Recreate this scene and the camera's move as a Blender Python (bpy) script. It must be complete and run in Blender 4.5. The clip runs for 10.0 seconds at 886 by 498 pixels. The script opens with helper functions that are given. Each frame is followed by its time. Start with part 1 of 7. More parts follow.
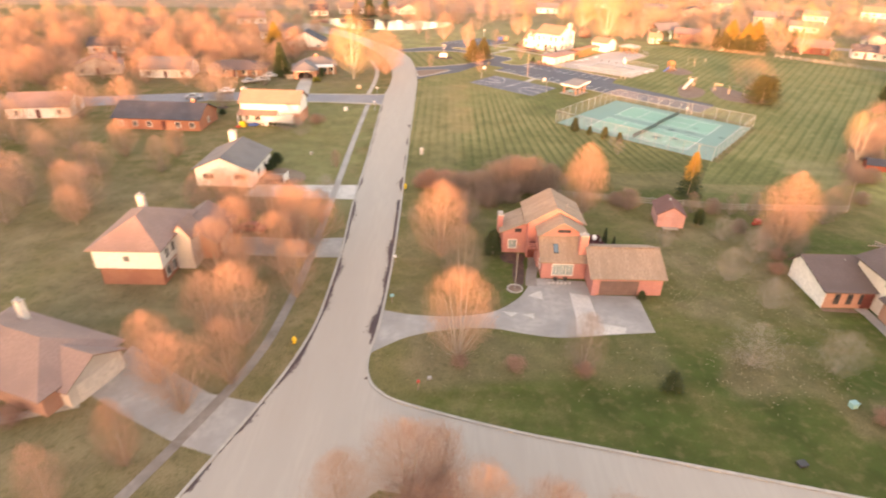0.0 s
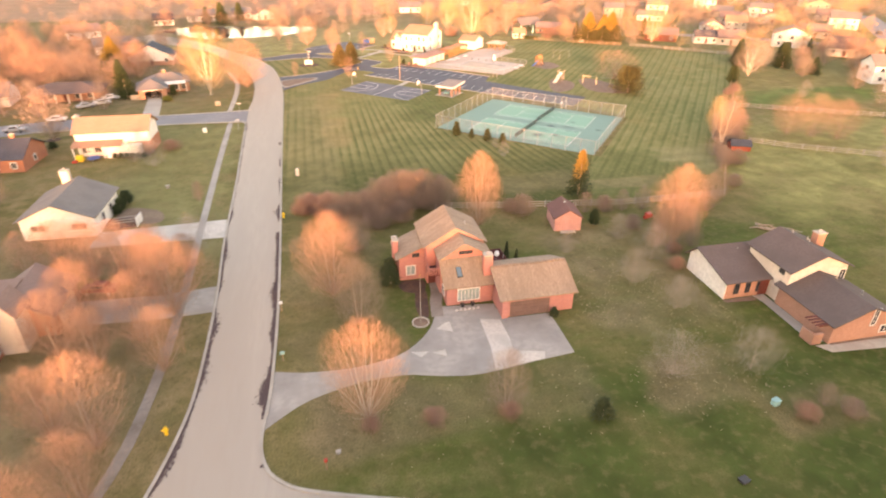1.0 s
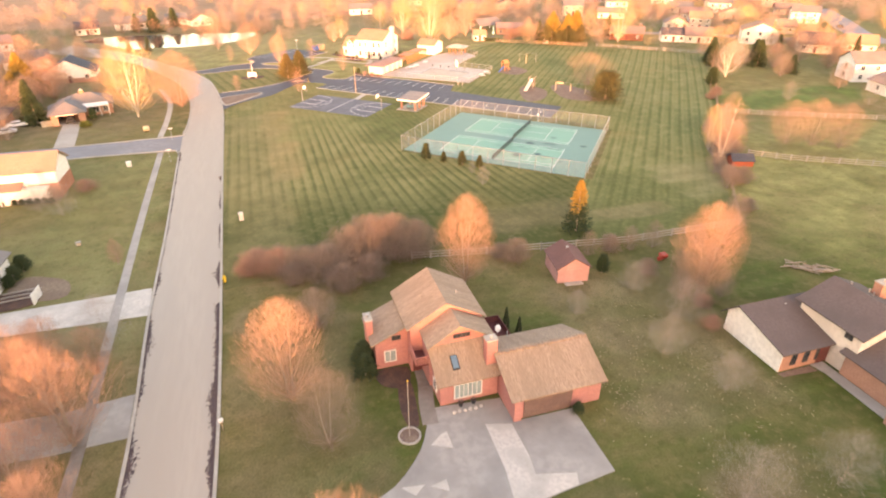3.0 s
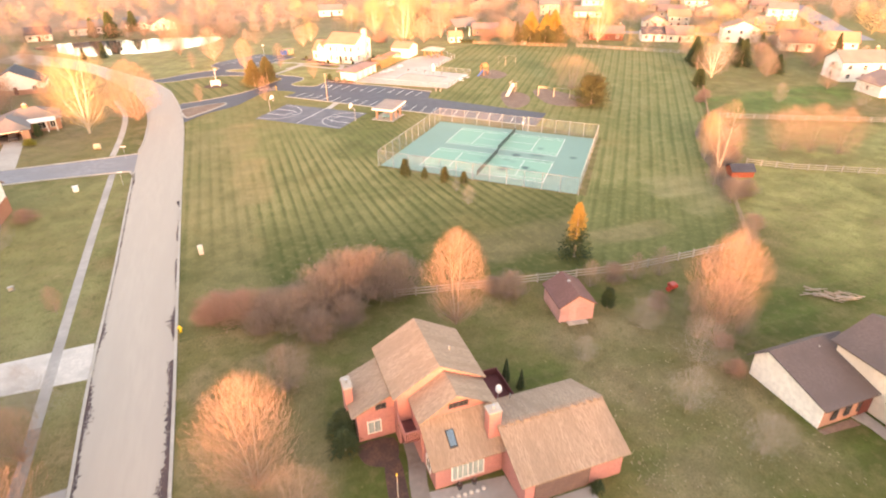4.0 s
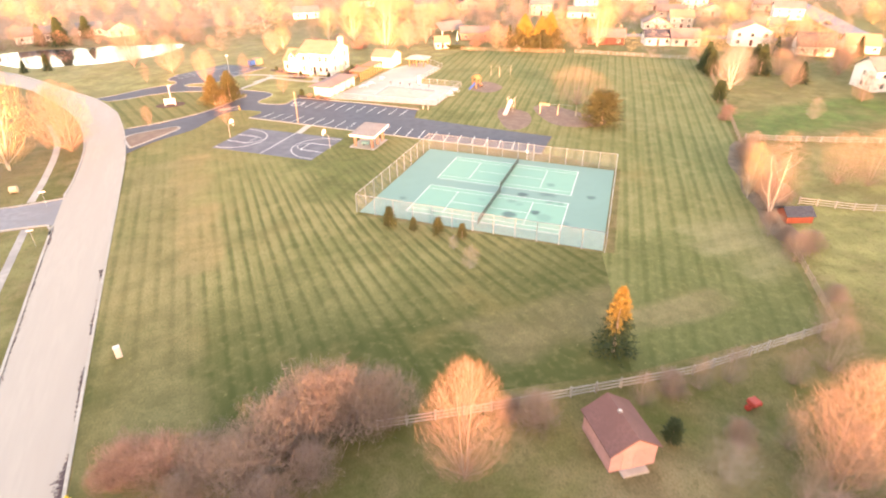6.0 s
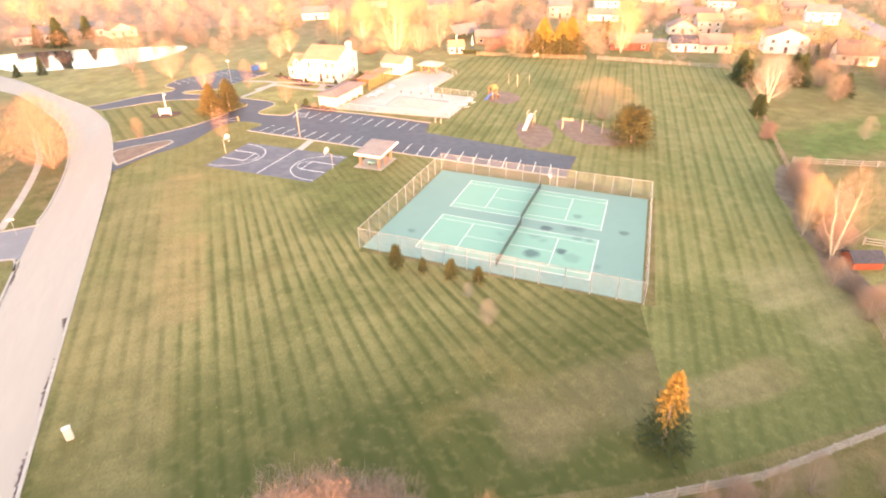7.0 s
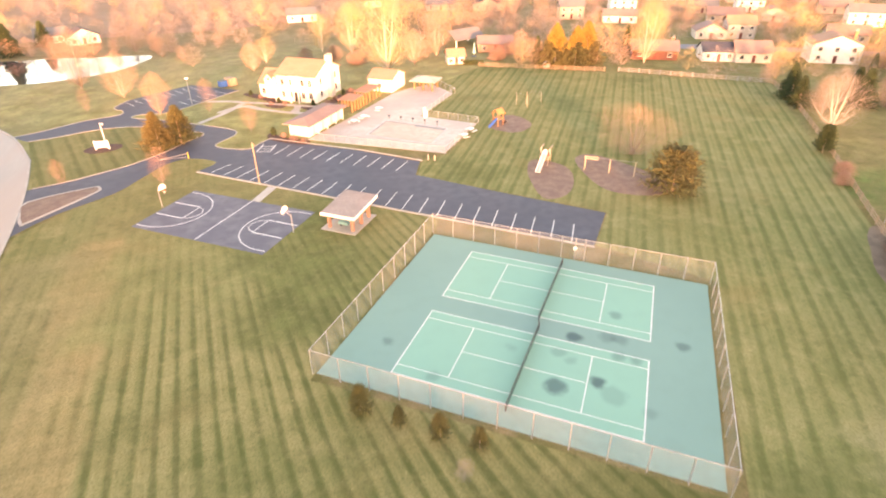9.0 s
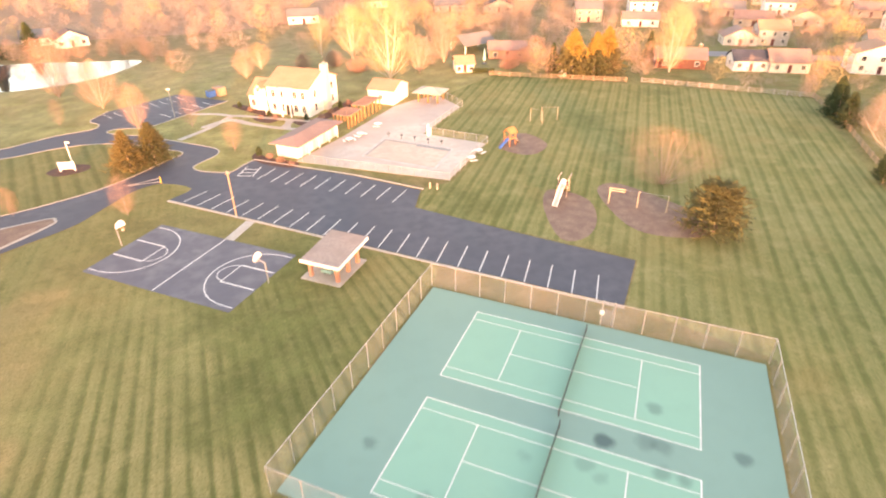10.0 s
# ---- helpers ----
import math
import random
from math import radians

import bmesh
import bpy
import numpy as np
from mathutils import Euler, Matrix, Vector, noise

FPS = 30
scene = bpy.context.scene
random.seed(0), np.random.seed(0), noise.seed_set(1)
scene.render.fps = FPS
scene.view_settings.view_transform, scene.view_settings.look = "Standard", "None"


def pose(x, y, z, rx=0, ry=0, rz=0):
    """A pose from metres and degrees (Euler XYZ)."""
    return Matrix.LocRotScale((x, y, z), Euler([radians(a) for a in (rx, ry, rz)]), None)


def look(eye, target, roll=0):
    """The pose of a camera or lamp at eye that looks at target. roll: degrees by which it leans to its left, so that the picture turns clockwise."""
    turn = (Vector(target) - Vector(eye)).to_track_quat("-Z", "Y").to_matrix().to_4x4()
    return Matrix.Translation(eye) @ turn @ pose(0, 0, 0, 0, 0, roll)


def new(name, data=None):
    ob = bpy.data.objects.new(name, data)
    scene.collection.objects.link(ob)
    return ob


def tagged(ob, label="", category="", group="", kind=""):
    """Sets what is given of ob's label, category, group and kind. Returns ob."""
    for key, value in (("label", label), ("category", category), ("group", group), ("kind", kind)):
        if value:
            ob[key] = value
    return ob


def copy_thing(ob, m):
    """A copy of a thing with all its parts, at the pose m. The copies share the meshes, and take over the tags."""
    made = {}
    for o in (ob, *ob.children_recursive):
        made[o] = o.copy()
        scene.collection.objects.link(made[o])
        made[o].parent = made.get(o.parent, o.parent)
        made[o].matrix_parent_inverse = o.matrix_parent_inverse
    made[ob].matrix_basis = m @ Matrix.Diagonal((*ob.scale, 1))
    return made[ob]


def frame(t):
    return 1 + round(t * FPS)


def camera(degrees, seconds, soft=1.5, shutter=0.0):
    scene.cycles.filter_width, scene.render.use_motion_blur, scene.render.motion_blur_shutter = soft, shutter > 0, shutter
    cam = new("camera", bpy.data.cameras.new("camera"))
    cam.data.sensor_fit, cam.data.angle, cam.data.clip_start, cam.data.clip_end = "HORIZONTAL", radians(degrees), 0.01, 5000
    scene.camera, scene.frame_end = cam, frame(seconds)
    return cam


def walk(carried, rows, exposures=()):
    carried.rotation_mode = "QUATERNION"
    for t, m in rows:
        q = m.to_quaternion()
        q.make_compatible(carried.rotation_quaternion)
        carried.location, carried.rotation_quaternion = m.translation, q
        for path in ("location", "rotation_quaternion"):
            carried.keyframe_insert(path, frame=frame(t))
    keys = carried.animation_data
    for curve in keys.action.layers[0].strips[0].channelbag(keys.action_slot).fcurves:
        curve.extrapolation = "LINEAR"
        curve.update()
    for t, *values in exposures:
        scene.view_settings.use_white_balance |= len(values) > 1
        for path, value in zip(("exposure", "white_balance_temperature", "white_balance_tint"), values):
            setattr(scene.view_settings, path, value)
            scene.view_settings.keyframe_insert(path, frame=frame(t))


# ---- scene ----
cam = camera(75.0, 10.0, 2.0, 0.5)
PATH = [
    (0, (1.988, 3.809, 41.55), (1.991, 5.557, 40.579), 1.1),
    (0.5, (2.266, 8.021, 41.334), (2.455, 9.761, 40.365), 0.6),
    (1, (2.015, 12.656, 41.254), (2.396, 14.364, 40.285), 0.3),
    (1.5, (2.16, 17.266, 41.091), (2.586, 18.961, 40.119), 0.1),
    (2, (2.374, 22.057, 40.895), (2.833, 23.743, 39.921), 0.0),
    (2.5, (2.84, 26.498, 40.775), (3.321, 28.177, 39.801), -0.1),
    (4, (5.55, 40.827, 40.484), (6.138, 42.469, 39.504), -0.5),
    (4.5, (6.932, 45.827, 40.347), (7.543, 47.458, 39.363), -0.6),
    (5, (8.818, 51.377, 39.952), (9.467, 52.993, 38.968), -0.8),
    (6.5, (13.926, 67.722, 40.126), (14.54, 69.346, 39.133), -0.6),
    (7, (16.159, 73.636, 40.182), (16.756, 75.264, 39.186), -0.5),
    (7.5, (18.652, 79.593, 40.167), (19.241, 81.222, 39.166), -0.5),
    (8, (21.378, 85.859, 40.033), (21.973, 87.483, 39.029), -0.7),
    (8.5, (24.302, 91.942, 40.049), (24.894, 93.563, 39.038), -0.9),
    (9, (27.167, 98.527, 39.829), (27.749, 100.15, 38.814), -0.8),
    (9.5, (30.051, 104.793, 39.674), (30.617, 106.418, 38.655), -1.0),
    (10, (33.023, 111.733, 39.423), (33.574, 113.362, 38.402), -0.7),
]
walk(cam, [(t, look(eye, target, roll)) for t, eye, target, roll in PATH],
     [(0, 3.56, 8650, 37), (2.5, 3.6, 8500, 36), (4.5, 3.93, 8300, 36), (6.5, 4.09, 8150, 38), (8, 3.95, 8100, 38), (10, 3.79, 8000, 35)])

# ---- light ----
SUN_AZ = 189.4      # degrees clockwise from +y: behind the camera, a little to its left
SUN_EL = 3.6
world = bpy.data.worlds.new("world")
scene.world = world
world.use_nodes = True
wn = world.node_tree.nodes
sky = wn.new("ShaderNodeTexSky")
sky.sky_type = "NISHITA"
sky.sun_disc = False
sky.sun_elevation = radians(SUN_EL)
sky.sun_rotation = radians(SUN_AZ)
wn["Background"].inputs[1].default_value = 0.15
world.node_tree.links.new(sky.outputs[0], wn["Background"].inputs[0])
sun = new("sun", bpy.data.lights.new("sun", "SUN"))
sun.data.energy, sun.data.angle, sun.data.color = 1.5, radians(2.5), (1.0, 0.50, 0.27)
sd = Vector((math.sin(radians(SUN_AZ)) * math.cos(radians(SUN_EL)), math.cos(radians(SUN_AZ)) * math.cos(radians(SUN_EL)), math.sin(radians(SUN_EL))))
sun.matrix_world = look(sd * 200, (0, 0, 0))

# ---- materials ----


def nodes_of(name, rough, metal=0.0):
    m = bpy.data.materials.new(name)
    m.use_nodes = True
    nt = m.node_tree
    b = nt.nodes["Principled BSDF"]
    b.inputs["Roughness"].default_value = rough
    b.inputs["Metallic"].default_value = metal
    b.inputs["Specular IOR Level"].default_value = 0.3
    return m, nt, b


def mixc(nt, fac, a, b, kind="MIX"):
    n = nt.nodes.new("ShaderNodeMix")
    n.data_type, n.blend_type = "RGBA", kind
    for k, v in ((0, fac), (6, a), (7, b)):
        if isinstance(v, (float, int)):
            n.inputs[k].default_value = v
        elif isinstance(v, (tuple, list)):
            n.inputs[k].default_value = (*v[:3], 1)
        else:
            nt.links.new(v, n.inputs[k])
    return n.outputs[2]


def noise_of(nt, scale, detail=3.0, stretch=None, seed=0.0):
    co = nt.nodes.new("ShaderNodeTexCoord")
    mp = nt.nodes.new("ShaderNodeMapping")
    nt.links.new(co.outputs["Object"], mp.inputs[0])
    mp.inputs["Location"].default_value = (seed, seed * 1.7, seed * 0.6)
    mp.inputs["Scale"].default_value = stretch or (1, 1, 1)
    n = nt.nodes.new("ShaderNodeTexNoise")
    n.inputs["Scale"].default_value, n.inputs["Detail"].default_value = scale, detail
    nt.links.new(mp.outputs[0], n.inputs["Vector"])
    return n.outputs["Fac"]


def ramp(nt, fac, lo, hi):
    r = nt.nodes.new("ShaderNodeMapRange")
    r.interpolation_type = "SMOOTHSTEP"
    r.inputs["From Min"].default_value, r.inputs["From Max"].default_value = lo, hi
    nt.links.new(fac, r.inputs["Value"])
    return r.outputs[0]


def calc(nt, op, a, b=None, c=None):
    n = nt.nodes.new("ShaderNodeMath")
    n.operation = op
    for k, v in enumerate((a, b, c)):
        if v is None:
            continue
        if isinstance(v, (float, int)):
            n.inputs[k].default_value = v
        else:
            nt.links.new(v, n.inputs[k])
    return n.outputs[0]


def bump(nt, b, height, strength, dist=0.02):
    n = nt.nodes.new("ShaderNodeBump")
    n.inputs["Strength"].default_value, n.inputs["Distance"].default_value = strength, dist
    nt.links.new(height, n.inputs["Height"])
    nt.links.new(n.outputs[0], b.inputs["Normal"])


def plain(name, base, rough=0.8, other=None, big=0.25, fine=4.0, relief=0.3, metal=0.0, vary=0.0, stretch=None, grain=0.8):
    """A painted or mineral surface: two scales of variation, and fine relief."""
    m, nt, b = nodes_of(name, rough, metal)
    other = other or tuple(c * 0.72 for c in base)
    c = mixc(nt, ramp(nt, noise_of(nt, big, 4, stretch), 0.38, 0.66), base, other)
    c = mixc(nt, ramp(nt, noise_of(nt, fine, 3, stretch, 5.0), 0.3, 0.75), c, tuple(x * grain for x in base))
    if vary:
        oi = nt.nodes.new("ShaderNodeObjectInfo")
        hs = nt.nodes.new("ShaderNodeHueSaturation")
        nt.links.new(calc(nt, "MULTIPLY_ADD", oi.outputs["Random"], vary, 1 - vary / 2), hs.inputs["Value"])
        nt.links.new(calc(nt, "MULTIPLY_ADD", oi.outputs["Random"], vary * 0.06, 0.5 - vary * 0.03), hs.inputs["Hue"])
        nt.links.new(c, hs.inputs["Color"])
        c = hs.outputs[0]
    nt.links.new(c, b.inputs["Base Color"])
    if relief:
        bump(nt, b, noise_of(nt, fine * 3, 2), relief)
    return m


def along(nt, pos, centre, half, soft, wob):
    """1 inside a stretch of one axis, with a ragged edge."""
    v = calc(nt, "ABSOLUTE", calc(nt, "SUBTRACT", calc(nt, "ADD", pos, wob), centre))
    return ramp(nt, v, half + soft, half - soft)


def grass(name, green, tan, lean=None, period=3.5, bare=0.55, zones=(), fan=0.0, phase=0.0, dark_end=None, depth=0.72, calm=None):
    """Turf: green with tan patches. lean: heading of the mowing stripes, in degrees from +y, fan: how it opens
    eastwards; zones: (x, y, half width, half depth, colour, amount) of other turf, and of a painted sun streak;
    dark_end: (y, depth) of a darker green end; calm: the stretch of y over which the stripes die out."""
    m, nt, b = nodes_of(name, 0.95)
    b.inputs["Specular IOR Level"].default_value = 0.1
    co = nt.nodes.new("ShaderNodeTexCoord")
    pos = nt.nodes.new("ShaderNodeSeparateXYZ")
    nt.links.new(co.outputs["Object"], pos.inputs[0])
    big = noise_of(nt, 0.045, 4, None, 3.0)
    mid = noise_of(nt, 0.35, 5, None, 8.0)
    half = tuple((g + t) / 2 for g, t in zip(green, tan))
    c = mixc(nt, ramp(nt, big, 0.34, 0.62), green, half if lean is None else tuple(0.75 * g + 0.25 * t for g, t in zip(green, tan)))
    c = mixc(nt, calc(nt, "MULTIPLY", ramp(nt, mid, bare - 0.12, bare + 0.22), 1.0 if lean is None else 0.6), c, tan)
    if lean is not None:
        a = radians(lean)
        slope = calc(nt, "MINIMUM", calc(nt, "MAXIMUM", calc(nt, "MULTIPLY", calc(nt, "SUBTRACT", pos.outputs[0], 13.0), fan), 0.0), 0.20)
        across = calc(nt, "ADD", calc(nt, "MULTIPLY", pos.outputs[0], math.cos(a)), calc(nt, "MULTIPLY", pos.outputs[1], -math.sin(a)))
        across = calc(nt, "ADD", across, calc(nt, "MULTIPLY", slope, calc(nt, "SUBTRACT", pos.outputs[1], 125.0)))
        across = calc(nt, "ADD", across, calc(nt, "MULTIPLY_ADD", noise_of(nt, 0.02, 2, None, 1.0), 0.7, -0.35 - phase))
        turn = calc(nt, "MULTIPLY", across, 2 * math.pi / period)
        w = calc(nt, "ADD", calc(nt, "SINE", turn), calc(nt, "MULTIPLY", calc(nt, "SINE", calc(nt, "MULTIPLY_ADD", turn, 2.0, 0.9)), 0.35 if period < 2 else 0.75))
        at = nt.nodes.new("ShaderNodeCombineXYZ")
        nt.links.new(across, at.inputs[0])
        nt.links.new(calc(nt, "MULTIPLY", pos.outputs[1], 0.022), at.inputs[1])
        sn = nt.nodes.new("ShaderNodeTexNoise")
        sn.inputs["Scale"].default_value, sn.inputs["Detail"].default_value = 1.8, 3.0
        nt.links.new(at.outputs[0], sn.inputs["Vector"])
        streak = sn.outputs["Fac"]
        w = calc(nt, "ADD", calc(nt, "MULTIPLY", w, 0.72), calc(nt, "MULTIPLY_ADD", streak, 2.2, -1.1))
        w = calc(nt, "ADD", w, calc(nt, "MULTIPLY_ADD", noise_of(nt, 0.3, 5, None, 27.0), 1.8, -0.9))
        if calm:
            still = ramp(nt, calc(nt, "ADD", pos.outputs[1], calc(nt, "MULTIPLY_ADD", noise_of(nt, 0.05, 3, None, 44.0), 40.0, -20.0)), calm[1], calm[0])
            w = calc(nt, "MULTIPLY", w, calc(nt, "MULTIPLY_ADD", still, 0.85, 0.15))
        fade = calc(nt, "MULTIPLY", ramp(nt, w, -0.8, 0.9), ramp(nt, noise_of(nt, 0.05, 4, None, 17.0), 0.2, 0.5))
        if dark_end:
            keep = ramp(nt, calc(nt, "ADD", pos.outputs[1], calc(nt, "MULTIPLY_ADD", noise_of(nt, 0.06, 3, None, 63.0), 30.0, -15.0)), dark_end[0], dark_end[0] + dark_end[1])
            fade = calc(nt, "MULTIPLY", fade, calc(nt, "MULTIPLY_ADD", keep, 0.5, 0.5))
        c = mixc(nt, calc(nt, "MULTIPLY", fade, depth * 0.92), c, tuple(0.2 * g + 1.0 * t for g, t in zip(green, tan)))
        c = mixc(nt, calc(nt, "MULTIPLY", ramp(nt, w, -0.2, -1.2), depth * 0.62), c, tuple(g * 0.66 for g in green))
    # A darker green is blended in towards low y.
    if dark_end:
        c = mixc(nt, calc(nt, "MULTIPLY_ADD", keep, -0.85, 0.85) if period < 2 else calc(nt, "MULTIPLY_ADD", keep, -0.5, 0.5), c, (green[0] * 0.42, green[1] * 0.5, green[2] * 0.42))
    earth = ramp(nt, noise_of(nt, 0.11, 6, None, 33.0), 0.54, 0.74)
    c = mixc(nt, calc(nt, "MULTIPLY", earth, 0.7 if lean is None else 0.45), c, tuple(t * e for t, e in zip(tan, (0.8, 0.72, 0.64))))
    lush = ramp(nt, noise_of(nt, 0.07, 5, None, 47.0), 0.5, 0.75)
    c = mixc(nt, calc(nt, "MULTIPLY", lush, 0.6), c, tuple(g * 0.72 for g in green))
    for k, (x, y, hx, hy, col, amount) in enumerate(zones):
        ragged = min(30.0, 2.0 * min(hx, hy))
        wob = calc(nt, "MULTIPLY_ADD", noise_of(nt, 0.06 if ragged > 20 else 0.14, 5, None, 71.0 + k), ragged, -ragged / 2)
        soft = min(hx, hy) * 0.35
        zone = calc(nt, "MULTIPLY", along(nt, pos.outputs[0], x, hx, soft, wob), along(nt, pos.outputs[1], y, hy, soft, calc(nt, "MULTIPLY", wob, 0.5)))
        mottle = mixc(nt, ramp(nt, noise_of(nt, 0.3, 4, (0.16, 1.6, 1) if k == 0 else None, 5.0 + k), 0.35, 0.7), col, tuple(g * 1.45 for g in col))
        c = mixc(nt, calc(nt, "MULTIPLY", zone, calc(nt, "MULTIPLY_ADD", ramp(nt, noise_of(nt, 0.13, 4, None, 81.0 + k), 0.3, 0.6), amount * 0.6, amount * 0.4)), c, mottle)
    tuft = ramp(nt, noise_of(nt, 0.9, 6, None, 52.0), 0.48, 0.70)
    c = mixc(nt, calc(nt, "MULTIPLY", tuft, 0.24 if lean is None else 0.20), c, tan)
    dim = ramp(nt, noise_of(nt, 1.3, 5, None, 58.0), 0.52, 0.72)
    c = mixc(nt, calc(nt, "MULTIPLY", dim, 0.35 if lean is None else 0.24), c, tuple(g * 0.55 for g in green))
    fine = noise_of(nt, 5.0, 4, None, 2.0)
    c = mixc(nt, calc(nt, "MULTIPLY", ramp(nt, fine, 0.35, 0.75), 0.5), c, tuple(g * 0.6 for g in green))
    leaf = ramp(nt, noise_of(nt, 1.7, 2, None, 21.0), 0.70, 0.80)
    c = mixc(nt, calc(nt, "MULTIPLY", leaf, 0.28), c, tuple(t * 1.5 for t in tan))
    nt.links.new(c, b.inputs["Base Color"])
    bump(nt, b, noise_of(nt, 9.0, 3), 0.6, 0.05)
    return m


def twig(name, base, other):
    """Bark and twigs, varied from tree to tree and from piece to piece."""
    m, nt, b = nodes_of(name, 0.9)
    oi = nt.nodes.new("ShaderNodeObjectInfo")
    ge = nt.nodes.new("ShaderNodeNewGeometry")
    f = calc(nt, "MULTIPLY_ADD", oi.outputs["Random"], 0.6, calc(nt, "MULTIPLY", ge.outputs["Random Per Island"], 0.4))
    nt.links.new(mixc(nt, f, base, other), b.inputs["Base Color"])
    return m


def glass(name="window_glass"):
    m, nt, b = nodes_of(name, 0.06)
    b.inputs["Specular IOR Level"].default_value = 0.6
    c = mixc(nt, ramp(nt, noise_of(nt, 0.8, 2), 0.4, 0.6), (0.02, 0.025, 0.03), (0.06, 0.06, 0.06))
    nt.links.new(c, b.inputs["Base Color"])
    return m


def mesh_wire(name, tint, cover):
    """Chain link seen from afar: thin wire over open air."""
    m, nt, b = nodes_of(name, 0.5)
    b.inputs["Base Color"].default_value = (*tint, 1)
    t = nt.nodes.new("ShaderNodeBsdfTransparent")
    x = nt.nodes.new("ShaderNodeMixShader")
    n = ramp(nt, noise_of(nt, 1.2, 2), 0.2, 0.8)
    nt.links.new(calc(nt, "MULTIPLY_ADD", n, 0.1, cover), x.inputs[0])
    nt.links.new(t.outputs[0], x.inputs[1])
    nt.links.new(b.outputs[0], x.inputs[2])
    nt.links.new(x.outputs[0], nt.nodes["Material Output"].inputs[0])
    return m


LEAFY_CONCRETE = plain("leaf_strewn_concrete", (0.27, 0.23, 0.195), 0.9, (0.17, 0.135, 0.11), 0.3, 2.0, 0.3)
GRASS = grass("rough_grass", (0.100, 0.102, 0.028), (0.25, 0.18, 0.092), None, 3.5, 0.50, ((46, 62, 42, 30, (0.055, 0.076, 0.018), 0.85), (50, 42, 34, 15, (0.038, 0.058, 0.014), 1.0), (-26, 122, 12, 34, (0.165, 0.162, 0.068), 0.9), (42, 75, 9, 13, (0.16, 0.128, 0.07), 0.95), (38, 52.5, 5, 4, (0.15, 0.115, 0.065), 0.75), (47, 46, 5, 3, (0.15, 0.11, 0.06), 0.7), (13, 54, 14, 4, (0.15, 0.12, 0.065), 0.6), (112, 110, 34, 26, (0.215, 0.205, 0.078), 0.95), (146, 166, 30, 22, (0.19, 0.165, 0.066), 0.9), (141, 152, 26, 8, (0.088, 0.132, 0.036), 0.95), (20, 258, 90, 50, (0.25, 0.242, 0.094), 0.95), (150, 420, 260, 160, (0.25, 0.195, 0.11), 0.75), (200, 245, 95, 62, (0.165, 0.165, 0.068), 0.8), (-45, 62, 30, 42, (0.175, 0.135, 0.078), 0.75), (3, 72, 6, 22, (0.16, 0.12, 0.07), 0.6), (-30, 150, 14, 40, (0.17, 0.15, 0.06), 0.6), (-60, 215, 40, 40, (0.17, 0.125, 0.075), 0.75), (-40, 345, 70, 22, (0.19, 0.145, 0.08), 0.8)))
# First zone: the orange streak of low sunlight, painted into the turf colour.
LAWN_W = grass("mown_grass_west", (0.106, 0.116, 0.036), (0.30, 0.24, 0.107), 0.0, 1.85, 0.55, ((5.6, 158, 3.0, 24, (0.29, 0.20, 0.09), 0.62), (15, 166, 10, 10, (0.185, 0.172, 0.068), 0.6), (0, 135, 6, 45, (0.21, 0.165, 0.078), 0.5), (46, 107, 14, 4.5, (0.19, 0.14, 0.075), 0.55), (33, 167, 9, 17, (0.098, 0.105, 0.034), 0.85), (18, 190, 14, 9, (0.16, 0.135, 0.055), 0.7)), 0.0058, 8.4, (105, 29), 0.75, (152, 190))
LAWN_E = grass("mown_grass_east", (0.122, 0.137, 0.044), (0.315, 0.265, 0.122), 36.5, 2.3, 0.58, ((78, 112, 7, 8, (0.24, 0.205, 0.105), 0.7), (57, 103.6, 8, 2.2, (0.20, 0.15, 0.08), 0.6)), 0.0, 0.4, (98, 28), 0.42)
LAWN_L = grass("mown_grass_loop", (0.125, 0.130, 0.044), (0.26, 0.21, 0.095), -15.0, 3.0, 0.58, depth=0.42)
ASPHALT = plain("worn_asphalt", (0.385, 0.335, 0.28), 0.9, (0.35, 0.302, 0.252), 0.25, 2.0, 0.1, stretch=(1, 0.12, 1), grain=0.93)
SEALED = plain("sealed_asphalt", (0.066, 0.070, 0.084), 0.75, (0.085, 0.089, 0.104), 0.06, 0.6, 0.2, grain=0.92)
STREET = plain("grey_asphalt", (0.24, 0.235, 0.24), 0.85, (0.20, 0.195, 0.20), 0.15, 1.2, 0.3)
COURT_ASPHALT = plain("court_asphalt", (0.105, 0.105, 0.122), 0.8, (0.16, 0.155, 0.165), 0.10, 0.6, 0.2, grain=0.93)
CONCRETE = plain("concrete", (0.42, 0.38, 0.325), 0.85, (0.33, 0.295, 0.25), 0.3, 2.0, 0.3)
OLD_CONCRETE = plain("grey_concrete", (0.36, 0.33, 0.295), 0.85, (0.25, 0.23, 0.21), 0.22, 1.3, 0.3)
NEW_CONCRETE = plain("pale_concrete", (0.55, 0.50, 0.44), 0.85, None, 0.5, 3.0, 0.2)
DECK = plain("pool_deck_concrete", (0.54, 0.455, 0.38), 0.85, (0.40, 0.33, 0.28), 0.08, 0.8, 0.2)


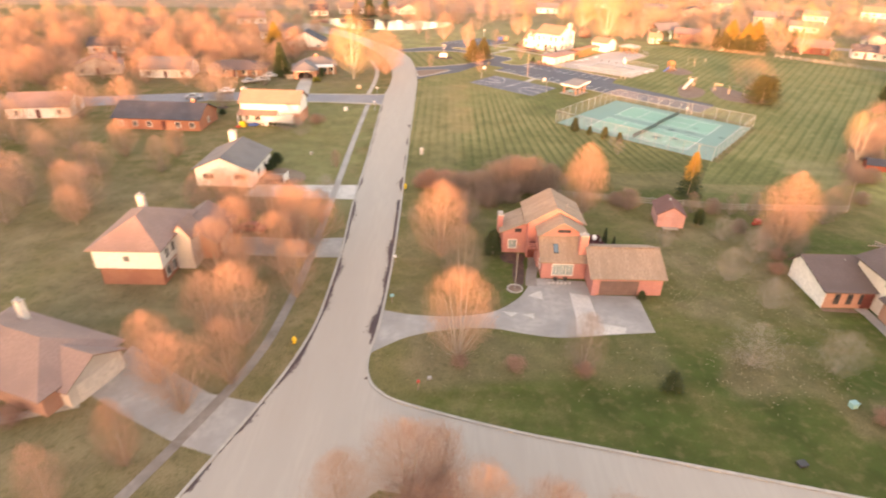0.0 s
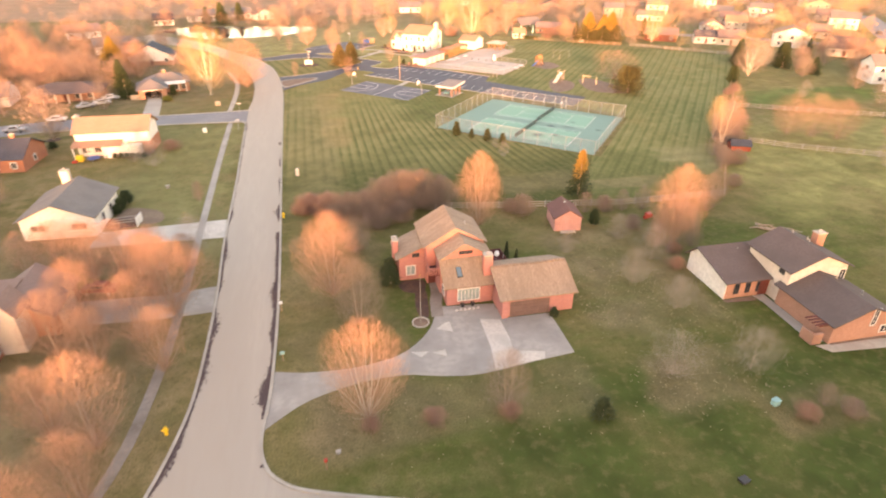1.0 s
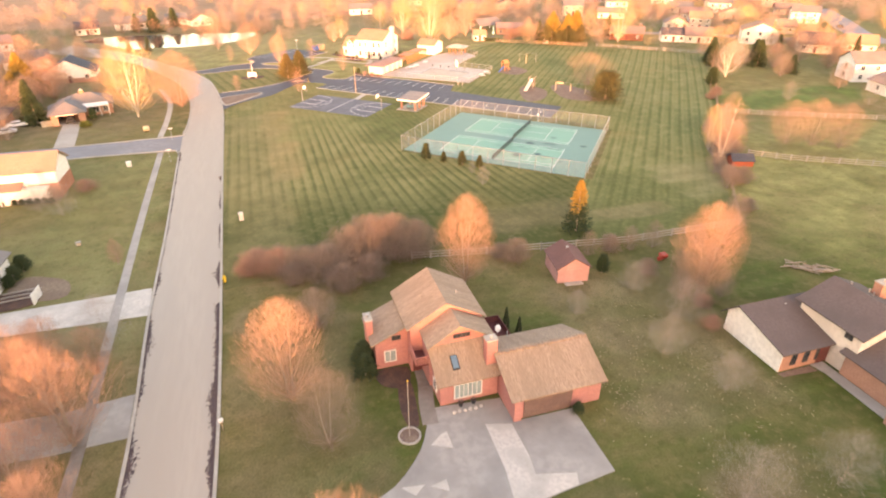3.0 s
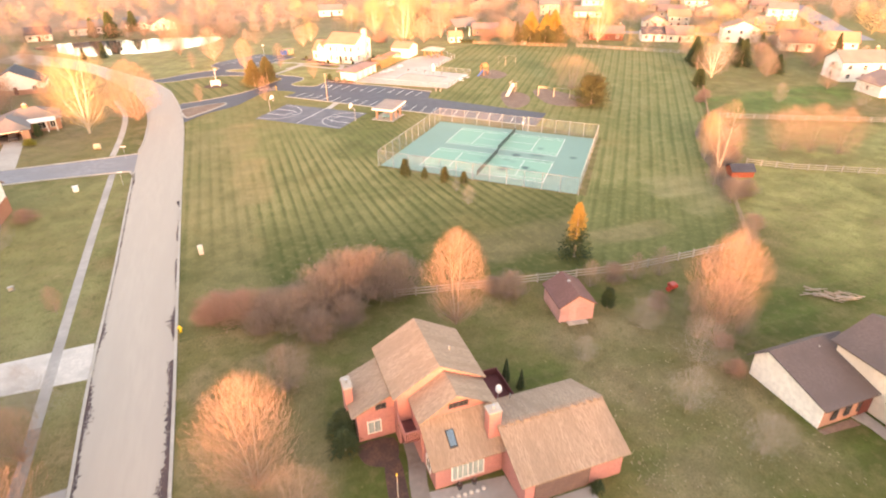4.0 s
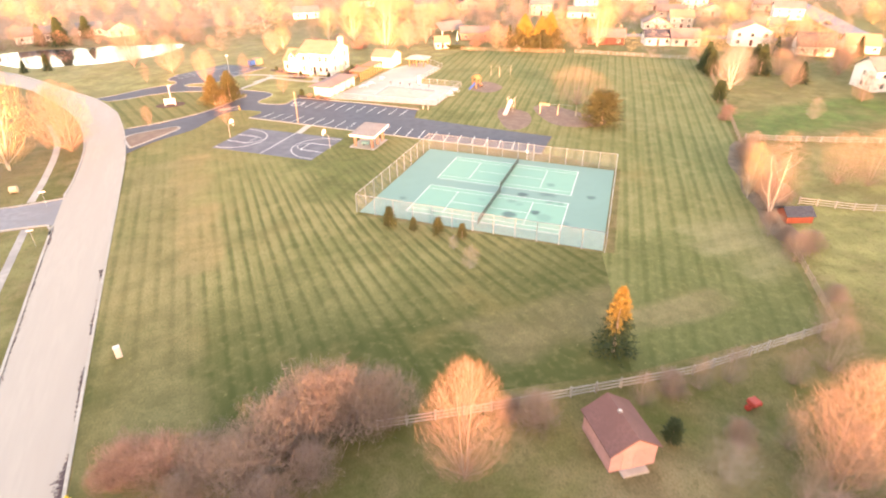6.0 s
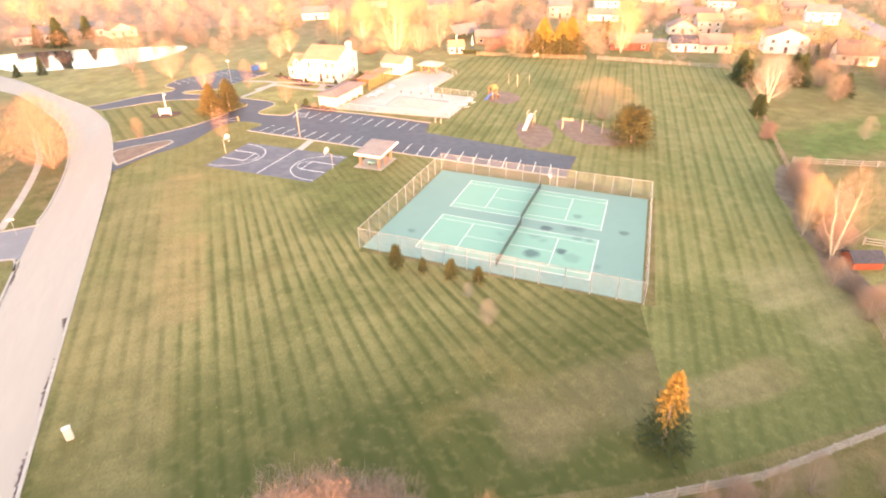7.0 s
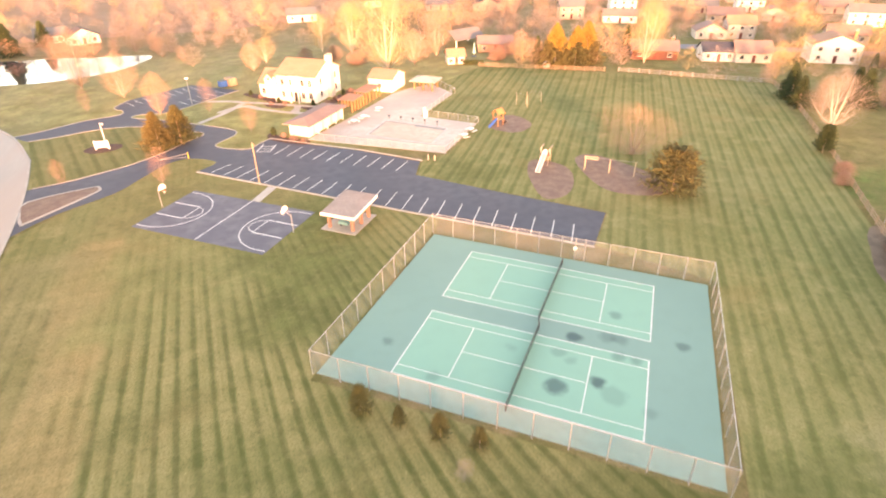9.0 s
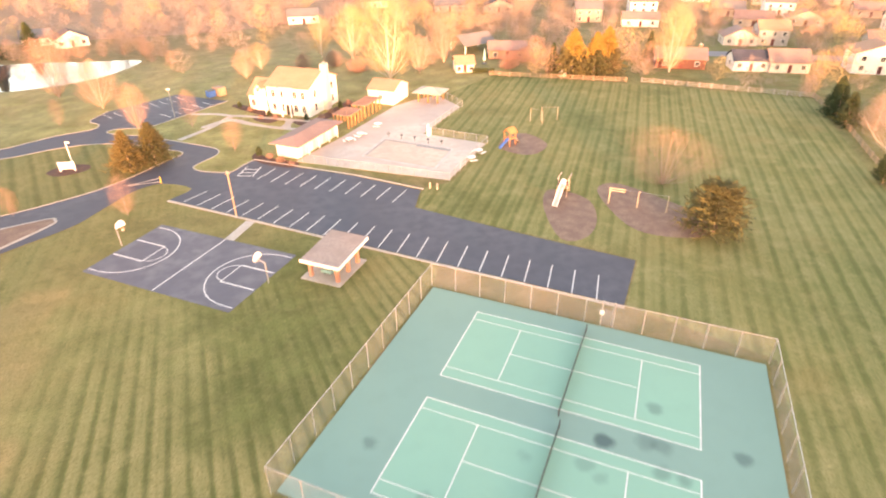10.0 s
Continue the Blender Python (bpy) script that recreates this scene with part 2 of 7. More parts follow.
def court(name, base, other):
    """Painted court surface, gently faded, with soft dark damp patches: (x, y, radius, strength) on the plan."""
    m, nt, b = nodes_of(name, 0.8)
    co = nt.nodes.new("ShaderNodeTexCoord")
    c = mixc(nt, ramp(nt, noise_of(nt, 0.05, 2), 0.3, 0.7), base, other)
    c = mixc(nt, calc(nt, "MULTIPLY", ramp(nt, noise_of(nt, 0.5, 5, None, 9.0), 0.45, 0.75), 0.25), c, tuple(x * 0.86 for x in base))
    wob = calc(nt, "MULTIPLY_ADD", noise_of(nt, 0.9, 3, None, 4.0), 1.1, -0.55)
    for x, y, r, amount in ((51.1, 133.7, 1.05, 0.75), (55.2, 132.7, 0.75, 0.85), (56.7, 139.6, 0.85, 0.85), (60.0, 138.2, 0.9, 0.4), (60.9, 137.4, 0.9, 0.4), (53.9, 137.9, 0.8, 0.25), (54.4, 136.4, 0.6, 0.22), (59.3, 135.2, 0.7, 0.4), (60.5, 134.0, 0.6, 0.4), (66.4, 134.1, 0.7, 0.6), (63.0, 141.1, 0.7, 0.4), (37.8, 146.0, 0.6, 0.45), (40.4, 139.2, 0.7, 0.3), (55.6, 130.7, 1.3, 0.22), (57.4, 127.6, 0.7, 0.25), (49.6, 140.3, 0.6, 0.2)):
        n = nt.nodes.new("ShaderNodeVectorMath")
        n.operation = "DISTANCE"
        nt.links.new(co.outputs["Object"], n.inputs[0])
        n.inputs[1].default_value = (x, y, 0.05)
        spot = ramp(nt, calc(nt, "ADD", n.outputs["Value"], wob), r + 0.35, r - 0.45)
        c = mixc(nt, calc(nt, "MULTIPLY", spot, amount), c, (0.045, 0.085, 0.085))
    nt.links.new(c, b.inputs["Base Color"])
    return m


COURT_IN = court("court_green", (0.183, 0.366, 0.276), (0.174, 0.352, 0.266))
COURT_OUT = court("court_teal", (0.165, 0.287, 0.237), (0.155, 0.272, 0.227))
LINE = plain("line_paint", (0.72, 0.70, 0.66), 0.8, (0.60, 0.58, 0.55), 0.8, 4.0, 0.0)
WHITE = plain("white_siding", (0.78, 0.75, 0.70), 0.7, (0.70, 0.67, 0.62), 0.2, 2.0, 0.15)
CREAM = plain("cream_siding", (0.66, 0.585, 0.51), 0.75, None, 0.2, 2.0, 0.15)
BRICK = plain("red_brick", (0.40, 0.17, 0.105), 0.9, (0.33, 0.13, 0.085), 0.6, 6.0, 0.4)
TANBRICK = plain("tan_brick", (0.42, 0.23, 0.165), 0.9, (0.33, 0.18, 0.13), 0.6, 6.0, 0.4)
CORAL = plain("coral_cedar_siding", (0.47, 0.215, 0.188), 0.85, (0.41, 0.18, 0.158), 0.35, 5.0, 0.3)
SHAKE = plain("cedar_shake", (0.36, 0.26, 0.19), 0.95, (0.28, 0.20, 0.145), 0.35, 4.0, 0.8, stretch=(3, 0.5, 0.6), grain=0.62)
SHAKE_X = plain("cedar_shake_turned", (0.36, 0.26, 0.19), 0.95, (0.28, 0.20, 0.145), 0.35, 4.0, 0.8, stretch=(0.5, 3, 0.6), grain=0.62)
SHINGLE_B = plain("brown_shingle", (0.125, 0.098, 0.092), 0.95, (0.10, 0.08, 0.075), 0.3, 4.0, 0.4)
SHINGLE_G = plain("grey_shingle", (0.19, 0.175, 0.165), 0.95, (0.15, 0.14, 0.135), 0.3, 4.0, 0.4)
SHINGLE_P = plain("rose_shingle", (0.30, 0.20, 0.165), 0.95, (0.24, 0.16, 0.135), 0.3, 4.0, 0.4)
SHINGLE_O = plain("ochre_shingle", (0.40, 0.23, 0.15), 0.95, (0.33, 0.19, 0.12), 0.3, 4.0, 0.4)
SHINGLE_S = plain("salmon_shingle", (0.33, 0.205, 0.15), 0.95, (0.28, 0.17, 0.125), 0.3, 4.0, 0.4)
SHINGLE_D = plain("slate_shingle", (0.055, 0.06, 0.075), 0.9, (0.08, 0.085, 0.1), 0.3, 4.0, 0.3)
SIDING_G = plain("grey_siding", (0.42, 0.39, 0.355), 0.8, None, 0.3, 3.0, 0.15)
SIDING_T = plain("tan_siding", (0.48, 0.385, 0.30), 0.8, None, 0.3, 3.0, 0.15)
PINKWOOD = plain("pink_painted_boards", (0.55, 0.30, 0.27), 0.85, None, 0.5, 5.0, 0.3)
DEEPRED = plain("deep_red_boards", (0.16, 0.072, 0.055), 0.85, None, 0.5, 5.0, 0.3)
REDWOOD = plain("red_painted_boards", (0.35, 0.09, 0.05), 0.85, None, 0.5, 5.0, 0.3)
WOOD = plain("weathered_wood", (0.34, 0.25, 0.17), 0.9, (0.25, 0.18, 0.12), 1.0, 8.0, 0.3)
PALEWOOD = plain("bleached_wood", (0.46, 0.38, 0.30), 0.9, (0.36, 0.29, 0.22), 1.0, 8.0, 0.3)
ORANGEWOOD = plain("amber_stained_wood", (0.44, 0.20, 0.085), 0.8, None, 1.0, 8.0, 0.3)
DARKWOOD = plain("dark_red_deck_boards", (0.16, 0.055, 0.05), 0.8, None, 1.0, 8.0, 0.3)
GREYWOOD = plain("silvered_wood", (0.36, 0.32, 0.28), 0.9, (0.27, 0.24, 0.21), 1.0, 8.0, 0.3)
BED = plain("dark_bed_mulch", (0.085, 0.05, 0.04), 0.95, (0.14, 0.075, 0.05), 0.8, 6.0, 0.8)
STRAWWOOD = plain("straw_coloured_wood", (0.52, 0.43, 0.29), 0.85, (0.42, 0.34, 0.23), 1.0, 8.0, 0.2)
MULCH = plain("bark_mulch", (0.19, 0.125, 0.095), 0.95, (0.27, 0.19, 0.135), 0.6, 5.0, 0.8)
DIRT = plain("bare_earth", (0.20, 0.14, 0.10), 0.95, (0.26, 0.19, 0.13), 0.4, 3.0, 0.6)
STEEL = plain("galvanised_steel", (0.45, 0.44, 0.42), 0.45, None, 1.0, 6.0, 0.1, metal=0.5)
DARK = plain("dark_metal", (0.05, 0.05, 0.05), 0.5, None, 1.0, 6.0, 0.1)
GLASS = glass()
CURTAIN = plain("curtained_glass", (0.30, 0.38, 0.38), 0.15, (0.16, 0.21, 0.22), 1.6, 6.0, 0.0, stretch=(4, 4, 0.4))
MARSH = grass("tan_meadow", (0.26, 0.19, 0.12), (0.36, 0.22, 0.15), None, 3.5, 0.5)
GARAGE = plain("brown_garage_door", (0.17, 0.11, 0.095), 0.6, None, 0.6, 4.0, 0.2)
DOORRED = plain("dark_red_door", (0.13, 0.035, 0.03), 0.5, None, 0.8, 4.0, 0.1)
SKYPANE = plain("blue_grey_glazing", (0.12, 0.20, 0.26), 0.3, None, 0.8, 4.0, 0.0)
BLUE = plain("blue_painted_steel", (0.05, 0.14, 0.40), 0.5, None, 0.8, 4.0, 0.1)
TEAL = plain("teal_plastic", (0.22, 0.42, 0.40), 0.5, None, 0.8, 4.0, 0.1)
YELLOW = plain("yellow_paint", (0.75, 0.50, 0.04), 0.5, None, 0.8, 4.0, 0.1)
REDP = plain("red_plastic", (0.45, 0.06, 0.04), 0.5, None, 0.8, 4.0, 0.1)
CARW = plain("white_car_paint", (0.70, 0.70, 0.70), 0.25, None, 0.6, 2.0, 0.0)
CARR = plain("dark_red_car_paint", (0.16, 0.02, 0.02), 0.3, None, 0.6, 2.0, 0.0)
CARS = plain("silver_car_paint", (0.38, 0.38, 0.39), 0.25, None, 0.6, 2.0, 0.0)
RUBBER = plain("rubber", (0.02, 0.02, 0.02), 0.9, None, 1.0, 4.0, 0.1)
BARK = twig("grey_bark", (0.26, 0.20, 0.15), (0.34, 0.27, 0.21))
PALEBARK = twig("pale_bark", (0.40, 0.34, 0.28), (0.48, 0.42, 0.35))
TWIG_O = twig("russet_twigs", (0.30, 0.18, 0.128), (0.38, 0.24, 0.17))
TWIG_P = twig("pale_grey_twigs", (0.26, 0.225, 0.20), (0.33, 0.285, 0.255))
TWIG_Y = twig("golden_twigs", (0.42, 0.28, 0.13), (0.50, 0.345, 0.17))
TWIG_G = twig("grey_brown_twigs", (0.20, 0.15, 0.12), (0.27, 0.20, 0.16))
TWIG_R = twig("reddish_twigs", (0.28, 0.17, 0.13), (0.36, 0.215, 0.16))
NEEDLE = twig("dark_needles", (0.035, 0.055, 0.022), (0.06, 0.075, 0.03))
# Ochre of conifer tops in low sun, held in the needle colour.
NEEDLE_LIT = twig("sunlit_ochre_needles", (0.17, 0.125, 0.035), (0.38, 0.24, 0.05))
NEEDLE_C = twig("rusty_needles", (0.055, 0.062, 0.024), (0.13, 0.098, 0.034))
NEEDLE_O = twig("olive_needles", (0.066, 0.074, 0.027), (0.108, 0.102, 0.038))
NEEDLE_G = twig("yellow_green_needles", (0.16, 0.15, 0.03), (0.28, 0.24, 0.05))
NEEDLE_B = twig("bronze_needles", (0.058, 0.067, 0.026), (0.108, 0.092, 0.035))
WIRE = mesh_wire("chain_link", (0.32, 0.34, 0.36), 0.12)
NET = mesh_wire("net_cord", (0.03, 0.035, 0.03), 0.42)
m, nt, b = nodes_of("pond_water", 0.05)
b.inputs["Base Color"].default_value = (0.03, 0.035, 0.04, 1)
b.inputs["Specular IOR Level"].default_value = 1.0
bump(nt, b, noise_of(nt, 0.8, 3, (1, 0.3, 1)), 0.15, 0.05)
WATER = m

# ---- building blocks ----


def mesh_of(name, bm, mat):
    bmesh.ops.recalc_face_normals(bm, faces=bm.faces)
    me = bpy.data.meshes.new(name)
    bm.to_mesh(me)
    bm.free()
    me.materials.append(mat)
    return me


def part(name, bm, mat, parent, label=""):
    ob = new(name, mesh_of(name, bm, mat) if isinstance(bm, bmesh.types.BMesh) else bm)
    ob.parent = parent
    return tagged(ob, label)


def thing(name, label, category, x=0, y=0, z=0, rz=0, group=""):
    ob = new(name)
    ob.matrix_basis = pose(x, y, z, 0, 0, rz)
    ob.empty_display_size = 0.3
    return tagged(ob, label, category, group)


def structure(name, bm, mat, label=""):
    return tagged(new(name, mesh_of(name, bm, mat)), label, kind="structure")


def box(x0, x1, y0, y1, z0, z1, bm=None, bev=0.0):
    bm = bm or bmesh.new()
    r = bmesh.ops.create_cube(bm, size=1.0)
    for v in r["verts"]:
        v.co = ((x0 + x1) / 2 + v.co.x * (x1 - x0), (y0 + y1) / 2 + v.co.y * (y1 - y0), (z0 + z1) / 2 + v.co.z * (z1 - z0))
    if bev:
        es = list({e for v in r["verts"] for e in v.link_edges})
        bmesh.ops.bevel(bm, geom=es, offset=bev, segments=1, affect="EDGES")
    return bm


def tube(p, q, r0, r1=None, n=6, bm=None):
    """A tapered round bar from p to q."""
    bm = bm or bmesh.new()
    p, q = Vector(p), Vector(q)
    m = Matrix.Translation((p + q) / 2) @ (q - p).to_track_quat("Z", "Y").to_matrix().to_4x4()
    bmesh.ops.create_cone(bm, cap_ends=True, segments=n, radius1=r0, radius2=r0 if r1 is None else r1, depth=(q - p).length, matrix=m)
    return bm


def slab(pts, top, bottom=-0.05, bm=None):
    """An upright-sided slab over a plan outline."""
    bm = bm or bmesh.new()
    up = [bm.verts.new((x, y, top)) for x, y in pts]
    dn = [bm.verts.new((x, y, bottom)) for x, y in pts]
    f = bm.faces.new(up)
    f.normal_update()
    n = len(pts)
    for i in range(n):
        bm.faces.new((up[i], dn[i], dn[(i + 1) % n], up[(i + 1) % n]))
    bmesh.ops.triangulate(bm, faces=[f], ngon_method="EAR_CLIP")
    return bm


def hull(quads, bm=None):
    """Faces from lists of corners, welded."""
    bm = bm or bmesh.new()
    for q in quads:
        bm.faces.new([bm.verts.new(c) for c in q])
    bmesh.ops.remove_doubles(bm, verts=bm.verts, dist=0.001)
    return bm


def offset_line(pts, d):
    """The line moved d to its right."""
    out = []
    for i, (x, y) in enumerate(pts):
        a, c = pts[max(i - 1, 0)], pts[min(i + 1, len(pts) - 1)]
        t = Vector((c[0] - a[0], c[1] - a[1])).normalized()
        out.append((x + t.y * d, y - t.x * d))
    return out


def smooth_line(pts, steps=4, closed=False):
    """A rounded line through the points."""
    n, out = len(pts), []
    for i in range(n if closed else n - 1):
        p = [Vector(pts[(i + k) % n]) if closed else Vector(pts[min(max(i + k, 0), n - 1)]) for k in (-1, 0, 1, 2)]
        for s in range(steps):
            t = s / steps
            v = 0.5 * (2 * p[1] + (p[2] - p[0]) * t + (2 * p[0] - 5 * p[1] + 4 * p[2] - p[3]) * t * t + (3 * p[1] - p[0] - 3 * p[2] + p[3]) * t ** 3)
            out.append((v.x, v.y))
    return out if closed else out + [tuple(pts[-1])]


def strip(pts, width, top, bottom=-0.05, bm=None):
    """A band along a line, its left side on the line."""
    bm = bm or bmesh.new()
    o = offset_line(pts, width)
    for i in range(len(pts) - 1):
        c = [pts[i], pts[i + 1], o[i + 1], o[i]]
        up = [bm.verts.new((x, y, top)) for x, y in c]
        dn = [bm.verts.new((x, y, bottom)) for x, y in c]
        bm.faces.new(up)
        for k in range(4):
            bm.faces.new((up[k], dn[k], dn[(k + 1) % 4], up[(k + 1) % 4]))
    bmesh.ops.remove_doubles(bm, verts=bm.verts, dist=0.001)
    return bm


def kerb(pts, closed=False, width=0.3, top=0.14, steps=4):
    line = smooth_line(pts, steps, closed)
    if closed:
        line = line + line[:1]
    return structure("kerb", strip(line, width, top), CONCRETE, "pale concrete kerb along the asphalt")


def pieces(segs, sides):
    """Tapered bars as one mesh: rows of (x, y, z, X, Y, Z, radius, Radius)."""
    s = np.asarray(segs, float)
    p, q, r0, r1 = s[:, :3], s[:, 3:6], s[:, 6:7], s[:, 7:8]
    d = q - p
    d /= np.linalg.norm(d, axis=1, keepdims=True) + 1e-9
    a = np.cross(d, np.where(np.abs(d[:, 2:3]) > 0.9, [[1.0, 0, 0]], [[0, 0, 1.0]]))
    a /= np.linalg.norm(a, axis=1, keepdims=True) + 1e-9
    c = np.cross(d, a)
    n, ring0, ring1 = len(s), [], []
    for k in range(sides):
        w = 2 * math.pi * k / sides
        o = a * math.cos(w) + c * math.sin(w)
        ring0.append(p + o * r0)
        ring1.append(q + o * r1)
    v = np.stack(ring0 + ring1, 1).reshape(-1, 3)
    base = np.arange(n)[:, None] * (2 * sides)
    f = [base + np.array([[k, (k + 1) % sides, sides + (k + 1) % sides, sides + k]]) for k in range(sides)]
    return v, np.concatenate(f)


def spikes(segs):
    """Twigs as one mesh: slim three-sided points."""
    s = np.asarray(segs, float)
    p, q, r = s[:, :3], s[:, 3:6], s[:, 6:7]
    d = q - p
    d /= np.linalg.norm(d, axis=1, keepdims=True) + 1e-9
    a = np.cross(d, np.where(np.abs(d[:, 2:3]) > 0.9, [[1.0, 0, 0]], [[0, 0, 1.0]]))
    a /= np.linalg.norm(a, axis=1, keepdims=True) + 1e-9
    c = np.cross(d, a)
    v = np.stack([p + r * a, p + r * (-0.5 * a + 0.866 * c), p + r * (-0.5 * a - 0.866 * c), q], 1).reshape(-1, 3)
    base = np.arange(len(s))[:, None] * 4
    return v, np.concatenate([base + np.array([k]) for k in ([0, 1, 3], [1, 2, 3], [2, 0, 3])])


def blades(segs, seed=4):
    """Far twigs as one mesh: slim single points, each turned its own way."""
    s = np.asarray(segs, float)
    p, q, r = s[:, :3], s[:, 3:6], s[:, 6:7]
    a = np.cross(q - p, np.random.RandomState(seed).normal(size=p.shape))
    a /= np.linalg.norm(a, axis=1, keepdims=True) + 1e-9
    v = np.stack([p + r * a, p - r * a, q], 1).reshape(-1, 3)
    return v, np.arange(len(s) * 3).reshape(-1, 3)


def raw(name, v, f, mat):
    me = bpy.data.meshes.new(name)
    me.from_pydata(v.tolist(), [], f.tolist())
    me.materials.append(mat)
    return me

# ---- ground, roads, paths ----
bm = bmesh.new()
for i in range(-12, 24):
    for j in range(-12, 24):
        q = [(i * 60, j * 60), (i * 60 + 60, j * 60), (i * 60 + 60, j * 60 + 60), (i * 60, j * 60 + 60)]
        bm.faces.new([bm.verts.new((x - 100, y - 100, 0)) for x, y in q])
bmesh.ops.remove_doubles(bm, verts=bm.verts, dist=0.01)
structure("ground", bm, GRASS, "rough winter grass, green with tan patches")
structure("lawn_1", slab([(-5, 99), (25, 101), (46, 96.8), (57.4, 118.2), (31, 141.5), (29, 143), (51, 168), (52.5, 171), (18.5, 203.5), (21.6, 207), (17.2, 210.5), (13.5, 209.3), (5.8, 198.4), (-1.6, 193.2), (-6.2, 187.5), (-6, 140)], 0.010), LAWN_W, "striped mown lawn")
structure("meadow", slab([(-330, 352), (-40, 356), (30, 352), (70, 366), (100, 420), (160, 700), (-330, 700)], 0.008), MARSH, "tan winter meadow beyond the pond")
structure("lawn_2", slab([(46, 96.8), (71, 95), (158, 210.5), (98, 258), (78, 243), (79, 232), (67, 221), (75.5, 209.5), (63, 195), (57.5, 193.8), (54.6, 187.5), (76.9, 163.4), (69.8, 155.5), (78.6, 142.6), (59, 117.5), (57.4, 118.2)], 0.010), LAWN_E, "striped mown lawn")
NORTH = [(-13.9, 233.1), (-9.0, 234.0), (-4.0, 235.7), (1.4, 236.3), (7.1, 234.8), (12.9, 231.2), (17.5, 227.4), (19.8, 225.3), (19.6, 223.5)]
SOUTH = [(19.6, 223.5), (17.3, 221.6), (13.1, 216.7), (7.8, 212.0), (1.5, 208.8), (-3.3, 206.9), (-7.6, 205.9)]
structure("lawn_3", slab(smooth_line(NORTH, 3) + smooth_line(SOUTH, 3)[1:] + [(-9.3, 213), (-11.4, 223)], 0.034), LAWN_L, "striped lawn inside the drive loop")

LEFT = [(-33, -6), (-27, 14), (-19.3, 36), (-15.2, 48.3), (-13.3, 57), (-12.8, 64), (-12.8, 78), (-13.5, 95), (-13.8, 117), (-14.4, 140), (-14.9, 156.5), (-15.1, 168), (-14.6, 180), (-15.2, 196), (-18, 213), (-23, 229), (-34, 253), (-50, 272), (-74, 290)]
RIGHT = [(-66, 302), (-44, 280), (-25.5, 250), (-17.2, 236.5), (-11.2, 221), (-8.6, 205), (-7.1, 188), (-6.6, 170), (-6.2, 140), (-5.6, 105), (-5.3, 88), (-5.2, 73), (-5.5, 60), (-6.1, 53.5), (-5.6, 50.2), (-4.2, 48.1), (-1.3, 46.4), (8.6, 43.2), (18.7, 40.8), (32, 37.7), (60, 31), (110, 19)]
structure("road", slab(smooth_line(LEFT, 3) + smooth_line(RIGHT, 3) + [(108, 10.5), (32, 29.2), (8, 34.6), (-3, 36.5), (-10, 30), (-18, 11), (-24, -9)], 0.02), ASPHALT, "worn pale asphalt road")
kerb(list(reversed(RIGHT[4:])), steps=4)
kerb(list(reversed(RIGHT[:5])), steps=4)
kerb([(-14.7, 157.0), (-14.2, 138), (-13.6, 117), (-13.3, 95), (-12.6, 78), (-12.6, 64), (-13.1, 57), (-15.0, 48.3), (-19.1, 36), (-26.8, 14)])
kerb([(-34, 253), (-22.8, 229), (-17.8, 213), (-15.0, 196), (-14.4, 180), (-14.9, 170), (-16.8, 167.8), (-40, 167.0)])
kerb([(-62, 158.6), (-34, 159.0), (-17.5, 158.2), (-15.2, 157.0), (-14.6, 154)])
structure("road", slab([(-14.8, 157.5), (-34, 159), (-60, 158.5), (-110, 146), (-180, 120), (-180, 130), (-112, 156), (-60, 168), (-38, 167.2), (-15, 168.3)], 0.026), STREET, "grey asphalt side street")
structure("pavement", strip(smooth_line([(-17.75, 90), (-17.6, 84), (-17.4, 72), (-17.8, 61), (-19.0, 52), (-22.9, 40), (-27.6, 28), (-34.6, 8)], 3), -1.1, 0.035), LEAFY_CONCRETE, "narrow concrete pavement")
structure("pavement", strip(smooth_line([(-19.1, 157.6), (-18.7, 130), (-18.1, 104), (-17.75, 90)], 3), -1.1, 0.035), OLD_CONCRETE, "narrow concrete pavement")
structure("pavement", strip(smooth_line([(-19.2, 168.5), (-19.0, 182), (-20.0, 200), (-24, 216)], 3), -1.2, 0.035), CONCRETE, "narrow concrete pavement")
structure("road", slab(smooth_line([(235, 208), (250, 236), (272, 264), (300, 300)], 3) + [(312, 298), (282, 258), (258, 228), (244, 205)], 0.02), STREET, "far asphalt street")
structure("road", slab([(150, 262), (170, 252.5), (196, 235), (232, 206), (236, 211), (200, 241), (174, 258), (153, 268)], 0.022), STREET, "far asphalt street")
structure("driveway", slab([(-13.4, 95.8), (-13.9, 102.2), (-32.2, 101.4), (-33, 96.4)], 0.03), NEW_CONCRETE, "pale concrete driveway")
structure("driveway", slab([(-12.9, 75.6), (-13.1, 81.6), (-19, 80.9), (-31.6, 81.4), (-31.4, 76.2), (-19.3, 75.4)], 0.03), OLD_CONCRETE, "grey concrete driveway")
structure("driveway", slab([(-15.9, 46.3), (-18.2, 39.8), (-22.1, 41.1), (-29.1, 44.8), (-34.0, 47.6), (-32.6, 55), (-26.8, 51), (-21.3, 47.6)], 0.03), OLD_CONCRETE, "grey concrete driveway")
structure("driveway", slab([(-40.6, 167.3), (-36.6, 167.3), (-39, 185), (-43, 186.4)], 0.03), CONCRETE, "pale concrete driveway")
structure("garden_path", strip([(-46, 41.5), (-40, 44.0), (-33.6, 46.4)], 1.1, 0.032), CONCRETE, "narrow concrete path")

